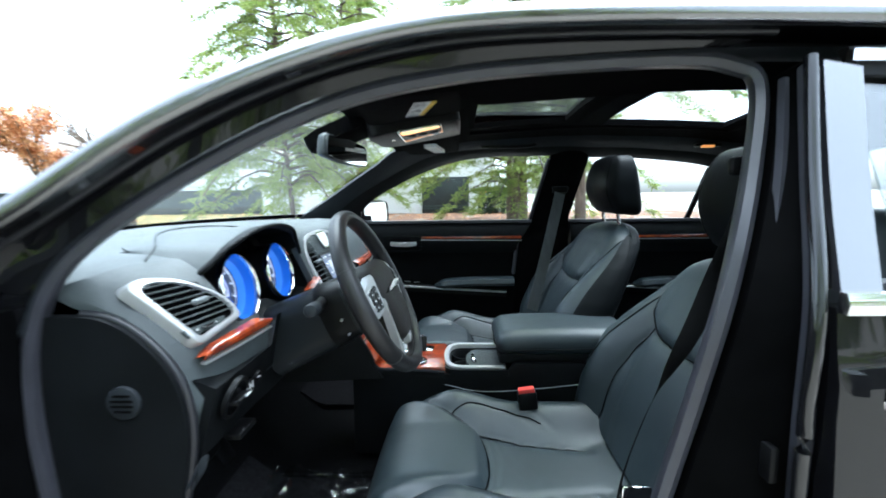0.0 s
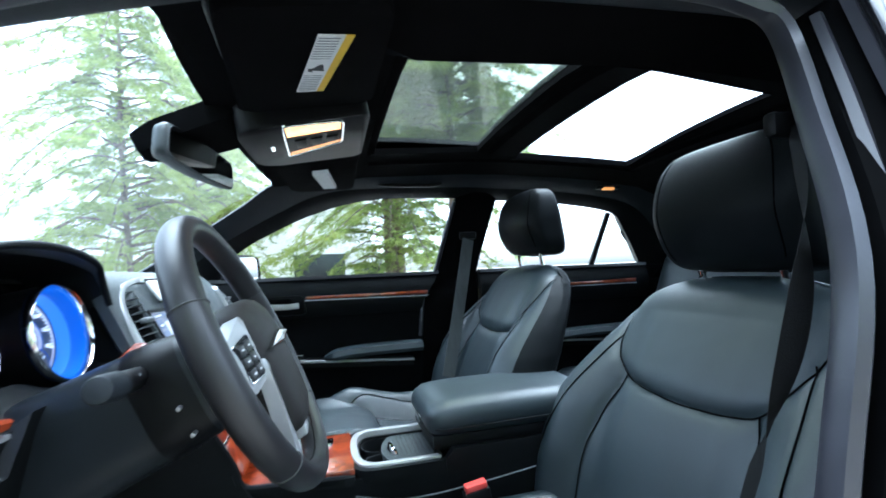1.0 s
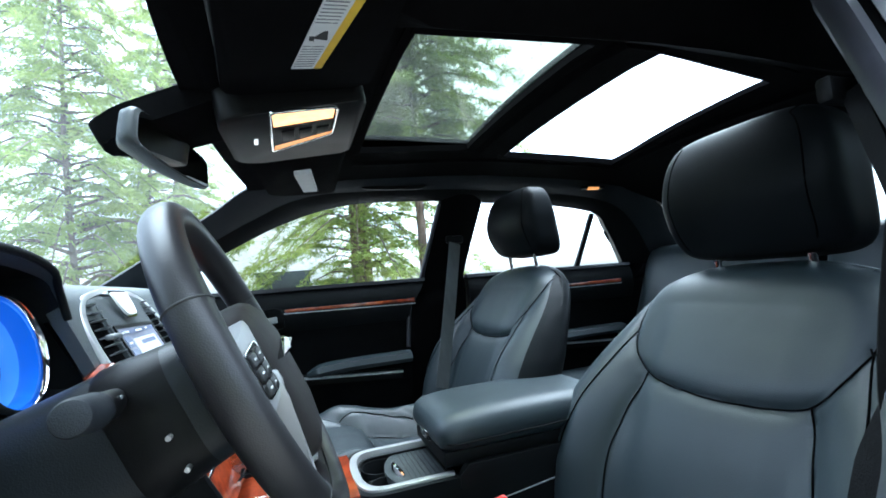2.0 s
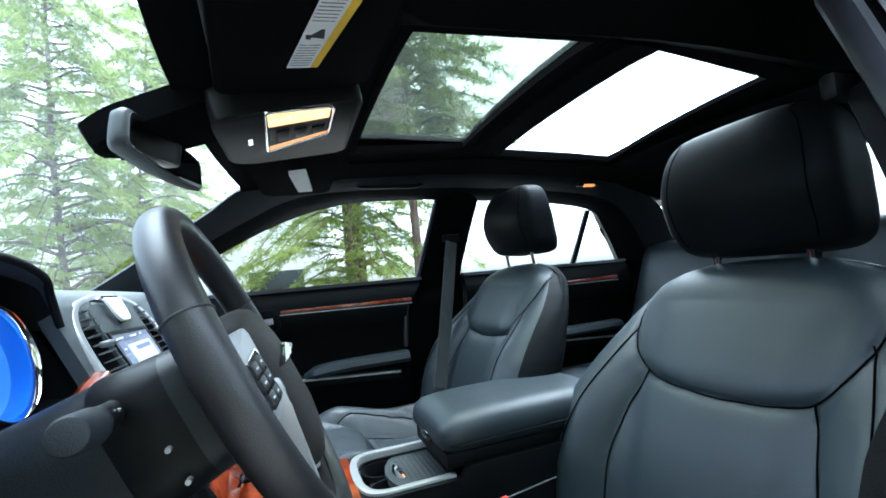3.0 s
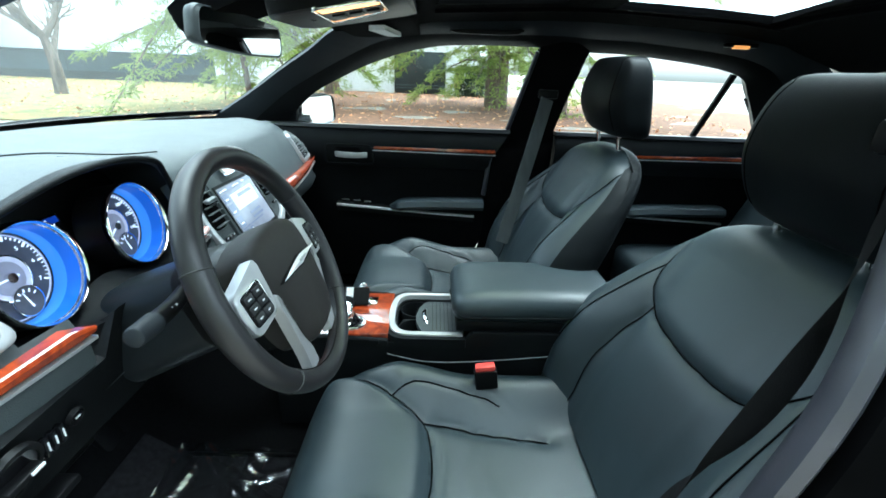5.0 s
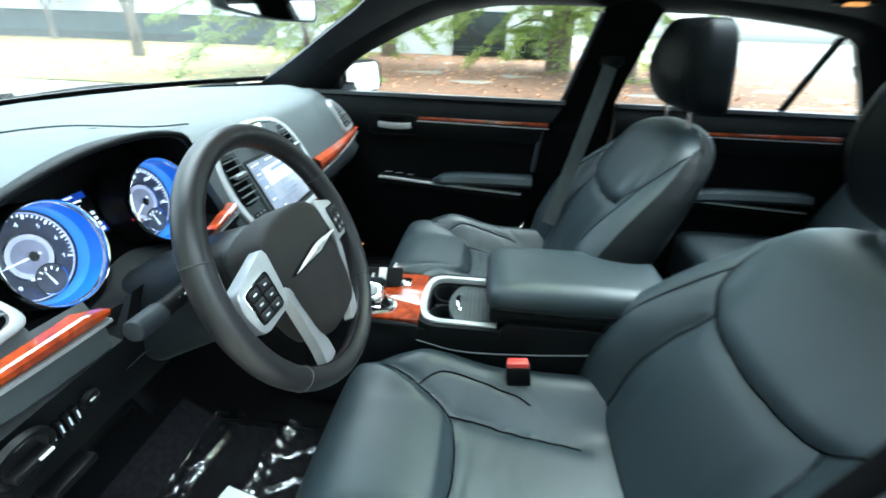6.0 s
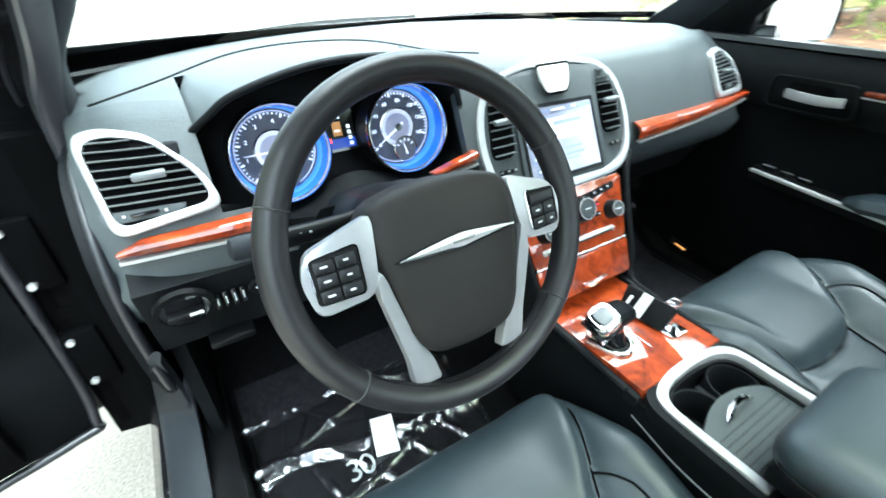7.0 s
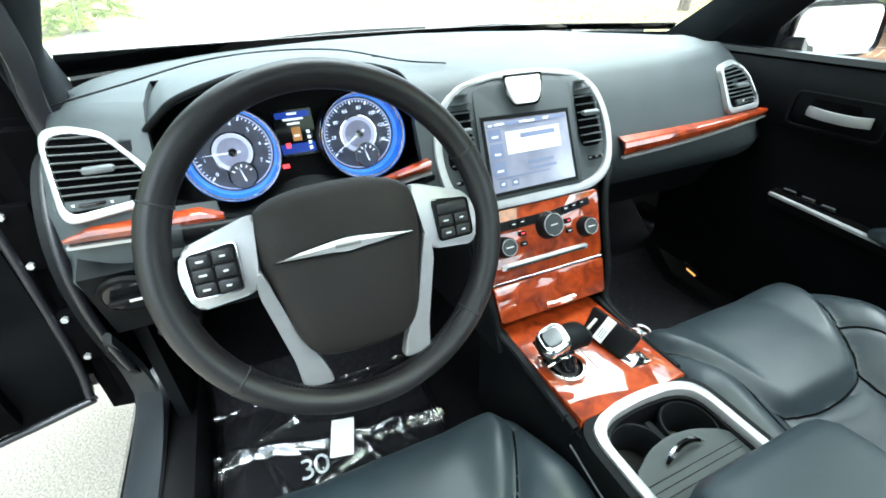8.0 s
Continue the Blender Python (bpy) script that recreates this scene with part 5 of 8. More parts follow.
def vent(name, outline, frame_w, at, slats, label, tab, frame_mat=SATIN, wheel_z=None):
    """An air vent: silver frame, flat dark plate for its shaded depth, level slats and a tab; outline in (y, z)."""
    v = thing(name, label, "air vent", group="air vents")
    cy, cz = sum(p[0] for p in outline) / len(outline), sum(p[1] for p in outline) / len(outline)
    oy, oz = max(abs(p[0] - cy) for p in outline), max(abs(p[1] - cz) for p in outline)
    o = rounded([Vector(p) for p in outline], 0.018, 5)
    i = [Vector((cy + (p[0] - cy) * (1 - frame_w / oy), cz + (p[1] - cz) * (1 - frame_w / oz))) for p in o]
    if frame_mat:
        part("frame", ring([at(*p) for p in o], [at(*p) for p in i], CN, -0.01, 0.011, bev=0.003), frame_mat, v, "satin silver vent frame")
    # Flat near-black plate: the shade inside the vent is put into its colour.
    part("vent_shade_plate", prism([at(*p) for p in i], CN, -0.006, 0.0045), HEADLINER, v)
    zlo, zhi = min(p[1] for p in i), max(p[1] for p in i)
    if wheel_z:
        zlo = wheel_z
    for k in range(slats):
        z = zlo + (zhi - zlo) * (k + 0.5) / slats
        ys = []
        for a, b in zip(i, i[1:] + i[:1]):
            if (a[1] - z) * (b[1] - z) < 0:
                ys.append(a[0] + (b[0] - a[0]) * (z - a[1]) / (b[1] - a[1]))
        if len(ys) >= 2:
            y0, y1 = min(ys) + 0.001, max(ys) - 0.001
            part("slat", sweep([at(y0, z, 0.0085), at((y0 + y1) / 2, z, 0.0095), at(y1, z, 0.0085)], [(-0.0048, 0.0006), (0.0045, -0.0034), (0.0056, -0.0026), (0.0054, -0.0010), (-0.0048, 0.0024)]), SLAT, v)
    part("tab", box(at(*tab, 0.015), (0.012, 0.036, 0.009), 0.003), SLAT, v, "grey vane tab")
    if wheel_z:
        yy = cy + (0.012 if cy > 0 else -0.012)
        part("wheel_panel", prism([at(*p) for p in rounded([Vector(q) for q in ((yy - 0.046, wheel_z - 0.003), (yy + 0.046, wheel_z - 0.003), (yy + 0.043, wheel_z - 0.0155), (yy - 0.040, wheel_z - 0.012))], 0.003, 3)], CN, 0.004, 0.0085, 0.001), DASH, v, "grey panel below the slats")
        part("thumb_wheel", box(at(yy, wheel_z - 0.008, 0.0095), (0.006, 0.030, 0.004), 0.0015), GLOSS_BLACK, v)
        for e in (-0.022, 0.022):
            part("wheel_mark", box(at(yy + e, wheel_z - 0.008, 0.0090), (0.001, 0.003, 0.003), 0), WHITE_PRINT, v)
    return v


vent("side_vent", [(0.679, 0.8405), (0.697, 0.939), (0.666, 0.948), (0.613, 0.937), (0.568, 0.898), (0.555, 0.858)], 0.012, ps, 8, "side air vent with satin silver frame", (0.625, 0.899), wheel_z=0.872)
vent("side_vent", [(-0.531, 0.838), (-0.523, 0.933), (-0.604, 0.936), (-0.641, 0.918), (-0.643, 0.882), (-0.655, 0.838)], 0.011, ps, 8, "side air vent with satin silver frame", (-0.584, 0.887), wheel_z=0.866)

for y0, y1, z0, z1 in ((0.684, 0.494, 0.821, 0.822), (0.268, 0.182, 0.832, 0.842), (-0.215, -0.672, 0.806, 0.821)):
    ys_, bm = lin(y0, y1, 14), bmesh.new()
    h = 0.033 if y0 < 0 else (0.018 if y0 > 0.5 else 0.017)
    top, bot, chrome_line = [], [], []
    for k, y in enumerate(ys_):
        z = z0 + (z1 - z0) * k / 13
        hh = h * (1 - 0.55 * k / 13) if y0 < 0 else h * ((0.90 + 0.42 * k / 13) * min(1, 0.5 + 0.25 * (13 - k)) * min(1, 0.45 + 0.3 * k) if y0 > 0.5 else 0.6 + 0.4 * k / 13)
        row = [ps(y, z, 0.002), ps(y, z, 0.013), ps(y, z + hh * 0.30, 0.0185), ps(y, z + hh * 0.55, 0.0185), ps(y, z + hh * 0.66, 0.0165), ps(y, z + hh, 0.004), ps(y, z + hh, 0.001)]
        top.append(row)
        bot.append([q - CN * 0.004 for q in row])
        chrome_line.append(ps(y, z - 0.004, 0.007))
    part("wood_strip", slab(top, bot, bm=bm), WOOD, dash, "glossy burl wood strip", angle=18)
    part("silver_line", sweep(chrome_line, [(-0.005, -0.0022), (0.005, -0.0022), (0.005, 0.002), (-0.005, 0.002)]), SATIN, dash)

stack = thing("centre_stack", "centre stack with silver arch, display and burl wood control panel", "control panel")
half = [(0.0, 0.975), (0.06, 0.972), (0.122, 0.961), (0.156, 0.937), (0.172, 0.902), (0.178, 0.86), (0.172, 0.815), (0.155, 0.788), (0.115, 0.772), (0.0, 0.772)]
arch = [Vector(p) for p in half] + [Vector((-y, z)) for y, z in half[-2:0:-1]]
arch = rounded(arch, 0.02, 3)
inner = [Vector((p[0] * 0.925, 0.868 + (p[1] - 0.868) * (0.925 if p[1] > 0.868 else 0.86))) for p in arch]
part("stack_body", prism([pc(*p) for p in arch], CN, -0.10, 0.0), DASH, stack, "grey stack face")
part("silver_arch", ring([pc(*p) for p in arch], [pc(*p) for p in inner], CN, -0.004, 0.007, bev=0.0025), SATIN, stack, "satin silver arch round the display")
part("display_bezel", prism(rounded([pc(y, z) for y, z in ((0.100, 0.785), (0.094, 0.955), (-0.094, 0.955), (-0.100, 0.785))], 0.012), CN, 0.0, 0.007, 0.003), DASH, stack)
part("bezel_edge", ring([pc(y, z) for y, z in ((0.091, 0.791), (0.089, 0.910), (-0.084, 0.907), (-0.086, 0.791))], [pc(y, z) for y, z in ((0.086, 0.796), (0.084, 0.904), (-0.079, 0.901), (-0.081, 0.797))], CN, 0.006, 0.0095), PLASTIC, stack)
screen = part("display", prism([pc(y, z) for y, z in ((0.086, 0.796), (0.084, 0.904), (-0.079, 0.901), (-0.081, 0.797))], CN, 0.0, 0.0085), SCREEN, stack, "lit touch display")
for y0, y1, z0, z1 in ((0.081, -0.076, 0.893, 0.899), (0.020, -0.050, 0.872, 0.879), (0.010, -0.045, 0.822, 0.826), (0.012, -0.040, 0.832, 0.836), (0.080, 0.056, 0.872, 0.890), (0.080, 0.056, 0.846, 0.868), (0.080, 0.056, 0.820, 0.842), (0.074, 0.060, 0.802, 0.813), (0.050, 0.036, 0.802, 0.813), (0.078, -0.030, 0.8155, 0.8175)):
    part("menu_bar", prism([pc(y, z) for y, z in ((y0, z0), (y0, z1), (y1, z1), (y1, z0))], CN, 0.0085, 0.0095), SCREEN_BAR, screen, "blue menu bar")
for y0, y1, z0 in ((0.078, 0.070, 0.8945), (0.066, 0.048, 0.8950), (0.018, -0.012, 0.8945), (-0.030, -0.040, 0.8950), (0.074, 0.062, 0.877), (0.074, 0.062, 0.851), (0.074, 0.062, 0.826), (0.070, 0.064, 0.806), (0.046, 0.040, 0.806)):
    part("menu_text", prism([pc(y, z) for y, z in ((y0, z0), (y0, z0 + 0.003), (y1, z0 + 0.003), (y1, z0))], CN, 0.0092, 0.0100), WHITE_PRINT, screen)
part("menu_panel", prism([pc(y, z) for y, z in ((0.048, 0.850), (0.048, 0.884), (-0.060, 0.884), (-0.060, 0.850))], CN, 0.0085, 0.0092), SCREEN_PALE, screen)
clk = part("clock", prism(rounded([pc(y, z) for y, z in ((0.026, 0.918), (0.037, 0.940), (0.039, 0.966), (-0.037, 0.966), (-0.035, 0.940), (-0.024, 0.918))], [0.010, 0.012, 0.004, 0.004, 0.012, 0.010], 4), CN, 0.004, 0.014, 0.0), CHROME, stack, "chrome clock under a white protective film")
part("film_patch", prism(rounded([pc(y, z) for y, z in ((0.023, 0.922), (0.033, 0.942), (0.034, 0.962), (-0.032, 0.962), (-0.031, 0.942), (-0.021, 0.922))], [0.008, 0.010, 0.004, 0.004, 0.010, 0.008], 4), CN, 0.013, 0.0165), PAPER, clk)
for s in (1, -1):
    vent("centre_vent", [(s * 0.158, 0.838), (s * 0.147, 0.928), (s * 0.124, 0.953), (s * 0.100, 0.956), (s * 0.106, 0.838)], 0.003, pc, 9, "centre air vent beside the display", (s * 0.128, 0.893), None)
    vs_ = part("vent_switch", box(pc(s * 0.133, 0.822, 0.006), (0.006, 0.030, 0.008), 0.002), PLASTIC, stack)
    for e in (-0.014, 0.0, 0.014):
        part("switch_mark", box(pc(s * 0.133 + e, 0.822, 0.0094), (0.001, 0.006, 0.003), 0.0), SATIN, vs_)
    part("stack_cheek", prism([pc(s * 0.128, 0.772), pc(s * 0.150, 0.790), pc(s * 0.150, 0.790, -0.16), (0.60, s * 0.150, 0.55), (0.33, s * 0.118, 0.55), pc(s * 0.116, 0.60)], (0, s, 0), 0.0, 0.010, 0.0), DASH_DARK, stack)
    part("side_trim", sweep(catmull([pc(s * 0.168, 0.800, 0.004), pc(s * 0.146, 0.765, 0.006), pc(s * 0.134, 0.70, 0.006), pc(s * 0.126, 0.63, 0.006), (0.350, s * 0.118, 0.578), (0.30, s * 0.112, 0.568), (0.17, s * 0.112, 0.562)], 30), [(-0.005, -0.008), (0.005, -0.008), (0.006, 0.002), (0.003, 0.006), (-0.003, 0.006), (-0.006, 0.002)]), DASH_DARK, stack)
panel = part("control_panel", prism(rounded([pc(y, z) for y, z in ((0.128, 0.770), (-0.128, 0.770), (-0.118, 0.662), (0.118, 0.662))], 0.008), CN, -0.03, 0.004, 0.002), WOOD, stack, "burl wood control panel")
part("strip_recess", prism([pc(y, z) for y, z in ((0.105, 0.752), (-0.020, 0.752), (-0.105, 0.760), (-0.105, 0.748), (-0.02, 0.738), (0.105, 0.738))], CN, 0.003, 0.0055), PLASTIC, panel, "dark button strip")
for y, z, r in ((0.083, 0.714, 0.019), (-0.010, 0.731, 0.026), (-0.088, 0.714, 0.019)):
    k = part("knob", cyl(pc(y, z, 0.0), pc(y, z, 0.024), r, r * 0.88, 30, bev=0.003), PLASTIC, panel, "black ribbed knob with chrome face")
    part("knob_ring", disc(pc(y, z), r * 0.72, r * 0.77, 0.0235, 0.0258, n=CN, up=CU), SATIN, k, "chrome ring on the knob")
    part("knob_face", disc(pc(y, z), 0, r * 0.66, 0.0235, 0.0250, n=CN, up=CU), DASH, k)
    part("knob_mark", prism([pc(y + a, z + b) for a, b in ((0.007, -0.0008), (0.007, 0.0008), (-0.007, 0.0008), (-0.007, -0.0008))], CN, 0.0248, 0.0257), WHITE_PRINT, k)
for k, (y, z) in enumerate(((0.060, 0.745), (0.042, 0.746), (-0.050, 0.750), (-0.068, 0.752), (-0.086, 0.754), (0.045, 0.728), (0.045, 0.712), (-0.052, 0.730), (-0.052, 0.714))):
    b = part("button", box(pc(y, z, 0.006), (0.005, 0.014, 0.009), 0.0015, Matrix.Rotation(radians(28.4), 3, "Y")), PLASTIC, panel)
    part("button_mark", box(pc(y, z, 0.0092), (0.0008, 0.006, 0.0016), 0, Matrix.Rotation(radians(28.4), 3, "Y")), RED_GLOW if k in (5, 7) else WHITE_PRINT, b)
part("disc_slot", sweep([pc(0.095, 0.683, 0.006), pc(-0.085, 0.683, 0.006)], [(-0.004, -0.0035), (0.004, -0.0035), (0.004, 0.0035), (-0.004, 0.0035)]), BRIGHT, panel, "bright-edged disc slot")
part("slot_gap", sweep([pc(0.088, 0.681, 0.0105), pc(-0.078, 0.681, 0.0105)], [(-0.0006, -0.0022), (0.0006, -0.0022), (0.0006, 0.0012), (-0.0006, 0.0012)]), INK_BLACK, panel)
bin_lid = part("bin_lid", prism(rounded([pc(y, z) for y, z in ((0.118, 0.657), (-0.118, 0.657), (-0.112, 0.600), (0.112, 0.600))], 0.006), CN, -0.03, 0.006, 0.002), WOOD, stack, "burl wood bin lid")
part("lid_line", sweep([pc(0.117, 0.660, 0.004), pc(-0.117, 0.660, 0.004)], 0.0022), CHROME, bin_lid)
part("lid_tab", sweep([pc(0.020, 0.608, 0.009), pc(0.0, 0.607, 0.012), pc(-0.042, 0.608, 0.009)], [(-0.003, -0.004), (0.003, -0.004), (0.003, 0.004), (-0.003, 0.004)]), CHROME, bin_lid, "chrome lid tab")
# lower driver's dash: light switch, dimmers, knee panel
low = thing("lower_dash", "lower driver's dash with light switch and dimmer wheels", "control panel")
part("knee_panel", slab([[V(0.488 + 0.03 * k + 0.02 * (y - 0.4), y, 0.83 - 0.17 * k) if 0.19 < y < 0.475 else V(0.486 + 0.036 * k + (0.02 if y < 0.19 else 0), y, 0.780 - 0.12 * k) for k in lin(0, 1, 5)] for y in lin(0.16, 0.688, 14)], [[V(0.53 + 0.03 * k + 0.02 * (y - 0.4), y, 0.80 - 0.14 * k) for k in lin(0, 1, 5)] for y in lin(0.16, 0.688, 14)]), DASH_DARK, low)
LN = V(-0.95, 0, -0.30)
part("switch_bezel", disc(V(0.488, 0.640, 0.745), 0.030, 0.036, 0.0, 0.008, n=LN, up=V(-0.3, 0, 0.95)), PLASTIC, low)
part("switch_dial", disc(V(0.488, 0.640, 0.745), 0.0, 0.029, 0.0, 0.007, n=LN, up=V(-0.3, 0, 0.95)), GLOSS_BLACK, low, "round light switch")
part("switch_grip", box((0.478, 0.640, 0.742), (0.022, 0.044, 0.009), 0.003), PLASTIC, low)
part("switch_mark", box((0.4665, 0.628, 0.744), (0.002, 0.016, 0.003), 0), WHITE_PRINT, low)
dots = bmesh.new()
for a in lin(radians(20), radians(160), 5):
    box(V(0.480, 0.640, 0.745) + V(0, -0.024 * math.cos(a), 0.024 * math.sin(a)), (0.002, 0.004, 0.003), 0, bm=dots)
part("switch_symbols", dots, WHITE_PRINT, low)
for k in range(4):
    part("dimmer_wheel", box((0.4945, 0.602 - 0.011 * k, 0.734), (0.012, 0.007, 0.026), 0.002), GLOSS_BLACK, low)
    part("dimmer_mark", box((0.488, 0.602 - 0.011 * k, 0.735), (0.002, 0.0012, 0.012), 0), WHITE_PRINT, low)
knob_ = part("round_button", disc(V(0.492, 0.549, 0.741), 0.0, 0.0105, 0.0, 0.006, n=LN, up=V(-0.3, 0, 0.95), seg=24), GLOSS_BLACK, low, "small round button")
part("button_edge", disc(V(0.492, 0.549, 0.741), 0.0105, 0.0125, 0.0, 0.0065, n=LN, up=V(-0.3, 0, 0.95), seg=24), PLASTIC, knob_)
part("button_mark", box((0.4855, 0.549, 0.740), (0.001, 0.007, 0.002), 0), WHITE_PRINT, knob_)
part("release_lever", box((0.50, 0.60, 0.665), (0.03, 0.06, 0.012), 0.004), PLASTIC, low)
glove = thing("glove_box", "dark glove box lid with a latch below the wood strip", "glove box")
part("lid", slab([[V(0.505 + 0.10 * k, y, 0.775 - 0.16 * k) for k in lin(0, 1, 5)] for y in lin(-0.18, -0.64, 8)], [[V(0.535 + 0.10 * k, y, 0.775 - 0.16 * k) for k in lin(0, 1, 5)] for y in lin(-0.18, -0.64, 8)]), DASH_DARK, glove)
part("latch", box((0.508, -0.255, 0.757), (0.012, 0.07, 0.022), 0.004), PLASTIC, glove, "black latch")
part("latch_edge", box((0.502, -0.265, 0.748), (0.004, 0.05, 0.003), 0.001), SATIN, glove)

# ---------------------------------------------------------------- steering wheel
WC, WU, WL, WN = V(0.286, 0.369, 0.867), V(0.423, 0, 0.906), V(0, 1, 0), V(-0.906, 0, 0.423)
wp = lambda a, b, c=0.0: WC + WL * a + WU * b + WN * c
wheel = thing("steering_wheel", "black leather steering wheel with silver spokes and buttons", "steering wheel")
rim_line = [wp(0.1770 * math.cos(a), 0.1770 * math.sin(a)) for a in lin(0, 2 * math.pi, 97)[:-1]]
rim_prof = [(0.0160 * math.cos(a) * (1 if math.cos(a) > 0 else 0.95), 0.0185 * math.sin(a)) for a in lin(0, 2 * math.pi, 21)[:-1]]
part("rim", sweep(rim_line, rim_prof, closed=True, up=tuple(WN)), RIM_LEATHER, wheel, "black leather rim", angle=80)
for a in (radians(24), radians(156), radians(222), radians(318)):
    c, r = wp(0.1765 * math.cos(a), 0.1765 * math.sin(a)), WL * math.cos(a) + WU * math.sin(a)
    part("rim_seam", sweep([c + r * (0.0158 * math.cos(t)) + WN * (0.0184 * math.sin(t)) for t in lin(0, 2 * math.pi, 21)[:-1]], 0.0012, closed=True, up=tuple(WL)), INK_BLACK, wheel)
st = bmesh.new()
for k in range(64):
    a = radians(222 + 96 * k / 63)
    c = wp(0.162 * math.cos(a), 0.162 * math.sin(a), 0.006)
    box(c, (0.002, 0.003, 0.002), 0, bm=st)
part("rim_stitching", st, PLASTIC, wheel)
hub = [(0.0, 0.066), (0.045, 0.063), (0.080, 0.052), (0.089, 0.030), (0.084, -0.020), (0.068, -0.090), (0.052, -0.116), (0.0, -0.122)]
hub = rounded([Vector(p) for p in hub] + [Vector((-a, b)) for a, b in hub[-2:0:-1]], 0.016, 3)
bm = bmesh.new()
rings_ = []
for f, c in ((1.0, -0.035), (1.0, 0.004), (0.985, 0.014), (0.93, 0.021), (0.80, 0.027), (0.5, 0.032), (0.2, 0.0335)):
    rings_.append([bm.verts.new(wp(p[0] * f, -0.02 + (p[1] + 0.02) * f, c)) for p in hub])
for r, q in zip(rings_, rings_[1:]):
    for i in range(len(hub)):
        bm.faces.new((r[i - 1], r[i], q[i], q[i - 1]))
bm.faces.new(rings_[-1])
bm.faces.new(rings_[0][::-1])
part("airbag_cover", bm, AIRBAG, wheel, "dark grained airbag cover", angle=60)
wing = [(0.068, -0.006), (0.045, 0.001), (0.015, 0.006), (0.0, 0.008), (-0.015, 0.006), (-0.045, 0.001), (-0.068, -0.004), (-0.045, -0.007), (-0.016, -0.009), (0.0, -0.0115), (0.016, -0.009), (0.045, -0.0075)]
wing = [(a * 1.08, b * 1.05) for a, b in wing]
part("emblem_edge", prism([wp(a * 1.0, b * 0.86, 0.0355 - 0.75 * a * a) for a, b in wing], WN, -0.004, 0.0030, 0.0005), GLOSS_BLACK, wheel, "black outline of the emblem")
bm = bmesh.new()
ridge = [bm.verts.new(wp(a * 0.90, 0.0006 - 0.0035 * abs(a) / 0.068, 0.0425 - 0.75 * a * a)) for a, b in wing]
edge_ = [bm.verts.new(wp(a * 0.96, b * 0.70, 0.0382 - 0.75 * a * a)) for a, b in wing]
for i in range(len(wing)):
    bm.faces.new((edge_[i - 1], edge_[i], ridge[i], ridge[i - 1]))
bm.faces.new(edge_[::-1])
bmesh.ops.remove_doubles(bm, verts=bm.verts[:], dist=0.0002)
part("emblem", bm, BRIGHT, wheel, "chrome wing emblem", angle=20)
part("emblem_bar", box(wp(0, -0.001, 0.041), (0.003, 0.026, 0.006), 0.001, Matrix.Rotation(radians(-25), 3, "Y")), SATIN, wheel)
rise = lambda a: 0.0105 + 0.13 * (0.12 - abs(a))
for s in (1, -1):
    bez = rounded([Vector(p) for p in ((s * 0.080, 0.048), (s * 0.105, 0.040), (s * 0.150, 0.026), (s * 0.158, 0.0), (s * 0.150, -0.036), (s * 0.092, -0.030), (s * 0.086, 0.0))], 0.010, 4)
    sn = (WN + WL * (0.13 * s)).normalized()
    sp = part("spoke", prism([wp(p[0], p[1], rise(p[0])) for p in bez], sn, -0.014, 0.005, 0.003), SATIN, wheel, "satin silver spoke")
    pad = rounded([Vector(p) for p in ((s * 0.101, 0.024), (s * 0.147, 0.019), (s * 0.147, -0.023), (s * 0.103, -0.023))], 0.006, 3)
    part("button_pad", prism([wp(p[0], p[1], rise(p[0])) for p in pad], sn, 0.004, 0.0075, 0.001), PLASTIC, sp)
    pcn = sum(pad, Vector((0, 0))) / len(pad)
    out_ = [pcn + (p - pcn) * 1.05 for p in pad]
    part("pad_edge", ring([wp(*p, rise(p[0])) for p in out_], [wp(*p, rise(p[0])) for p in pad], sn, 0.004, 0.0085), CHROME, sp, "thin bright edge round the buttons")
    cells = [(0.1140, 0.0130), (0.1345, 0.0115), (0.1140, -0.0015), (0.1345, -0.0020), (0.1145, -0.0160), (0.1345, -0.0160)] if s > 0 else [(0.1245, 0.0120), (0.1140, -0.0020), (0.1345, -0.0020), (0.1145, -0.0160), (0.1345, -0.0160)]
    for k, (a, b) in enumerate(cells):
        wide = 0.0195 if (s < 0 and k == 0) else 0.0093
        key = part("button", prism(rounded([wp(s * (a + u * wide), b + v * 0.0062, rise(a + u * wide)) for u, v in ((-1, -1), (1, -1), (1, 1), (-1, 1))], 0.0025, 3), sn, 0.0070, 0.0105, 0.0014), KEY_PLASTIC, sp)
        key["label"] = "black steering wheel button"
        if not (s < 0 and k == 0):
            half_ = 0.0034 if k % 2 else 0.0024
            part("button_mark", prism([wp(s * (a + u * half_), b + v * 0.0009, rise(a + u * half_)) for u, v in ((-1, -1), (1, -1), (1, 1), (-1, 1))], sn, 0.0104, 0.0109), WHITE_PRINT, sp)
    leg = [(s * 0.088, -0.006), (s * 0.094, -0.030), (s * 0.076, -0.115), (s * 0.074, -0.150), (s * 0.040, -0.152), (s * 0.050, -0.118), (s * 0.066, -0.090), (s * 0.083, -0.020)]
    part("lower_spoke", prism([wp(p[0], p[1], 0.020 - 0.20 * max(0, -p[1] - 0.03)) for p in rounded([Vector(q) for q in leg], 0.008, 3)], WN, -0.012, 0.004, 0.003), SATIN, wheel, "satin silver lower spoke")
col = thing("steering_column", "black steering column shroud with stalk", "steering column")
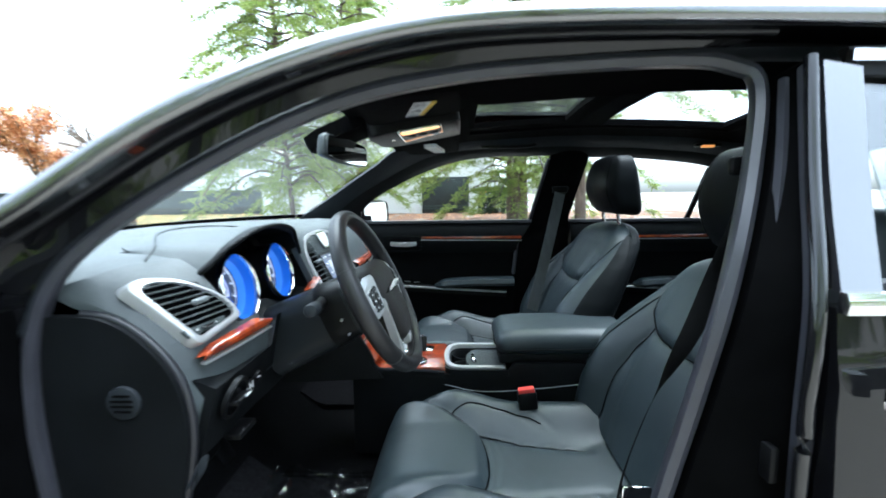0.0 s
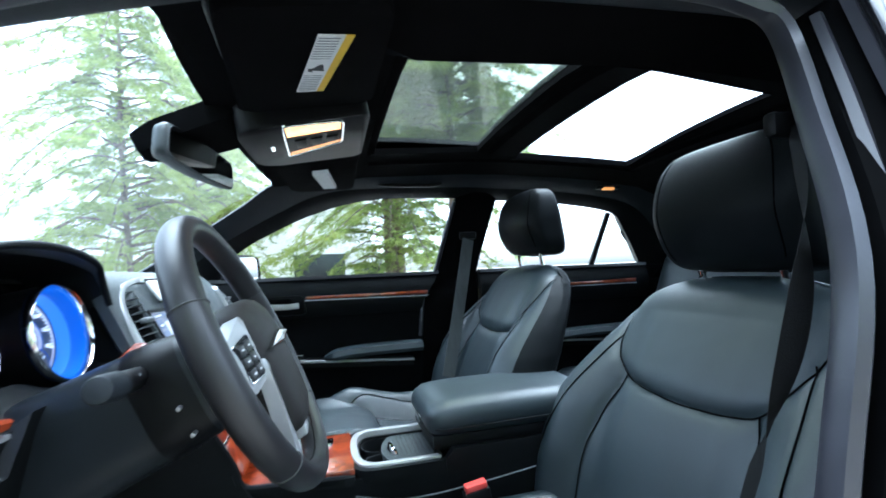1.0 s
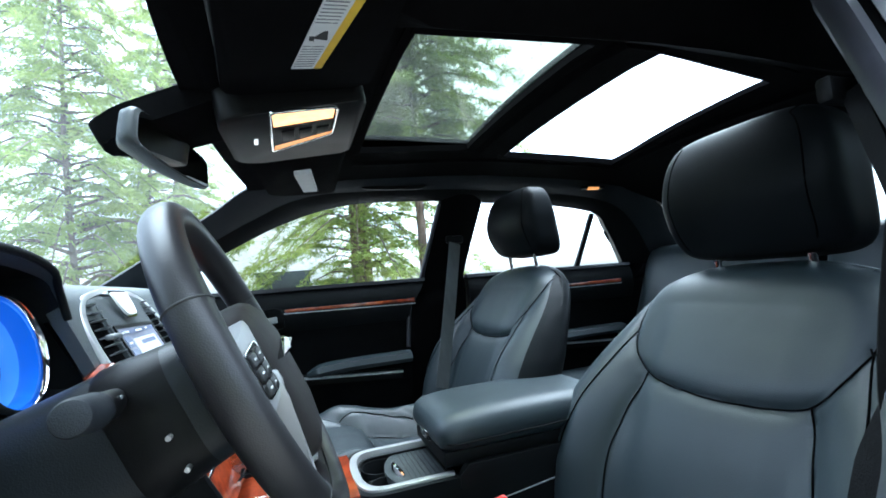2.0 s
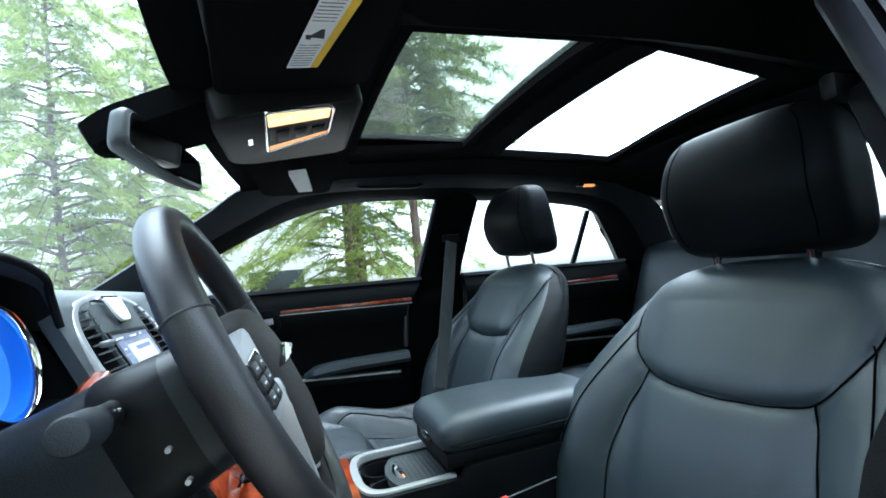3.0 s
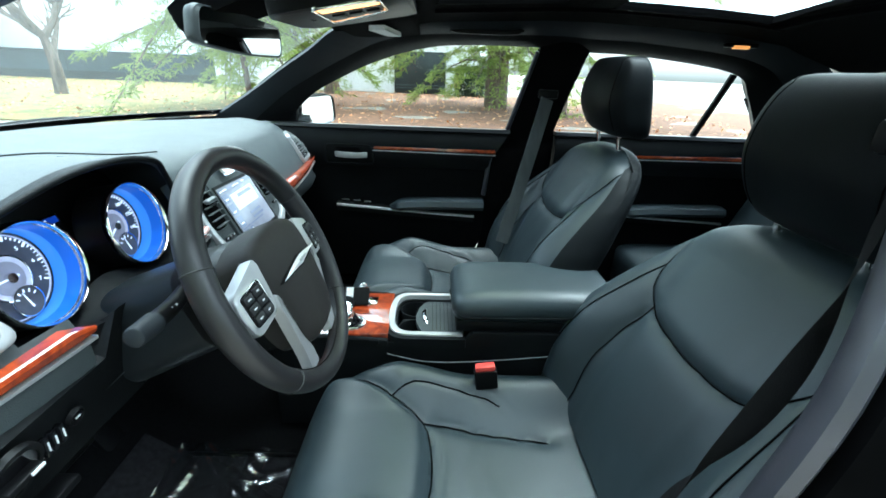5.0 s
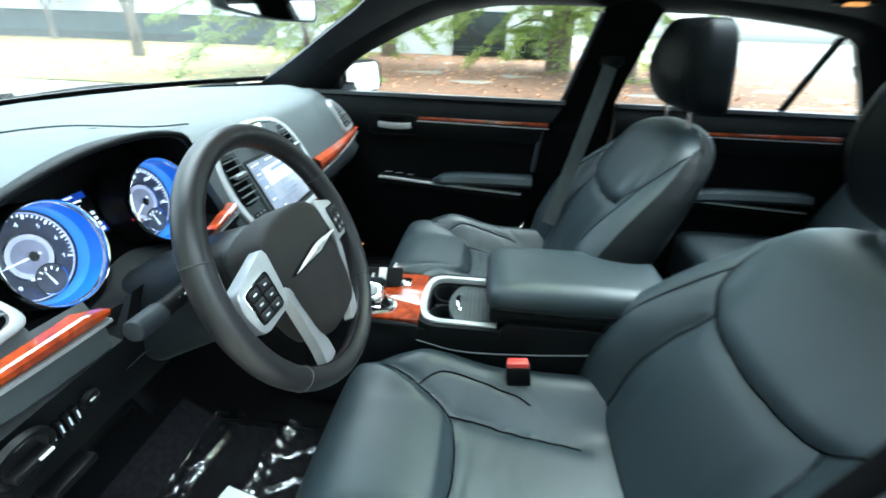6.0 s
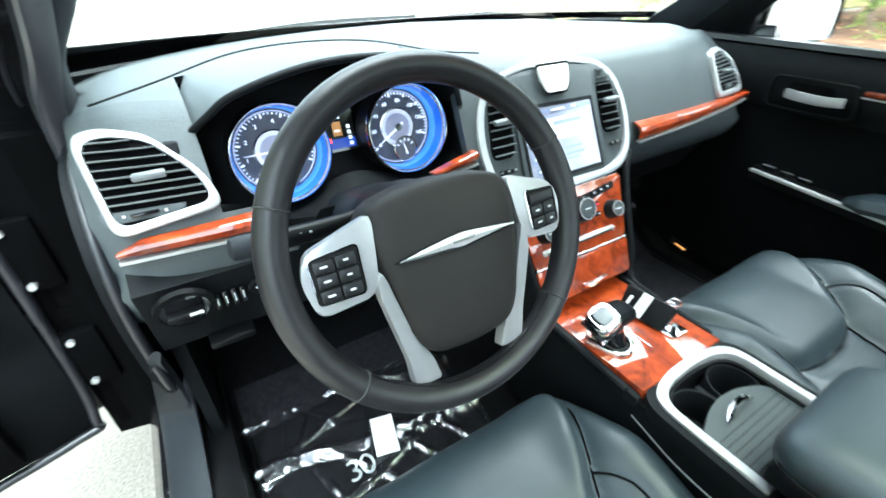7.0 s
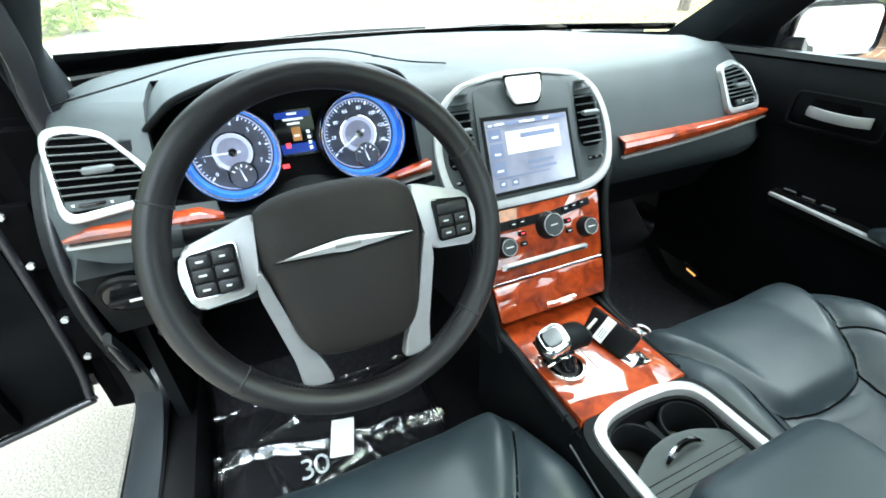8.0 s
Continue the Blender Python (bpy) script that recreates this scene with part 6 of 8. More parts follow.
cp = lambda c, f: [wp(p[0] * f, -0.022 + p[1] * f, c) for p in rounded([Vector(q) for q in ((0.056, 0.082), (-0.056, 0.082), (-0.062, -0.050), (0.062, -0.050))], 0.044, 7)]
bm = bmesh.new()
rr = [[bm.verts.new(p) for p in cp(c, f)] for c, f in ((-0.035, 0.92), (-0.045, 1.0), (-0.10, 1.05), (-0.20, 1.10), (-0.27, 1.15))]
for r, q in zip(rr, rr[1:]):
    for i in range(len(r)):
        bm.faces.new((r[i - 1], r[i], q[i], q[i - 1]))
bm.faces.new(rr[0])
bm.faces.new(rr[-1][::-1])
part("shroud", bm, COLUMN, col, "dark grey column shroud", angle=60)
part("shroud_collar", sweep([wp(p[0] * 0.84, -0.020 + p[1] * 0.84, -0.040) for p in rounded([Vector(q) for q in ((0.062, 0.048), (-0.062, 0.048), (-0.066, -0.046), (0.066, -0.046))], 0.03, 5)], 0.006, closed=True, up=tuple(WN)), PLASTIC, col)
for b in (0.004, -0.030):
    part("screw_cap", cyl(wp(0.056, b - 0.022, -0.085), wp(0.0690, b - 0.022, -0.085), 0.0026, seg=12), SATIN, col)
bm = bmesh.new()
rr = [[bm.verts.new(p) for p in cp(c, f)] for c, f in ((-0.030, 0.84), (-0.036, 0.98), (-0.120, 1.09), (-0.128, 1.05))]
for r, q in zip(rr, rr[1:]):
    for i in range(len(r)):
        bm.faces.new((r[i - 1], r[i], q[i], q[i - 1]))
bm.faces.new(rr[0])
bm.faces.new(rr[-1][::-1])
part("column_sleeve", bm, PLASTIC, col, "black sleeve behind the wheel", angle=60)
stalk = part("stalk", sweep(catmull([(0.40, 0.425, 0.852), (0.385, 0.48, 0.860), (0.378, 0.53, 0.866)], 10), [(0.010 * math.cos(a), 0.012 * math.sin(a)) for a in lin(0, 2 * math.pi, 15)[:-1]]), PLASTIC, col, "black indicator stalk")
part("stalk_knob", cyl((0.378, 0.530, 0.866), (0.374, 0.572, 0.872), 0.0135, 0.0125, 24, bev=0.005), TRIM, stalk, "grey stalk end knob")
sk = bmesh.new()
for k in range(4):
    box((0.3745, 0.488 + 0.011 * k, 0.8665 + 0.0015 * k), (0.0030, 0.0030, 0.0022), 0, bm=sk)
part("stalk_symbols", sk, INK, stalk)


# ---------------------------------------------------------------- centre console
con = thing("centre_console", "black centre console with burl wood deck, cup holders and padded armrest", "console")
side = lambda s: [(0.42, s * 0.118, 0.31), (0.42, s * 0.116, 0.565), (0.36, s * 0.112, 0.565), (0.15, s * 0.110, 0.555), (-0.03, s * 0.112, 0.562), (-0.05, s * 0.115, 0.590), (-0.42, s * 0.112, 0.590), (-0.46, s * 0.112, 0.50), (-0.46, s * 0.112, 0.31)]
for s in (1, -1):
    part("side_panel", prism(side(s), (0, s, 0), -0.016, 0.0, 0.003), DASH_DARK, con, "black side panel")
    part("side_seam", sweep(catmull([(0.15, s * 0.113, 0.525), (0.05, s * 0.114, 0.505), (-0.10, s * 0.114, 0.512), (-0.30, s * 0.114, 0.535)], 16), 0.0014), INK, con)
deck = [V(x, s * 0.101, 0.574 - 0.025 * max(0, x - 0.15)) for s in (1, -1) for x in ((0.150, 0.388) if s > 0 else (0.388, 0.150))]
dn = V(0.025, 0, 1).normalized()
wood_deck = part("wood_deck", prism(deck, dn, -0.02, 0.0, 0.003), WOOD, con, "glossy burl wood deck")
part("deck_line", sweep([(0.20, 0.012, 0.5732), (0.36, 0.012, 0.5692)], 0.0008), CHROME, wood_deck)
for s in (1, -1):
    part("deck_shoulder", sweep(catmull([(0.36, s * 0.108, 0.572), (0.28, s * 0.108, 0.567), (0.15, s * 0.108, 0.560)], 12), [(-0.007, -0.014), (0.007, -0.014), (0.005, 0.002), (0.001, 0.004), (-0.005, 0.003)]), DASH_DARK, con)
# shifter
gate = [(0.278, 0.092), (0.292, 0.062), (0.278, 0.032), (0.222, 0.030), (0.205, 0.050), (0.206, 0.074), (0.225, 0.086)]
gz = lambda x: 0.574 - 0.025 * (x - 0.15)
og_ = rounded([Vector(p) for p in gate], 0.012, 4)
gc = Vector((0.244, 0.060))
part("shift_gate", ring([V(p[0], p[1], gz(p[0])) for p in og_], [V(*(gc + (p - gc) * 0.70), gz(p[0])) for p in og_], dn, -0.002, 0.007, bev=0.002), CHROME, con, "chrome shifter surround")
part("gate_well", prism([V(*(gc + (p - gc) * 0.72), gz(p[0])) for p in og_], dn, 0.0, 0.002), INK_BLACK, con)
shifter = thing("gear_shifter", "gear shifter with leather grip and chrome cap", "gear lever")
part("stem", sweep([(0.238, 0.056, 0.570), (0.250, 0.056, 0.592), (0.258, 0.056, 0.606)], [(0.015 * math.cos(a), 0.019 * math.sin(a)) for a in lin(0, 2 * math.pi, 17)[:-1]], up=(1, 0, 0)), GLOSS_BLACK, shifter, "gloss black stem")
grip_line = catmull([(0.266, 0.094, 0.600), (0.264, 0.080, 0.609), (0.262, 0.055, 0.613), (0.264, 0.026, 0.611), (0.267, 0.002, 0.602)], 24)
part("grip", sweep(grip_line, [(math.copysign(abs(math.cos(a)) ** 0.8, math.cos(a)) * 0.024, math.copysign(abs(math.sin(a)) ** 0.8, math.sin(a)) * 0.016) for a in lin(0, 2 * math.pi, 21)[:-1]], scale=[min(1, 0.55 + 0.16 * k, 0.50 + 0.13 * (23 - k)) for k in range(24)]), LEATHER_DARK, shifter, "black leather grip", angle=70)
part("grip_band", sweep([p - V(0, 0, 0.010) for p in grip_line[1:13]], [(-0.0275, -0.003), (0.0275, -0.003), (0.0275, 0.003), (-0.0275, 0.003)]), CHROME, shifter, "chrome band under the grip")
sq = lambda c: math.copysign(abs(c) ** 0.62, c)
cap_at = lambda a, f, h: V(0.2625, 0.074, 0.6255 - 0.0035 * f) + V(0.0270 * sq(math.cos(a)), 0.0235 * sq(math.sin(a)) - 0.004 * sq(math.cos(a)), -0.30 * 0.0235 * sq(math.sin(a))) * f + V(0, 0.28, 0.96) * h
capbm = bmesh.new()
rings_ = [[capbm.verts.new(cap_at(a, f, h)) for a in lin(0, 2 * math.pi, 33)[:-1]] for f, h in ((1.0, -0.010), (1.06, -0.004), (1.02, 0.002), (0.90, 0.005), (0.80, 0.0045), (0.78, 0.002))]
for r, q in zip(rings_, rings_[1:]):
    for i in range(32):
        capbm.faces.new((r[i - 1], r[i], q[i], q[i - 1]))
capbm.faces.new(rings_[-1])
capbm.faces.new(rings_[0][::-1])
part("cap", capbm, CHROME, shifter, "chrome cap", angle=60)
part("release_button", prism([cap_at(a, 0.60, 0.002) for a in lin(0, 2 * math.pi, 25)[:-1]], (0, 0.28, 0.96), 0.0, 0.0032, 0.001), SLAT, shifter, "grey release button")
# key fob standing in its dock, with tag and key rings
fob = thing("key_card", "black key fob standing in a dock with a white printed tag", "key")
fa, fb = V(0.302, -0.014, 0.574), V(0.206, -0.028, 0.574)
fd = (fb - fa).normalized()
fu = V(0.06, -0.55, 0.83).normalized()
fnrm = fd.cross(fu).normalized()
if fnrm.y < 0:
    fnrm = -fnrm
fp = lambda a, b, c=0.0: fa + fd * a + fu * b + fnrm * c
part("fob_body", prism(rounded([fp(0.006, 0.004), fp(0.0, 0.052), fp(0.094, 0.050), fp(0.090, 0.002)], 0.006, 3), fnrm, -0.012, 0.0, 0.003), PLASTIC, fob, "gloss black fob")
part("tag", prism([fp(0.030, 0.006), fp(0.034, 0.051), fp(0.052, 0.050), fp(0.048, 0.005)], fnrm, 0.0, 0.0015), PAPER, fob, "white printed tag")
part("tag", prism([fp(0.012, 0.010), fp(0.016, 0.036), fp(0.021, 0.036), fp(0.017, 0.008)], fnrm, 0.0, 0.0012), PAPER, fob, "white printed tag")
for k in range(3):
    part("tag_print", prism([fp(0.036 + 0.004 * k, 0.012), fp(0.037 + 0.004 * k, 0.030), fp(0.038 + 0.004 * k, 0.030), fp(0.037 + 0.004 * k, 0.012)], fnrm, 0.0015, 0.002), INK_BLACK, fob)
part("dock_plate", prism(rounded([V(0.218, -0.030, gz(0.218)), V(0.192, -0.034, gz(0.192)), V(0.190, -0.072, gz(0.19)), V(0.216, -0.072, gz(0.216))], 0.004, 3), dn, -0.001, 0.004, 0.001), CHROME, fob, "chrome dock plate")
for y in (-0.076, -0.092):
    part("key_ring", sweep([V(0.236, y, 0.597) + V(0.0085 * math.cos(a), 0.006 * math.cos(a), 0.0085 * math.sin(a)) for a in lin(0, 2 * math.pi, 25)[:-1]], 0.0016, closed=True, up=(0.5, 0.8, 0.1)), CHROME, fob, "chrome key ring")
# cup holders
fo = rounded([Vector(p) for p in ((-0.028, 0.104), (0.128, 0.104), (0.150, 0.070), (0.156, 0.0), (0.150, -0.070), (0.128, -0.104), (-0.028, -0.104))], [0.004, 0.03, 0.03, 0.05, 0.03, 0.03, 0.004], 5)
fi = [Vector((min(0.140, 0.05 + (p[0] - 0.05) * 0.86) if p[0] > 0.06 else p[0], p[1] * 0.865)) for p in fo]
cz = 0.572
part("cup_frame", ring([V(*p, cz) for p in fo], [V(*p, cz) for p in fi], (0, 0, 1), -0.012, 0.004, bev=0.002), SATIN, con, "satin silver cup holder frame")
part("frame_border", ring([V(0.05 + (p[0] - 0.05) * 1.09, p[1] * 1.12, cz - 0.004) for p in fo], [V(*p, cz - 0.004) for p in fo], (0, 0, 1), -0.02, 0.003), DASH_DARK, con)
part("cup_well", ring([V(*p, cz - 0.010) for p in fi], [V(*(Vector((0.05, 0)) + (p - Vector((0.05, 0))) * 0.94), cz - 0.010) for p in fi], (0, 0, 1), -0.085, 0.0), PLASTIC, con)
part("well_floor", prism([V(*p, 0.485) for p in fi], (0, 0, 1), -0.01, 0.0), INK_BLACK, con)
for y in (0.047, -0.046):
    c = V(0.090, y, 0.553)
    part("cup_ring", ring([c + V(0.0405 * math.cos(a), 0.0405 * math.sin(a), 0) for a in lin(0, 2 * math.pi, 41)[:-1]], [c + V(0.0365 * math.cos(a), 0.0365 * math.sin(a), 0) for a in lin(0, 2 * math.pi, 41)[:-1]], (0, 0, 1), -0.055, 0.004, bev=0.0015), DASH_DARK, con, "round cup holder")
part("cup_web", box((0.095, 0.0, 0.540), (0.055, 0.012, 0.02), 0.004), DASH_DARK, con)
lid = rounded([V(-0.03, 0.088, 0.556), V(0.060, 0.088, 0.556), V(0.082, 0.04, 0.557), V(0.088, 0.0, 0.557), V(0.082, -0.04, 0.557), V(0.060, -0.088, 0.556), V(-0.03, -0.088, 0.556)], 0.015, 4)
tam = part("slide_lid", prism(lid, (0, 0, 1), -0.010, 0.003, 0.002), DASH, con, "grey sliding lid")
part("lid_pull", sweep(catmull([V(0.056, 0.036, 0.562), V(0.062, 0.020, 0.567), V(0.066, 0.0, 0.569), V(0.065, -0.020, 0.567), V(0.060, -0.036, 0.562)], 20), [(-0.007, -0.005), (0.007, -0.005), (0.004, 0.003), (0.0, 0.005), (-0.004, 0.003)], scale=[min(1, 0.45 + 0.16 * min(k, 19 - k)) for k in range(20)]), CHROME, tam, "chrome pull on the lid")
for k in range(7):
    part("lid_groove", box((0.044 - 0.010 * k, 0.0, 0.5592), (0.0012, 0.165 - 0.006 * (k % 3), 0.0008), 0), PLASTIC, tam)


def cushion_box(x0, x1, y0, y1, z0, z1, r, dome=0.0, nx=30, ny=20, front_drop=0.0):
    """A padded block: rounded shell with a domed top."""
    bm = bmesh.new()
    bmesh.ops.create_cube(bm, size=2)
    bmesh.ops.subdivide_edges(bm, edges=bm.edges[:], cuts=14, use_grid_fill=True)
    hx, hy, hz = (x1 - x0) / 2, (y1 - y0) / 2, (z1 - z0) / 2
    for v in bm.verts:
        p = Vector((v.co.x * hx, v.co.y * hy, v.co.z * hz))
        q = Vector((max(-hx + r, min(hx - r, p.x)), max(-hy + r, min(hy - r, p.y)), max(-hz + r, min(hz - r, p.z))))
        d = p - q
        if d.length > 1e-6:
            p = q + d.normalized() * min(r, d.length)
        k = (1 - (p.x / hx) ** 2) * (1 - (p.y / hy) ** 2)
        if p.z > 0:
            p.z += dome * k
        p.z -= front_drop * max(0, p.x / hx - 0.4) ** 2 * (1 if p.z > 0 else 0.2)
        v.co = p + Vector(((x0 + x1) / 2, (y0 + y1) / 2, (z0 + z1) / 2))
    return bm


arm = part("armrest_lid", cushion_box(-0.405, 0.000, -0.118, 0.112, 0.606, 0.680, 0.034, 0.007, front_drop=0.02), LEATHER, con, "black padded armrest lid", angle=70)
part("lid_seam", sweep(rounded([V(-0.012, 0.114, 0.628), V(-0.38, 0.114, 0.634), V(-0.38, -0.120, 0.634), V(-0.012, -0.120, 0.628)], 0.03, 4), 0.0016, closed=True), PLASTIC, arm)
part("lid_latch", box((-0.004, 0.0, 0.624), (0.012, 0.055, 0.018), 0.004), GLOSS_BLACK, con, "black armrest latch")
part("armrest_base", box((-0.21, -0.002, 0.598), (0.40, 0.205, 0.03), 0.006), DASH_DARK, con)

# ---------------------------------------------------------------- seats
def seam_dist(P, lines):
    """Distance of each point in P (n, 2) from the nearest of some polylines."""
    best = np.full(len(P), 9.0)
    for line in lines:
        for a, b in zip(line, line[1:]):
            a, b = np.array(a), np.array(b)
            t = np.clip(((P - a) @ (b - a)) / ((b - a) @ (b - a)), 0, 1)
            best = np.minimum(best, np.linalg.norm(P - a - t[:, None] * (b - a), axis=1))
    return best


def soft_line(pts, n=24):
    return [(p.x, p.y) for p in catmull([(a, b, 0) for a, b in pts], n)]


def both(line):
    return [line, [(-a, b) for a, b in line]]


def sstep(x, a, b):
    t = np.clip((x - a) / (b - a), 0, 1)
    return t * t * (3 - 2 * t)


def wrinkle(A, B, seed, amp):
    """Slow, uneven softness of worn leather over a grid."""
    out = np.zeros(A.shape)
    B = B + 0 * A
    for i in range(A.shape[0]):
        for j in range(A.shape[1]):
            p = (A[i, j] * 16 + seed, B[i, j] * 16, 2.0)
            out[i, j] = noise.noise(p) + 0.35 * noise.noise((p[0] * 2.7, p[1] * 2.7, 7.0))
    return amp * out


def seat(cy, dx, dz, label, cx, cz):
    """A front seat, its middle at y = cy; the back is slid by dx and raised by dz, the cushion by cx and cz."""
    s = thing("front_seat", label, "car seat", group="front seats")
    # backrest
    nw, nz = 110, 110
    z0, z1 = 0.44, 0.925
    v = np.sin(np.linspace(0, 1, nz) * np.pi / 2)[None, :]
    k = np.sin(np.linspace(-1, 1, nw) * np.pi / 2)[:, None]
    side_z = [0.44, 0.50, 0.56, 0.62, 0.68, 0.74, 0.79, 0.84, 0.875, 0.90, 0.915, 0.925]
    side_w = [0.285, 0.312, 0.326, 0.328, 0.316, 0.294, 0.272, 0.245, 0.220, 0.195, 0.172, 0.140]
    hw = np.interp(z0 + (z1 - z0) * v, side_z, side_w)
    W, Z = k * hw, z0 + (z1 - z0) * v + 0 * k
    P = np.stack([W.ravel(), Z.ravel()], 1)
    upper = soft_line([(-0.196, 0.895), (-0.203, 0.85), (-0.190, 0.795), (-0.148, 0.738), (-0.105, 0.722), (0, 0.714), (0.105, 0.722), (0.148, 0.738), (0.190, 0.795), (0.203, 0.85), (0.196, 0.895)], 60)
    seams = [upper] + both(soft_line([(-0.140, 0.733), (-0.160, 0.66), (-0.170, 0.58), (-0.160, 0.44)]))
    fine = both(soft_line([(-0.192, 0.812), (-0.214, 0.75), (-0.240, 0.66), (-0.254, 0.57), (-0.250, 0.47)]))
    g1, g2 = seam_dist(P, seams).reshape(nw, nz), seam_dist(P, fine).reshape(nw, nz)
    a = np.abs(W)
    bol = 0.088 * sstep(a, 0.105, 0.255) * (1 - sstep(v, 0.42, 0.90)) * (0.75 + 0.25 * sstep(v, 0, 0.3))
    inside = 1 - sstep(a, 0.10, 0.16)
    X = -0.0475 - 0.47 * Z - 0.012 + 0.024 * np.sin(np.pi * np.clip(v * 1.15, 0, 1)) * inside + bol
    X += 0.007 * sstep(Z, 0.715, 0.76) * (1 - sstep(a, 0.17, 0.21))
    X -= 0.0065 * np.exp(-(g1 / 0.0045) ** 2) + 0.0055 * np.exp(-(g1 / 0.016) ** 2) + 0.004 * np.exp(-(g2 / 0.003) ** 2)
    X = X + wrinkle(W, Z, cy * 9, 0.0007)
    back = -0.0475 - 0.47 * Z - 0.125 - 0.02 * (1 - k ** 2) + 0.012 * v ** 6
    mid = X * 0.42 + back * 0.58
    roll = np.sqrt(np.clip(1 - np.clip(np.abs(k) ** 9 + v ** 22, 0, 1), 0.0006, 1))
    X, back = mid + (X - mid) * roll, mid + (back - mid) * roll
    Zf = Z - 0.014 * np.abs(k) ** 3.0 * sstep(v, 0.62, 1.0)
    top = [[V(X[i, j] + dx, cy + W[i, j], Zf[i, j] + dz) for j in range(nz)] for i in range(nw)]
    bot = [[V(back[i, j] + dx, cy + W[i, j], Zf[i, j] + dz) for j in range(nz)] for i in range(nw)]
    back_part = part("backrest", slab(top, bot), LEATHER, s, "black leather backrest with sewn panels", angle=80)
    back_part.data.materials.append(LEATHER_DARK)
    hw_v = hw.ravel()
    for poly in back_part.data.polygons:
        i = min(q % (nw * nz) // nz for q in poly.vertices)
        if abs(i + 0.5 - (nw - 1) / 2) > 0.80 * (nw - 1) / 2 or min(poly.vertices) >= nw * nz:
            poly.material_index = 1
    for line in seams + fine:
        run = []
        for w, z in line:
            jf = math.asin(max(0, min(1, (z - z0) / (z1 - z0)))) / (math.pi / 2) * (nz - 1)
            j = min(int(jf), nz - 2)
            kk = w / (hw_v[j] + (hw_v[j + 1] - hw_v[j]) * (jf - j))
            if abs(kk) < 0.97:
                i_ = (math.asin(kk) / (math.pi / 2) + 1) / 2 * (nw - 1)
                i = min(int(i_), nw - 2)
                p = top[i][j].lerp(top[i + 1][j], i_ - i).lerp(top[i][j + 1].lerp(top[i + 1][j + 1], i_ - i), jf - j)
                run.append(p + V(0.0013, 0, 0.0004))
        if len(run) > 3:
            part("seam", sweep(run, 0.0013), SHADE_SEAM_BLACK, back_part)
    # cushion
    nu = 100
    u = np.linspace(0, 1, nu)[None, :]
    hw = 0.264 - 0.020 * sstep(u, 0.6, 1.0) - 0.085 * sstep(u, 0.86, 1.0) ** 2
    Xc, W = -0.31 + 0.640 * u + 0 * k, k * hw
    P = np.stack([W.ravel(), Xc.ravel()], 1)
    bib = [(0.050, 0.095), (0.085, 0.122), (0.135, 0.147), (0.190, 0.178), (0.240, 0.205), (0.30, 0.215)]
    side_ = [(w, x) for x, w in bib[1:-1]]
    front = soft_line([(-w, x) for w, x in side_[::-1]] + [(-0.085, 0.060), (0, 0.050), (0.085, 0.060)] + side_, 60)
    seams = [front] + both(soft_line([(-0.108, 0.072), (-0.112, 0.0), (-0.104, -0.06), (-0.085, -0.2)]))
    fine = both(soft_line([(-0.150, 0.140), (-0.176, 0.085), (-0.176, 0.01), (-0.166, -0.06), (-0.15, -0.10)]))
    g1, g2 = seam_dist(P, seams).reshape(nw, nu), seam_dist(P, fine).reshape(nw, nu)
    a = np.abs(W)
    bw = np.interp(Xc, [p[0] for p in bib], [p[1] for p in bib])
    inside = (1 - sstep(a, bw - 0.032, bw)) * sstep(Xc, 0.050, 0.082)
    Zc = 0.424 + 0.040 * sstep(Xc, -0.05, 0.16) + 0.064 * sstep(a, 0.095, 0.212) * (1 - 0.50 * sstep(Xc, 0.12, 0.26)) + 0.022 * inside
    Zc -= 0.007 * np.exp(-(g1 / 0.0045) ** 2) + 0.007 * np.exp(-(g1 / 0.018) ** 2) + 0.004 * np.exp(-(g2 / 0.0032) ** 2)
    rip = 0.0005 * np.sin(Xc * 150 + 40 * np.abs(W)) * np.exp(-((Xc + 0.02) / 0.06) ** 2) * (1 - sstep(a, 0.10, 0.15))
    Zc += rip + wrinkle(W, Xc, cy * 9 + 5, 0.0008)
    for w0, x0, ang, ln in ((0.165, -0.06, 0.5, 0.05), (0.172, -0.10, 0.7, 0.045), (-0.165, -0.05, -0.5, 0.05), (-0.17, -0.095, -0.7, 0.04), (0.05, 0.035, 1.45, 0.07), (-0.06, 0.03, 1.7, 0.06)):
        du, dv = (W - w0) * math.sin(ang) + (Xc - x0) * math.cos(ang), (W - w0) * math.cos(ang) - (Xc - x0) * math.sin(ang)
        Zc -= 0.0042 * np.exp(-(dv / 0.0055) ** 2 - (du / ln) ** 2)
    Zc -= 0.072 * np.abs(k) ** 13 + 0.085 * u ** 24 + 0.012 * sstep(u, 0.80, 1.0) + 0.014 * np.abs(k) ** 4 * sstep(u, 0.60, 1.0)
    dx, dz, bx, bz = cx, cz, dx, dz
    top = [[V(Xc[i, j] + dx, cy + W[i, j], Zc[i, j] + dz) for j in range(nu)] for i in range(nw)]
    bot = [[V(Xc[i, j] * 0.97 + dx, cy + W[i, j] * 0.96, 0.36 + dz + 0.02 * u[0, j] ** 4) for j in range(nu)] for i in range(nw)]
    cush = part("seat_cushion", slab(top, bot), LEATHER, s, "black leather seat cushion with sewn thigh panel", angle=80)
    hw_u = hw.ravel()
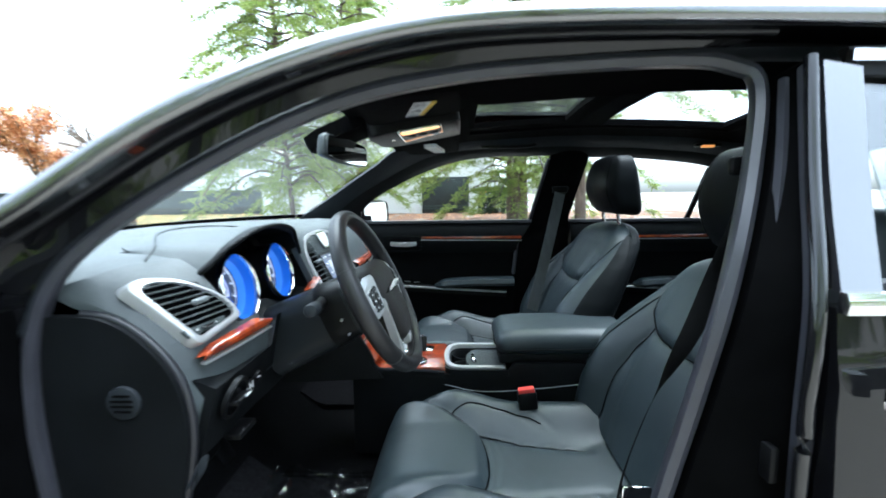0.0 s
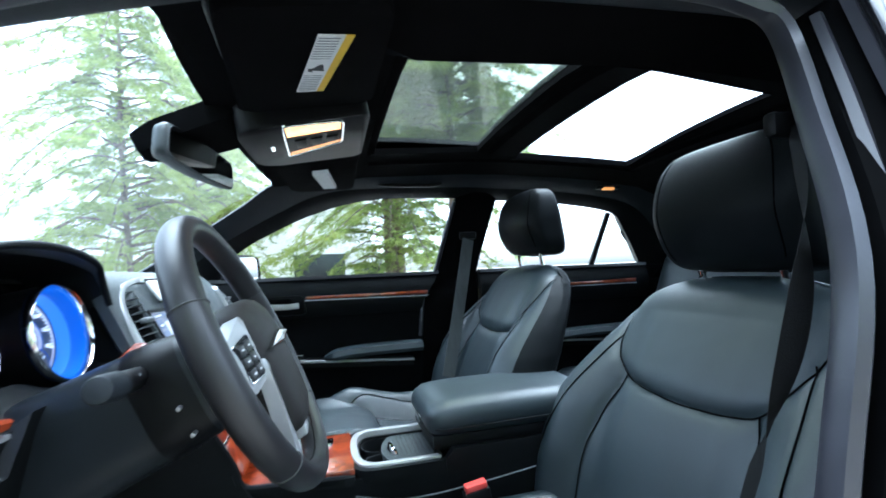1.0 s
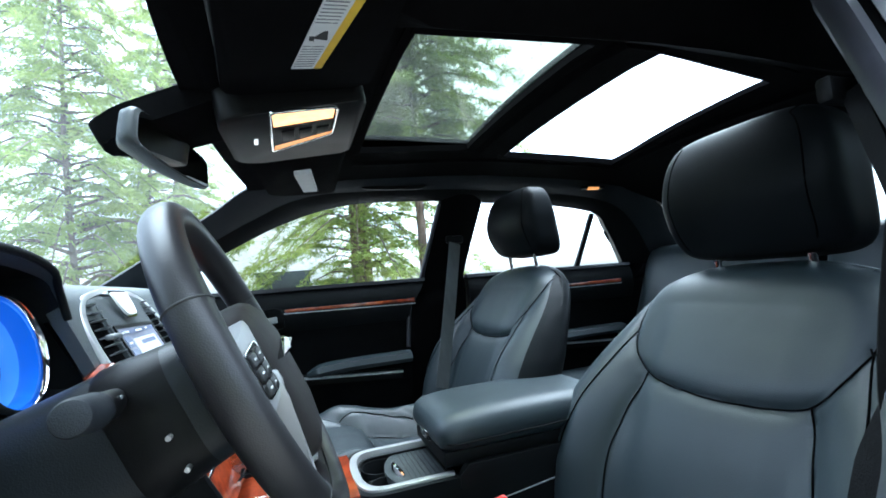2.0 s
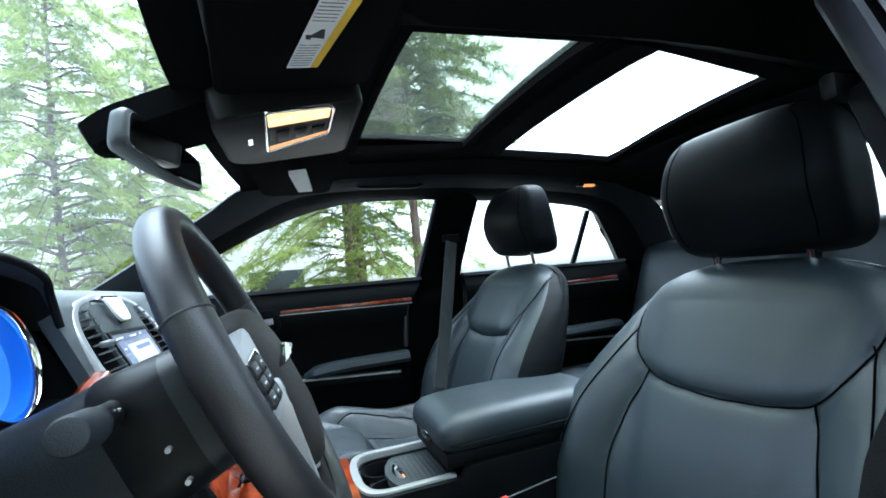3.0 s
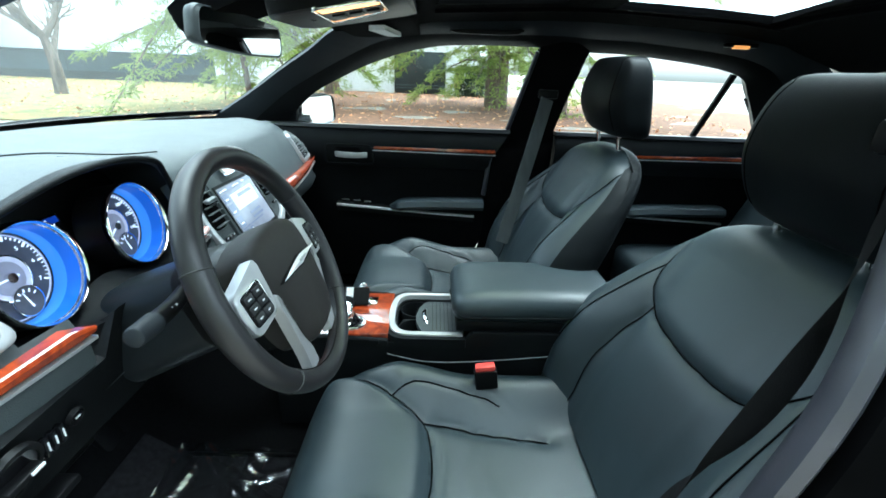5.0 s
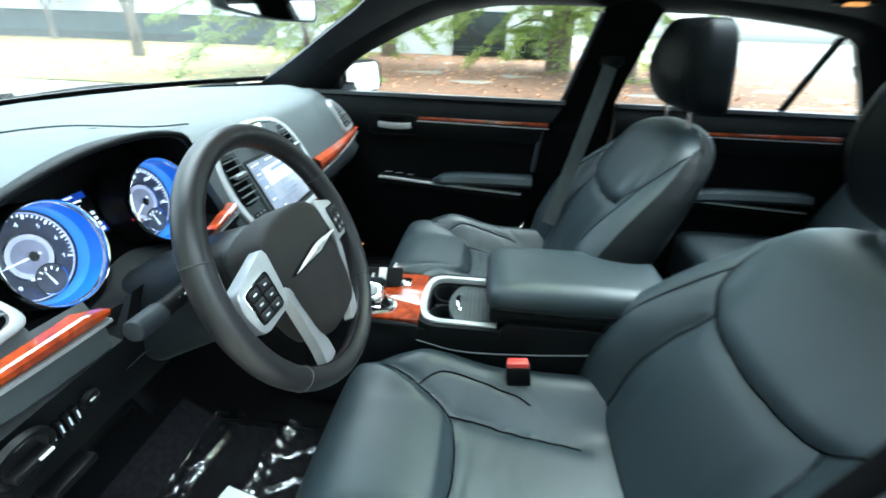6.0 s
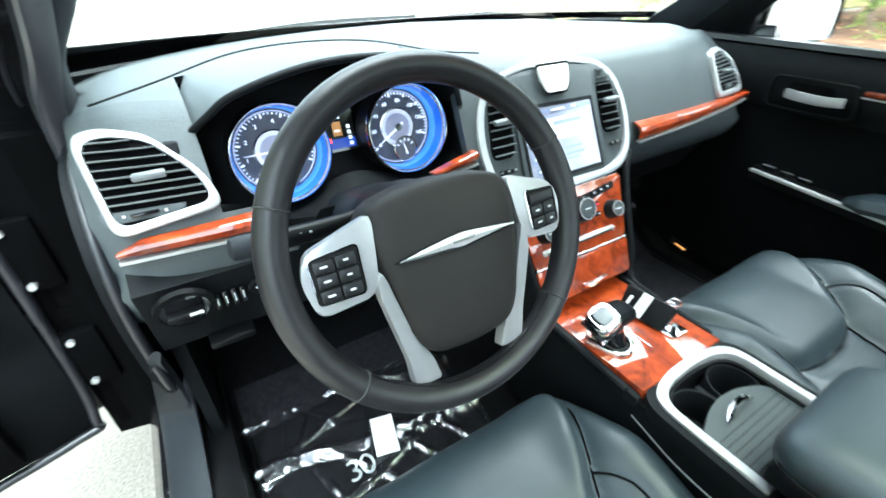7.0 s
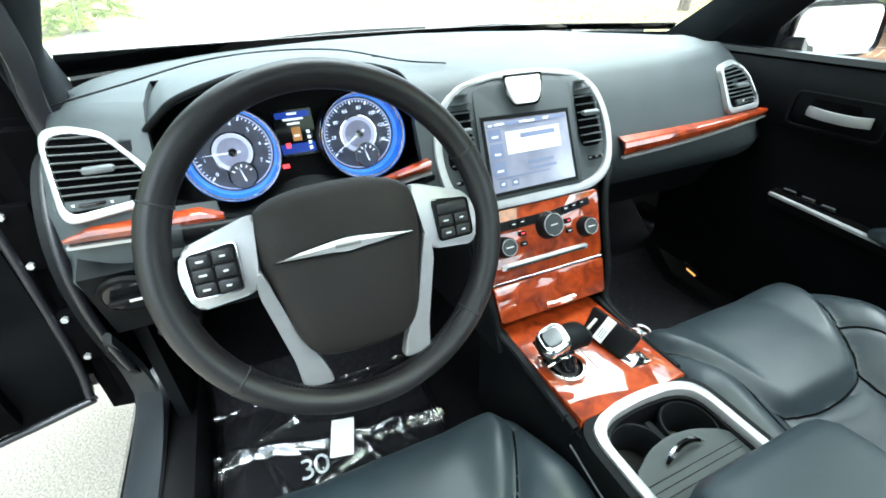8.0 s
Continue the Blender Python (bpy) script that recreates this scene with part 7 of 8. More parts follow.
    for line in seams + fine:
        run = []
        for w, x in line:
            jf = max(0, min(nu - 1.001, (x + 0.31) / 0.640 * (nu - 1)))
            j = int(jf)
            kk = w / (hw_u[j] + (hw_u[j + 1] - hw_u[j]) * (jf - j))
            if abs(kk) < 0.97:
                i_ = (math.asin(kk) / (math.pi / 2) + 1) / 2 * (nw - 1)
                i = min(int(i_), nw - 2)
                p = top[i][j].lerp(top[i + 1][j], i_ - i).lerp(top[i][j + 1].lerp(top[i + 1][j + 1], i_ - i), jf - j)
                run.append(p + V(0, 0, 0.0016))
        if len(run) > 3:
            part("seam", sweep(run, 0.0017), SHADE_SEAM_BLACK, cush)
    part("seat_base", box((0.02 + dx, cy, 0.33 + dz / 2), (0.42, 0.42, 0.09 + dz), 0.02), PLASTIC, s)
    for q in (-1, 1):
        part("side_shield", prism(rounded([V(0.20 + dx, cy + q * 0.255, 0.33), V(0.22 + dx, cy + q * 0.255, 0.41 + dz), V(-0.10 + dx, cy + q * 0.255, 0.44 + dz), V(-0.28 + dx, cy + q * 0.255, 0.48 + dz), V(-0.27 + dx, cy + q * 0.255, 0.33)], 0.03, 4), (0, q, 0), -0.015, 0.012, 0.005), PLASTIC, s)
        part("seat_rail", box((0.0 + dx, cy + q * 0.17, 0.30), (0.50, 0.04, 0.035), 0.005), INK_BLACK, s)
    # headrest on two chrome posts
    dx, dz = bx, bz
    tall = 0.117 if cy > 0 else 0.105

    def head(p, grow=1.0):
        """A point of a cube laid on the headrest: rounded box, bellied front, undercut below."""
        e = max(abs(p.x), abs(p.y), abs(p.z))
        q = p * (e / (abs(p.x) ** 6 + abs(p.y) ** 6 + abs(p.z) ** 6) ** (1 / 6)) * grow
        wid = 0.160 - 0.022 * max(0, q.z) ** 2 - 0.008 * max(0, -q.z)
        fr_ = 0.052 - 0.030 * max(0, q.z) ** 1.6 - 0.046 * max(0, -q.z - 0.10) ** 1.5 - 0.020 * q.y ** 2
        re_ = -0.088 + 0.020 * q.z + 0.016 * q.y ** 2
        return V(-0.514 + dx + (fr_ + re_) / 2 + q.x * (fr_ - re_) / 2, cy + q.y * wid, 1.171 - tall + dz + q.z * tall - 0.010 * max(0, -q.z) * (1 - q.x) / 2)

    bm = bmesh.new()
    bmesh.ops.create_cube(bm, size=2)
    bmesh.ops.subdivide_edges(bm, edges=bm.edges[:], cuts=24, use_grid_fill=True)
    for vert in bm.verts:
        vert.co = head(vert.co.copy())
    # The darker leather puts the headrest's shade into its colour.
    hr = part("headrest", bm, LEATHER_DARK, s, "black leather headrest", angle=80)
    for q in (-1, 1):
        loop = [V(1, q * 0.80, t) for t in lin(-0.9, 1, 16)] + [V(t, q * 0.80, 1) for t in lin(0.9, -1, 14)]
        part("seam", sweep([head(p, 1.002) for p in loop], 0.0012), SHADE_SEAM_BLACK, hr)
    for q in (-1, 1):
        part("headrest_post", cyl((-0.545 + dx, cy + q * 0.082, 0.90 + dz), (-0.528 + dx, cy + q * 0.082, 1.000 + dz), 0.0065, seg=14), CHROME, s, "chrome headrest post")
        part("post_collar", cyl((-0.545 + dx, cy + q * 0.082, 0.905 + dz), (-0.544 + dx, cy + q * 0.082, 0.914 + dz), 0.011, seg=16, bev=0.003), PLASTIC, s)
    return s


driver = seat(0.362, 0.0, 0.0, "black leather driver's seat with sewn panels and headrest", -0.010, 0.008)
tag_r = V(-0.68, -0.29, 0.68).normalized()
tag_n = V(0.62, 0.25, 0.73).normalized()
tag_at = V(-0.478, 0.570, 0.852) + tag_n * 0.003
airbag_tag = part("airbag_tag", prism([tag_at + tag_r * a + tag_n.cross(tag_r) * b for a, b in ((-0.022, -0.006), (0.022, -0.006), (0.022, 0.006), (-0.022, 0.006))], tag_n, -0.003, 0.0), LEATHER, driver, "small sewn tag")
words("AIRBAG", 0.0095, tag_at + tag_n * 0.0006, tag_r, tag_n.cross(tag_r), WHITE_PRINT, airbag_tag)
seat(-0.366, 0.062, 0.038, "black leather front passenger seat with sewn panels and headrest", -0.004, 0.040)
for y, x in ((0.172, -0.080), (-0.155, -0.06)):
    bk = thing("belt_buckle", "seat belt buckle with red release button beside the console", "seat belt", group="belt buckles")
    part("stalk", sweep([(x - 0.03, y, 0.36), (x - 0.012, y, 0.44), (x - 0.004, y, 0.49)], [(-0.012, -0.006), (0.012, -0.006), (0.012, 0.006), (-0.012, 0.006)], up=(0, 1, 0)), PLASTIC, bk)
    part("body", box((x, y, 0.508), (0.052, 0.026, 0.05), 0.005, Matrix.Rotation(radians(8), 3, "Y")), PLASTIC, bk)
    part("release_button", box((x + 0.004, y, 0.537), (0.044, 0.020, 0.014), 0.003, Matrix.Rotation(radians(8), 3, "Y")), RED, bk, "red release button")
    part("warning_label", box((x - 0.008, y + 0.0075, 0.455), (0.024, 0.001, 0.020), 0), INK, bk)

rear = thing("bench_seat", "black leather rear bench seat", "car seat")
for y in (-0.36, 0.36):
    part("cushion", cushion_box(-1.20, -0.70, y - 0.335, y + 0.335, 0.34, 0.53, 0.05, 0.012), LEATHER, rear, angle=70)
    bm = cushion_box(-0.07, 0.07, y - 0.325, y + 0.325, -0.26, 0.26, 0.05, 0.0)
    bm.transform(Matrix.Translation((-1.27, 0, 0.76)) @ Matrix.Rotation(radians(-22), 4, "Y"))
    part("back_cushion", bm, LEATHER, rear, angle=70)
rb = thing("seat_belt", "black rear seat belt along the quarter panel", "seat belt", group="rear seat belts")
webbing([(-1.38, -0.58, 1.00), (-1.30, -0.60, 0.86), (-1.20, -0.62, 0.70)], 0.046, BELT, rb, "webbing", (0.5, 0.8, 0))

# ---------------------------------------------------------------- floor mats and foot wells
def mat_sheet(x0, x1, y0, y1, z, amp, nx, ny, seed):
    rnd = random.Random(seed)
    g = [[V(x0 + (x1 - x0) * i / nx, y0 + (y1 - y0) * j / ny, z + floor_z(x0 + (x1 - x0) * i / nx) + amp * (noise.noise((i * 0.05 + seed, j * 0.06, 0)) + 1.0 * abs(noise.noise((i * 0.085 - j * 0.06, j * 0.025 + i * 0.02 + seed, 3))) + 0.22 * abs(noise.noise((i * 0.22 + j * 0.1, j * 0.10 + seed, 9))) + 0.55 * max(0, 1 - 5 * abs(noise.noise((i * 0.05 + j * 0.012, j * 0.045 - i * 0.02, seed + 21)))) ** 2)) for j in range(ny + 1)] for i in range(nx + 1)]
    return g
for y0, y1 in ((0.20, 0.645), (-0.645, -0.20)):
    m = thing("floor_mat", "black carpet floor mat under crinkled clear film" if y0 > 0 else "black carpet floor mat", "floor mat", group="floor mats")
    g = mat_sheet(0.02, 0.70, y0, y1, 0.010, 0.0, 12, 8, 1)
    part("carpet", slab(g, [[p - V(0, 0, 0.008) for p in r] for r in g]), MAT_CARPET, m)
    part("edge_binding", sweep(rounded([V(0.03, y0 + 0.004, floor_z(0) + 0.012), V(0.62, y0 + 0.004, floor_z(0.62) + 0.012), V(0.62, y1 - 0.004, floor_z(0.62) + 0.012), V(0.03, y1 - 0.004, floor_z(0) + 0.012)], 0.03, 4), 0.005, closed=True), PLASTIC, m)
    cy_ = 0.458 if y0 > 0 else -0.375
    for k in range(2 if y0 > 0 else 3):
        c = V(0.432 if y0 > 0 else 0.452, cy_ - 0.030 * (k - 1), floor_z(0) + 0.0135)
        if k == 0:
            pts = [c + V(0.0095 + 0.0095 * math.sin(t), -0.010 * math.cos(t), 0) for t in lin(radians(130), radians(-90), 16)] + [c + V(-0.0095 + 0.0095 * math.sin(t), -0.011 * math.cos(t), 0) for t in lin(radians(80), radians(-140), 16)]
        else:
            pts = [c + V(0.019 * math.sin(t), -0.012 * math.cos(t), 0) for t in lin(0, 2 * math.pi, 31)[:-1]]
        part("woven_mark", sweep(pts, [(-0.0024, -0.001), (0.0024, -0.001), (0.0024, 0.001), (-0.0024, 0.001)], closed=bool(k)), WHITE_PRINT, m, "white woven model mark")
film_ = thing("mat_film", "crinkled clear plastic film over the driver's mat", "plastic film")
def crinkle(x, y):
    """Height of the crumpled film: long sharp folds in three directions."""
    h = 0.003 * noise.noise((x * 4, y * 4, 4))
    for ang, along, across, a in ((1.3, 1.6, 6, 0.013), (1.9, 1.8, 9, 0.009), (0.5, 2.5, 12, 0.006), (2.7, 3, 18, 0.003)):
        u, v = x * math.cos(ang) + y * math.sin(ang), y * math.cos(ang) - x * math.sin(ang)
        h += a * (1 - min(1, 5.0 * abs(noise.noise((u * along, v * across, ang * 7))))) ** 2
    return h
g = [[V(x, y, floor_z(x) + 0.018 + crinkle(x, y)) for y in lin(0.195, 0.650, 150)] for x in lin(0.06, 0.625, 180)]
fm = part("film_sheet", slab(g, [[p - V(0, 0, 0.0008) for p in r] for r in g]), FILM, film_, angle=25)
fm.visible_shadow = False
part("paper_tag", box((0.457, 0.408, 0.320), (0.086, 0.046, 0.002), 0.0005, Matrix.Rotation(radians(-14), 3, "Z")), PAPER, film_, "white paper tag")
ped = thing("pedals", "dark brake and accelerator pedals", "pedal")
part("brake_pedal", box((0.74, 0.36, 0.46), (0.02, 0.13, 0.06), 0.008, Matrix.Rotation(radians(30), 3, "Y")), PLASTIC, ped)
part("brake_arm", sweep([(0.75, 0.36, 0.47), (0.82, 0.36, 0.62), (0.84, 0.36, 0.72)], 0.011), PLASTIC, ped)
part("accelerator", box((0.76, 0.24, 0.40), (0.02, 0.06, 0.16), 0.008, Matrix.Rotation(radians(30), 3, "Y")), PLASTIC, ped)
foot = thing("foot_lamp", "small amber lamp in the passenger foot well", "lamp")
part("lens", box((0.492, -0.585, 0.405), (0.036, 0.005, 0.004), 0.001, Matrix.Rotation(radians(-15), 3, "Z")), LAMP_DIM, foot)
part("lamp_body", box((0.505, -0.598, 0.402), (0.06, 0.016, 0.014), 0.003, Matrix.Rotation(radians(-15), 3, "Z")), PLASTIC, foot)

# ---------------------------------------------------------------- overhead: visors, console, mirror, lamps
ov = thing("overhead_console", "black overhead console with lit map lamps", "overhead console")
ON = V(-0.175, 0, -1).normalized()
oc = lambda x, y, off=0.0: V(x, y, 1.2875 - 0.175 * x) + ON * off
body = rounded([oc(0.352, 0.145), oc(0.345, -0.135), oc(0.10, -0.150), oc(0.10, 0.160)], [0.05, 0.05, 0.02, 0.02], 5)
part("body", prism(body, ON, -0.07, 0.0, 0.006), PLASTIC, ov, "black console body")
lens_o = rounded([oc(0.268, 0.155), oc(0.272, -0.060), oc(0.150, 0.010), oc(0.150, 0.150)], 0.014, 4)
part("lamp_frame", ring(lens_o, [oc(0.21, 0.07) + (p - oc(0.21, 0.07)) * 0.93 for p in lens_o], ON, 0.0, 0.005, bev=0.001), CHROME, ov, "chrome lamp surround")
part("lamp_lens", prism([oc(0.262, 0.145), oc(0.262, 0.085), oc(0.157, 0.098), oc(0.157, 0.143)], ON, 0.0, 0.003), LAMP, ov, "warm lit map lamp")
part("lamp_lens", prism([oc(0.264, -0.022), oc(0.265, -0.048), oc(0.158, 0.010), oc(0.158, 0.026)], ON, 0.0, 0.003), LAMP_DIM, ov, "dim lit map lamp")
part("switch_panel", prism([oc(0.262, 0.082), oc(0.264, -0.018), oc(0.158, 0.030), oc(0.157, 0.095)], ON, 0.0, 0.004), PLASTIC, ov)
for k in range(3):
    part("switch", prism(rounded([oc(0.250 - 0.032 * k, 0.066), oc(0.250 - 0.032 * k, 0.008 + 0.010 * k), oc(0.226 - 0.032 * k, 0.016 + 0.010 * k), oc(0.226 - 0.032 * k, 0.070)], 0.004, 3), ON, 0.004, 0.007, 0.001), PLASTIC, ov)
part("microphone_slot", prism([oc(0.300, 0.03), oc(0.302, -0.005), oc(0.294, -0.005), oc(0.292, 0.03)], ON, 0.0, 0.001), CHROME, ov)
for s in (1, -1):
    vz = thing("sun_visor", "black folded sun visor with a white and yellow warning label" if s > 0 else "black folded sun visor with a white label", "sun visor", group="sun visors")
    pts = [V(0.335, s * 0.175, 1.262), V(0.300, s * 0.520, 1.248), V(0.105, s * 0.545, 1.262), V(0.100, s * 0.185, 1.292)]
    part("flap", prism(rounded(pts, 0.03, 5), (-0.16 * 1, 0, -1), -0.010, 0.010, 0.005), HEADLINER, vz, "black cloth flap")
    part("pivot", cyl((0.325, s * 0.19, 1.272), (0.305, s * 0.52, 1.262), 0.006), PLASTIC, vz)
    if s > 0:
        vt = lambda y: (y - 0.18) / 0.35
        vp = lambda x, y, o=0.0: V(x, y, (1 - vt(y)) * (1.292 - 0.1277 * (x - 0.10)) + vt(y) * (1.262 - 0.0718 * (x - 0.105)) - 0.0085 - o)
        lab = part("warning_label", prism([vp(0.229, 0.277), vp(0.198, 0.277), vp(0.157, 0.474), vp(0.190, 0.474)], (0, 0, -1), 0.004, 0.0055), PAPER, vz, "white warning label")
        part("label_band", prism([vp(0.198, 0.277), vp(0.187, 0.277), vp(0.146, 0.474), vp(0.157, 0.474)], (0, 0, -1), 0.004, 0.0055), YELLOW, lab, "yellow label band")
        for blk in ((0.285, 0.345), (0.405, 0.465)):
            pb = bmesh.new()
            for k in range(9):
                y = blk[0] + (blk[1] - blk[0]) * k / 8
                x0 = 0.227 - 0.20 * (y - 0.277)
                prism([vp(x0, y), vp(x0 - 0.026, y), vp(x0 - 0.026, y + 0.0024), vp(x0, y + 0.0024)], (0, 0, -1), 0.0055, 0.006, bm=pb)
            part("label_print", pb, INK, lab, "grey lines of small print")
        pb = bmesh.new()
        box(vp(0.193, 0.377, 0.006), (0.016, 0.020, 0.0008), 0.0, bm=pb)
        box(vp(0.204, 0.368, 0.0062), (0.006, 0.010, 0.0008), 0.0, bm=pb)
        part("label_symbol", pb, INK_BLACK, lab)
    else:
        lp = lambda x, y, o=0.0: V(x, y, 1.2560 - 0.02 * (x - 0.2) - o)
        part("visor_label", prism([lp(0.228, -0.270), lp(0.186, -0.252), lp(0.160, -0.470), lp(0.200, -0.480)], (0, 0, -1), 0.002, 0.014), PAPER, vz, "white paper label")
mir = thing("rear_view_mirror", "black rear-view mirror on the windscreen", "mirror")
ma, mb = V(0.458, 0.155, 1.208), V(0.402, -0.100, 1.193)
mdir = (mb - ma).normalized()
mnorm = V(-mdir.y, mdir.x, 0).normalized()
if mnorm.x > 0:
    mnorm = -mnorm
mnorm = (mnorm + V(0, 0, 0.0)).normalized()
mup = mnorm.cross(mdir).normalized()
if mup.z < 0:
    mup = -mup
mo = lambda a, b, c=0.0: ma.lerp(mb, a) + mup * b + mnorm * c
mo_out = rounded([mo(-0.02, -0.026), mo(0.0, 0.034), mo(0.5, 0.040), mo(1.0, 0.034), mo(1.02, -0.026), mo(0.5, -0.034)], [0.018, 0.018, 0.05, 0.018, 0.018, 0.05], 5)
mcen = mo(0.5, 0.002)
bm = bmesh.new()
rings_ = []
for f, c in ((1.0, 0.0), (1.03, -0.006), (0.98, -0.022), (0.75, -0.042), (0.35, -0.052)):
    rings_.append([bm.verts.new(mcen + (p - mcen) * f + mnorm * c) for p in mo_out])
for r, q in zip(rings_, rings_[1:]):
    for i in range(len(r)):
        bm.faces.new((r[i - 1], r[i], q[i], q[i - 1]))
bm.faces.new(rings_[0])
bm.faces.new(rings_[-1])
part("housing", bm, DASH, mir, "grey-black mirror housing", angle=60)
part("mirror_glass", prism([mcen + (p - mcen) * 0.93 for p in mo_out], mnorm, 0.0005, 0.003), MIRROR, mir, "silvered mirror glass")
part("mount_arm", sweep([mo(0.5, 0.03, -0.045), mo(0.5, 0.055, -0.06), (0.475, 0.03, 1.262)], 0.013), PLASTIC, mir)
sens = [V(0.352, 0.125, 1.290), V(0.352, -0.075, 1.290), V(0.48, -0.050, 1.240), V(0.535, 0.00, 1.218), V(0.54, 0.075, 1.216), V(0.49, 0.105, 1.238)]
part("sensor_cover", prism(rounded(sens, 0.02, 4), V(-0.42, 0, -0.9), -0.022, 0.020, 0.010), HEADLINER, mir, "black sensor cover")
dl = thing("dome_lamp", "small warm courtesy lamp by the rear roof side", "lamp")
part("lamp_body", box((-0.910, -0.525, 1.262), (0.10, 0.030, 0.014), 0.005), PLASTIC, dl)
part("lens", box((-0.905, -0.514, 1.256), (0.050, 0.018, 0.010), 0.003), LAMP_DIM, dl)
gh = thing("grab_handle", "black folding grab handle above the passenger window", "grab handle")
part("handle", sweep(catmull([(0.02, -0.555, 1.282), (-0.01, -0.552, 1.272), (-0.10, -0.550, 1.270), (-0.19, -0.552, 1.272), (-0.22, -0.555, 1.282)], 16), [(-0.007, -0.006), (0.007, -0.006), (0.007, 0.006), (-0.007, 0.006)]), PLASTIC, gh)


# ---------------------------------------------------------------- outside: ground, building, trees
def ground_sheet(name, pts, z, mat, label, category, h=0.0, n=24, amp=0.0):
    bm = bmesh.new()
    (x0, y0), (x1, y1) = pts
    g = [[V(x0 + (x1 - x0) * i / n, y0 + (y1 - y0) * j / n, z + h * math.sin(math.pi * min(1, 2 * j / n) / 2) + amp * noise.noise((i * 0.6, j * 0.6, 1))) for j in range(n + 1)] for i in range(n + 1)]
    slab(g, [[p - V(0, 0, 0.15 + p.z - z) for p in r] for r in g], bm=bm)
    return lone(name, bm, mat, label, category, kind="structure")


gbm = bmesh.new()
box((0, 0, -0.25), (900, 900, 0.5), 0, bm=gbm)
lone("ground", gbm, CONCRETE, "pale speckled pavement under the car", "ground", kind="structure")
ground_sheet("lawn", ((5.5, -60), (70, -7.5)), 0.02, GRASS, "autumn lawn with fallen leaves", "lawn", -0.0, 24, 0.04)
ground_sheet("mulch_bed", ((-12, -24), (5.4, -7.5)), 0.02, MULCH, "brown mulch bed with needles and leaves", "flower bed", 0.0, 24, 0.06)
ground_sheet("lawn", ((14, 4.5), (80, 40)), 0.02, GRASS, "autumn lawn with fallen leaves", "lawn", 0.0, 24, 0.04)

hb = thing("building", "long white building with dark cladding and doors", "building")
part("wall", box((4.6, -23, 2.8), (13.0, 0.4, 5.6), 0.0), WALL_WHITE, hb, "white rendered wall")
part("dark_door", box((0.8, -22.75, 0.98), (2.6, 0.14, 1.9), 0.02), WALL_DARK, hb, "dark grey double door")
part("door_frame", box((0.8, -22.77, 1.96), (2.8, 0.16, 0.08), 0.01), WALL_DARK, hb)
part("lower_wall", box((24, -25, 0.68), (26.0, 0.4, 1.36), 0.0), WALL_BLUE, hb, "slate grey lower wall")
part("upper_wall", box((24, -25.3, 3.0), (26.0, 0.4, 3.4), 0.0), WALL_WHITE, hb, "white upper wall")
part("coping", box((24, -24.85, 1.40), (26.2, 0.5, 0.10), 0.02), WALL_DARK, hb)
part("plinth", box((24, -24.76, 0.22), (26.0, 0.1, 0.44), 0.0), WALL_DARK, hb)
for k in range(7):
    part("panel_joint", box((12.5 + 3.7 * k, -24.79, 0.7), (0.06, 0.03, 1.3), 0.0), WALL_DARK, hb)
for z in (0.28, 0.42):
    part("door_rail", box((0.8, -22.66, z), (2.56, 0.05, 0.06), 0.01), WALL_BLUE, hb)


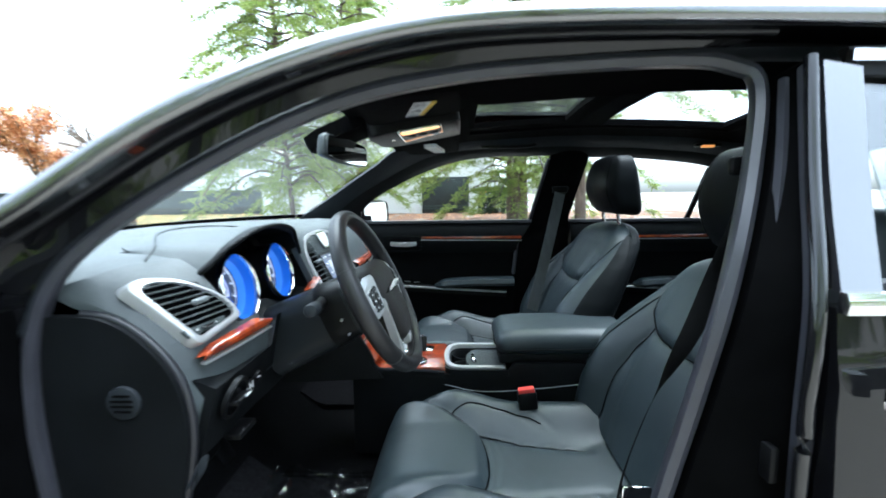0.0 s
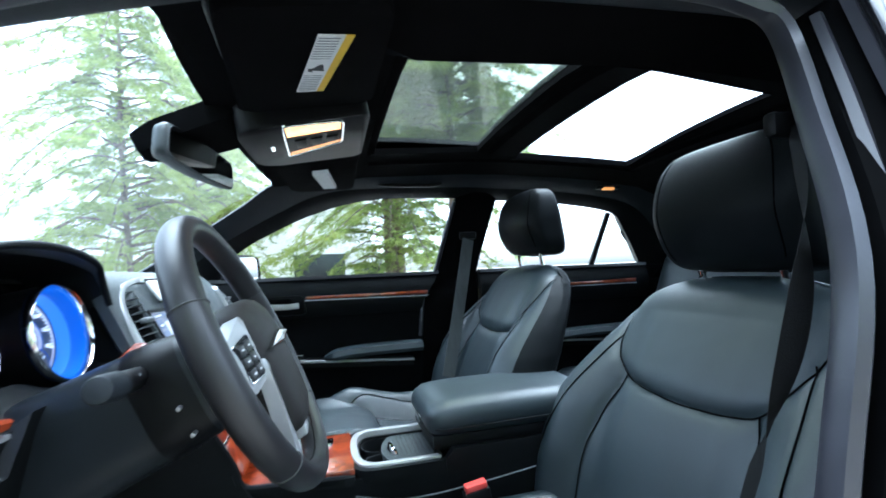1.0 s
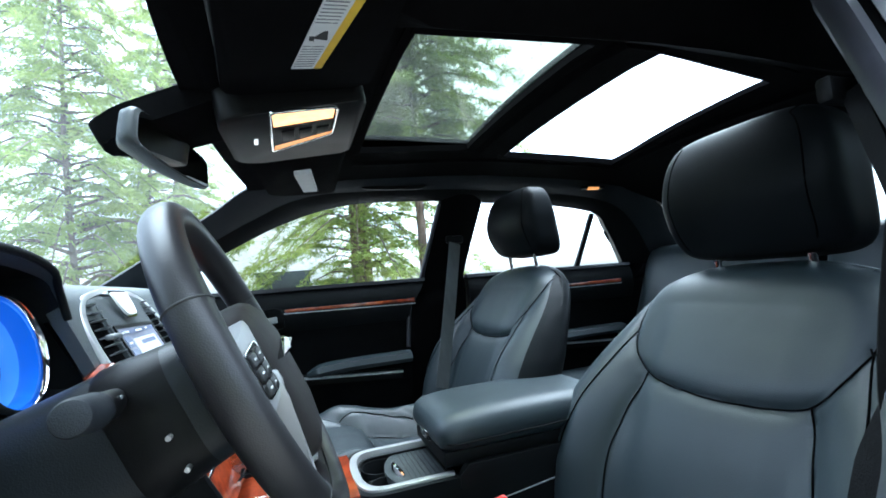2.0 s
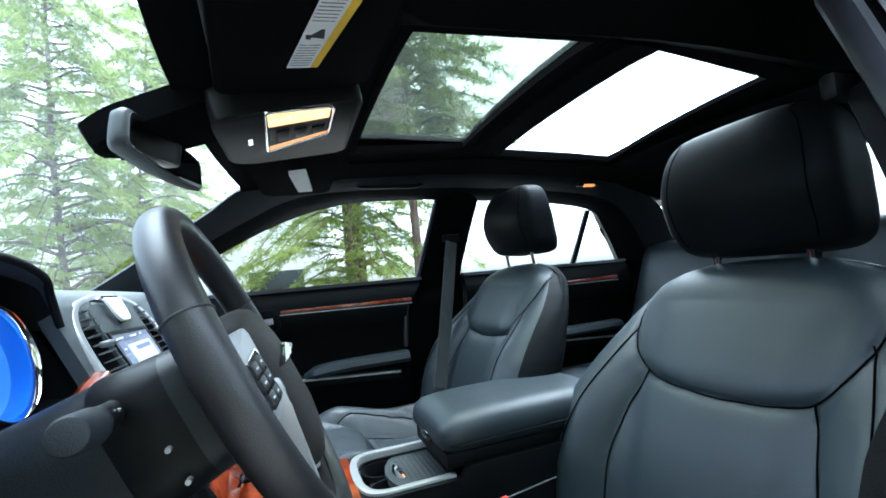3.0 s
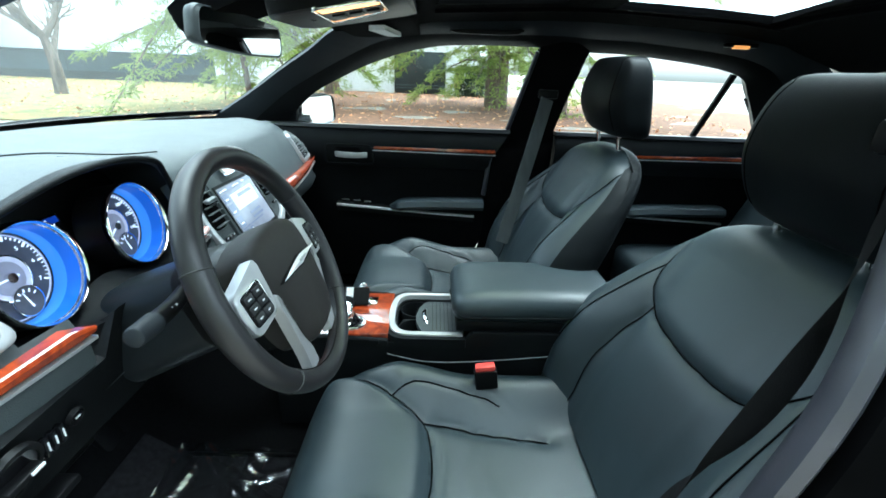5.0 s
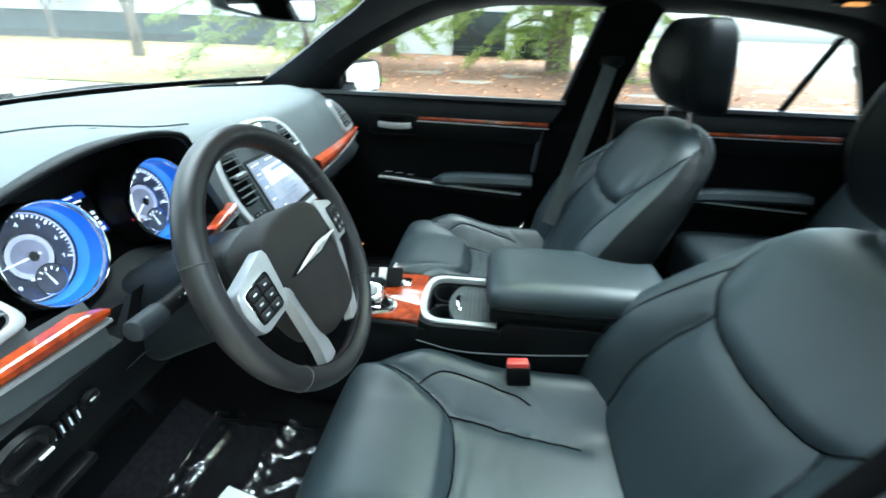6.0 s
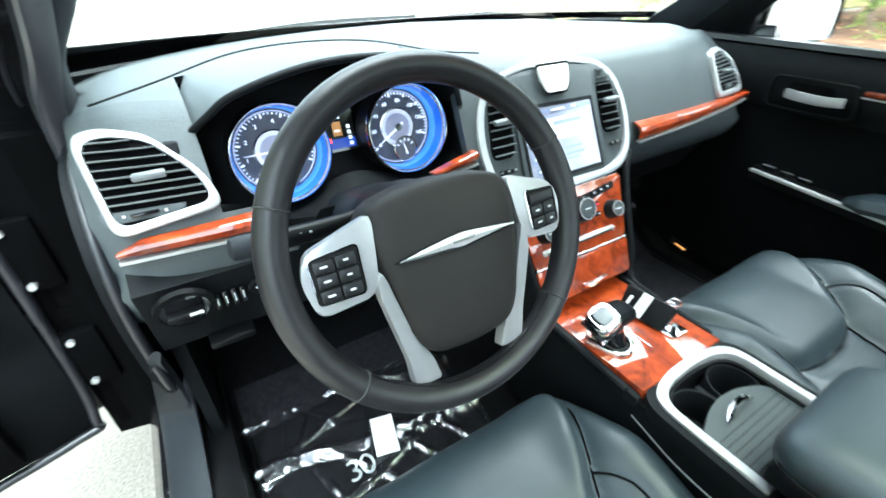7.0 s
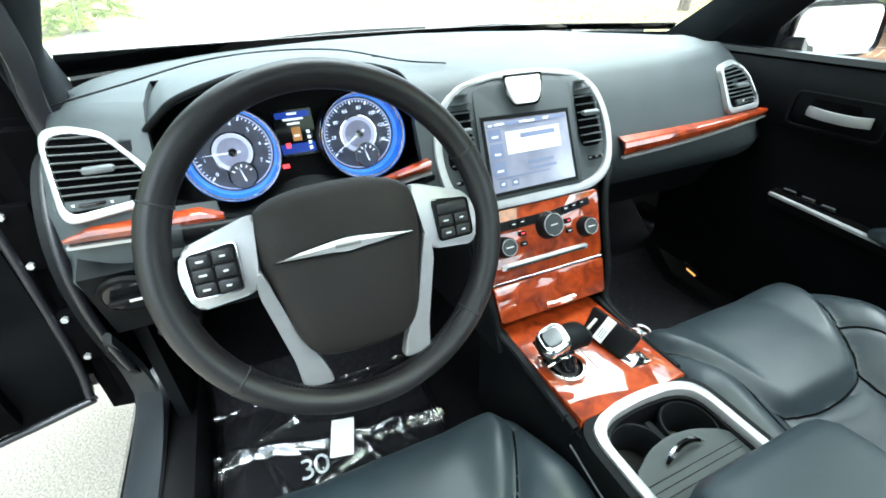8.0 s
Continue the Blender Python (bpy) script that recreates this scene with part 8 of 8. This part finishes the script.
def conifer(at, height, spread, seed, low=1.2, lean=0.0, density=1.0, mat=NEEDLES, girth=0.24, droop=0.22, taper=0.75):
    """A tapered trunk with drooping boughs; each bough carries twigs set with small needle sprays."""
    rnd = random.Random(seed)
    t = thing("conifer", "tall green conifer with drooping boughs", "tree", group="conifers")
    base = V(*at, 0)
    top = base + V(lean, 0.1, height)
    pts = catmull([base, base.lerp(top, 0.35) + V(0.06, 0.03, 0), base.lerp(top, 0.7) - V(0.05, 0, 0), top], 14)
    part("trunk", sweep(pts, [(math.cos(a), math.sin(a)) for a in lin(0, 2 * math.pi, 11)[:-1]], scale=[girth * (height / 9) * (1 - 0.93 * k / 13) for k in range(14)], up=(0, 1, 0)), BARK, t, "rough brown trunk")
    limbs, verts, faces = bmesh.new(), [], []
    n = int(60 * density * height / 9)
    for k in range(n):
        f = low / height + (1 - low / height) * (k + rnd.random()) / n
        o = base.lerp(top, f)
        a = k * 2.399 + rnd.uniform(-0.4, 0.4)
        L = spread * (1 - f) ** taper * rnd.uniform(0.42, 1.18) + 0.25
        d = V(math.cos(a), math.sin(a), 0)
        tip = o + d * L + V(0, 0, -droop * L * rnd.uniform(0.4, 1.3))
        line = catmull([o, o + d * L * 0.4 + V(0, 0, 0.04 * L), tip], 8)
        sweep(line, [(math.cos(x), math.sin(x)) for x in lin(0, 2 * math.pi, 6)[:-1]], scale=[0.035 * (1 - 0.85 * q / 7) * (0.4 + L / spread) for q in range(8)], bm=limbs)
        for j in range(int(15 + 22 * L)):
            u = rnd.uniform(0.18, 1.0)
            p = line[0].lerp(line[4], u * 2) if u < 0.5 else line[4].lerp(line[7], u * 2 - 1)
            side = d.cross(V(0, 0, 1)) * rnd.choice((-1, 1))
            tw = (side * rnd.uniform(0.5, 1) + d * rnd.uniform(0.2, 0.9) + V(0, 0, rnd.uniform(-0.55, 0.1))).normalized()
            tl = rnd.uniform(0.15, 0.42) * (1.15 - 0.5 * u) * (0.6 + 0.25 * L)
            for q in range(9):
                c = p + tw * tl * (q + rnd.random()) / 9 + V(rnd.gauss(0, 0.012), rnd.gauss(0, 0.012), rnd.gauss(0, 0.012))
                e = (tw * rnd.uniform(0.2, 1) + V(rnd.gauss(0, 0.6), rnd.gauss(0, 0.6), rnd.gauss(-0.25, 0.4))).normalized() * rnd.uniform(0.10, 0.22)
                w = e.cross(V(rnd.gauss(0, 1), rnd.gauss(0, 1), rnd.gauss(0, 1))).normalized() * rnd.uniform(0.008, 0.020)
                i = len(verts)
                verts += [c - w, c + e * 0.6 - w * 0.8, c + e, c + e * 0.5 + w]
                faces.append((i, i + 1, i + 2, i + 3))
    part("branching", limbs, BARK, t, "thin brown drooping branches")
    me = bpy.data.meshes.new("needles")
    me.from_pydata([tuple(v) for v in verts], [], faces)
    me.materials.append(mat)
    crown = new("crown", me)
    crown.parent = t
    crown["label"] = "fine green needle sprays"
    return t


def broadleaf(at, height, seed, mat, leaf_label, label, leaf=0.07, count=2600, bare=False, trunk_r=0.13, spread=0.45):
    rnd = random.Random(seed)
    t = thing("tree", label, "tree", group="broadleaf trees")
    base = V(*at, 0)
    limbs, tips = bmesh.new(), []
    def grow(p, d, L, r, depth):
        q = p + d * L
        mid = p.lerp(q, 0.5) + V(rnd.gauss(0, 0.05), rnd.gauss(0, 0.05), rnd.gauss(0, 0.03)) * L
        line = catmull([p, mid, q], 6)
        sweep(line, [(math.cos(x), math.sin(x)) for x in lin(0, 2 * math.pi, 7)[:-1]], scale=[r * (1 - 0.4 * k / 5) for k in range(6)], bm=limbs, up=(0.1, 1, 0.1))
        if depth >= 2:
            tips.extend(line[2:])
        if depth < 4:
            for _ in range(3 if depth else 5):
                nd = (d + V(rnd.gauss(0, spread), rnd.gauss(0, spread), rnd.gauss(0.05, 0.25))).normalized()
                grow(q if rnd.random() < 0.7 else mid, nd, L * rnd.uniform(0.55, 0.8), r * 0.55, depth + 1)
    grow(base, V(0.03, 0.02, 1).normalized(), height * 0.33, trunk_r, 0)
    part("branching", limbs, BARK, t, "grey-brown trunk and limbs")
    if not bare:
        verts, faces = [], []
        for _ in range(count):
            c = rnd.choice(tips) + V(rnd.gauss(0, 0.22), rnd.gauss(0, 0.22), rnd.gauss(0, 0.18))
            a = V(rnd.gauss(0, 1), rnd.gauss(0, 1), rnd.gauss(0, 0.6)).normalized() * leaf
            b = a.cross(V(rnd.gauss(0, 1), rnd.gauss(0, 1), rnd.gauss(0, 1))).normalized() * leaf * 0.5
            i = len(verts)
            verts += [c - a, c + b, c + a, c - b]
            faces.append((i, i + 1, i + 2, i + 3))
        me = bpy.data.meshes.new("leaves")
        me.from_pydata([tuple(v) for v in verts], [], faces)
        me.materials.append(mat)
        cr = new("crown", me)
        cr.parent = t
        cr["label"] = leaf_label
    return t


conifer((-2.1, -15.0), 15.5, 4.6, 3, 1.3, density=2.0, girth=0.24, droop=0.50, taper=0.40)
conifer((5.0, -11.5), 12.5, 3.6, 2, 1.3, density=1.7, girth=0.06, droop=0.58, taper=0.72, lean=0.5)
conifer((4.6, -14.5), 11.0, 3.0, 19, 1.6, density=1.2, girth=0.07, droop=0.5, taper=0.45, lean=-0.7)
conifer((-3.6, -12.0), 13.0, 4.1, 21, 4.1, density=2.0, girth=0.12, droop=0.4, taper=0.35)
conifer((4.7, -20.0), 13.0, 3.6, 5, 3.4, girth=0.25)
conifer((17.0, 4.2), 7.0, 2.6, 6, 0.1, density=1.1, girth=0.14)
conifer((-9.0, 9.0), 6.4, 3.0, 7, 0.3, density=1.4, girth=0.22)
# Three unseen conifers, added to block skylight through the open door.
conifer((-1.6, 8.4), 10.5, 3.4, 15, 0.3, density=2.0, girth=0.22)
conifer((3.4, 8.2), 12.0, 3.8, 8, 0.3, density=2.0, girth=0.22)
conifer((8.2, 8.0), 11.5, 3.8, 10, 0.3, density=2.0, girth=0.22)
broadleaf((12.0, -14.0), 5.0, 11, LEAVES, "", "bare grey tree on the lawn", bare=True, trunk_r=0.2)
broadleaf((24.0, -23.0), 6.5, 12, LEAVES, "orange autumn leaves", "autumn tree with orange leaves", leaf=0.11, count=5200)
broadleaf((29.0, -20.0), 6.5, 13, LEAVES, "orange autumn leaves", "autumn tree with orange leaves", leaf=0.11, count=5200)
broadleaf((22.0, -17.0), 5.5, 14, LEAVES, "orange autumn leaves", "autumn tree with orange leaves", leaf=0.10, count=4200)
for k in range(4):
    wire = sweep(catmull([(60, -18 + 0.6 * k, 8.6 - 0.75 * k), (18, -30, 5.6 - 0.75 * k), (-20, -40, 8.6 - 0.75 * k)], 40), 0.018)
    lone("overhead_wire", wire, PLASTIC, "dark overhead wire against the sky", "cable", group="overhead wires")
sh = thing("shrub", "dark clipped shrub against the wall", "shrub")
rnd = random.Random(5)
verts, faces = [], []
for _ in range(6000):
    p = V(rnd.gauss(0, 1), rnd.gauss(0, 1), rnd.gauss(0, 1))
    p = p / max(abs(p.x), abs(p.y), abs(p.z)) * rnd.uniform(0.6, 1.0)
    c = V(-1.7 + p.x * 0.75, -21.8 + p.y * 0.6, 0.72 + p.z * 0.70)
    a = V(rnd.gauss(0, 1), rnd.gauss(0, 1), rnd.gauss(0, 1)).normalized() * 0.055
    b = a.cross(V(rnd.gauss(0, 1), rnd.gauss(0, 1), rnd.gauss(0, 1))).normalized() * 0.03
    i = len(verts)
    verts += [c - a, c + b, c + a, c - b]
    faces.append((i, i + 1, i + 2, i + 3))
me = bpy.data.meshes.new("leaves")
me.from_pydata([tuple(v) for v in verts], [], faces)
me.materials.append(SHRUB)
ob = new("leaves", me)
ob.parent = sh
stems = bmesh.new()
for k in range(7):
    sweep([(-1.7 + 0.05 * k - 0.15, -21.8, 0.0), (-1.7 + 0.2 * (k - 3), -21.8 + 0.1 * (k % 3 - 1), 0.9)], 0.02, bm=stems)
part("stems", stems, BARK, sh)
# fallen leaves on lawn and bed
verts, faces = [], []
for _ in range(5000):
    x, y = rnd.uniform(-8, 34), rnd.uniform(-23, -7.6)
    c = V(x, y, 0.075 + rnd.uniform(0, 0.03))
    a = V(rnd.gauss(0, 1), rnd.gauss(0, 1), rnd.gauss(0, 0.3)).normalized() * rnd.uniform(0.03, 0.07)
    b = a.cross(V(rnd.gauss(0, 0.3), rnd.gauss(0, 0.3), 1)).normalized() * 0.03
    i = len(verts)
    verts += [c - a, c + b, c + a, c - b]
    faces.append((i, i + 1, i + 2, i + 3))
me = bpy.data.meshes.new("fallen_leaves")
me.from_pydata([tuple(v) for v in verts], [], faces)
me.materials.append(LEAVES)
tagged(new("fallen_leaves", me), "scattered orange and brown fallen leaves", "leaves", kind="stuff")

# rain drops on the windscreen and the sunroof
rnd = random.Random(8)
verts, faces = [], []
def drop(c, a, b, n, r):
    i = len(verts)
    ring_ = [c + a * (r * math.cos(t)) + b * (r * 1.25 * math.sin(t)) for t in lin(0, 2 * math.pi, 7)[:-1]]
    verts.extend(ring_ + [c + n * r * 0.45])
    faces.extend([(i + k, i + (k + 1) % 6, i + 6) for k in range(6)])
    faces.append(tuple(i + k for k in range(5, -1, -1)))
for _ in range(420):
    u, v = rnd.uniform(-0.95, 0.95) if _ % 3 == 0 else rnd.uniform(-0.95, 0.2), rnd.random() ** 1.6 * 0.85 + 0.03 if _ % 3 else rnd.uniform(0.05, 0.16)
    if _ % 3 and u > -0.4 and rnd.random() < 0.5:
        u -= 0.5
    p = screen_point(u, v, 0.0235)
    a, b = (screen_point(u + 0.01, v, 0.0235) - p).normalized(), (screen_point(u, v + 0.01, 0.0235) - p).normalized()
    drop(p, a, b, a.cross(b).normalized(), rnd.uniform(0.0010, 0.0026))
for _ in range(380):
    x, y = rnd.uniform(-0.29, 0.07), rnd.uniform(-0.30, 0.33)
    drop(V(x, y, skin(x, y) - 0.001), V(1, 0, 0), V(0, 1, 0), V(0, 0, 1), rnd.uniform(0.0012, 0.0030))
me = bpy.data.meshes.new("rain_drops")
me.from_pydata([tuple(v) for v in verts], [], faces)
me.materials.append(DROPLET)
me.polygons.foreach_set("use_smooth", [True] * len(me.polygons))
tagged(new("rain_drops", me), "small clear rain drops on windscreen and sunroof", "rain drops", kind="stuff").visible_shadow = False
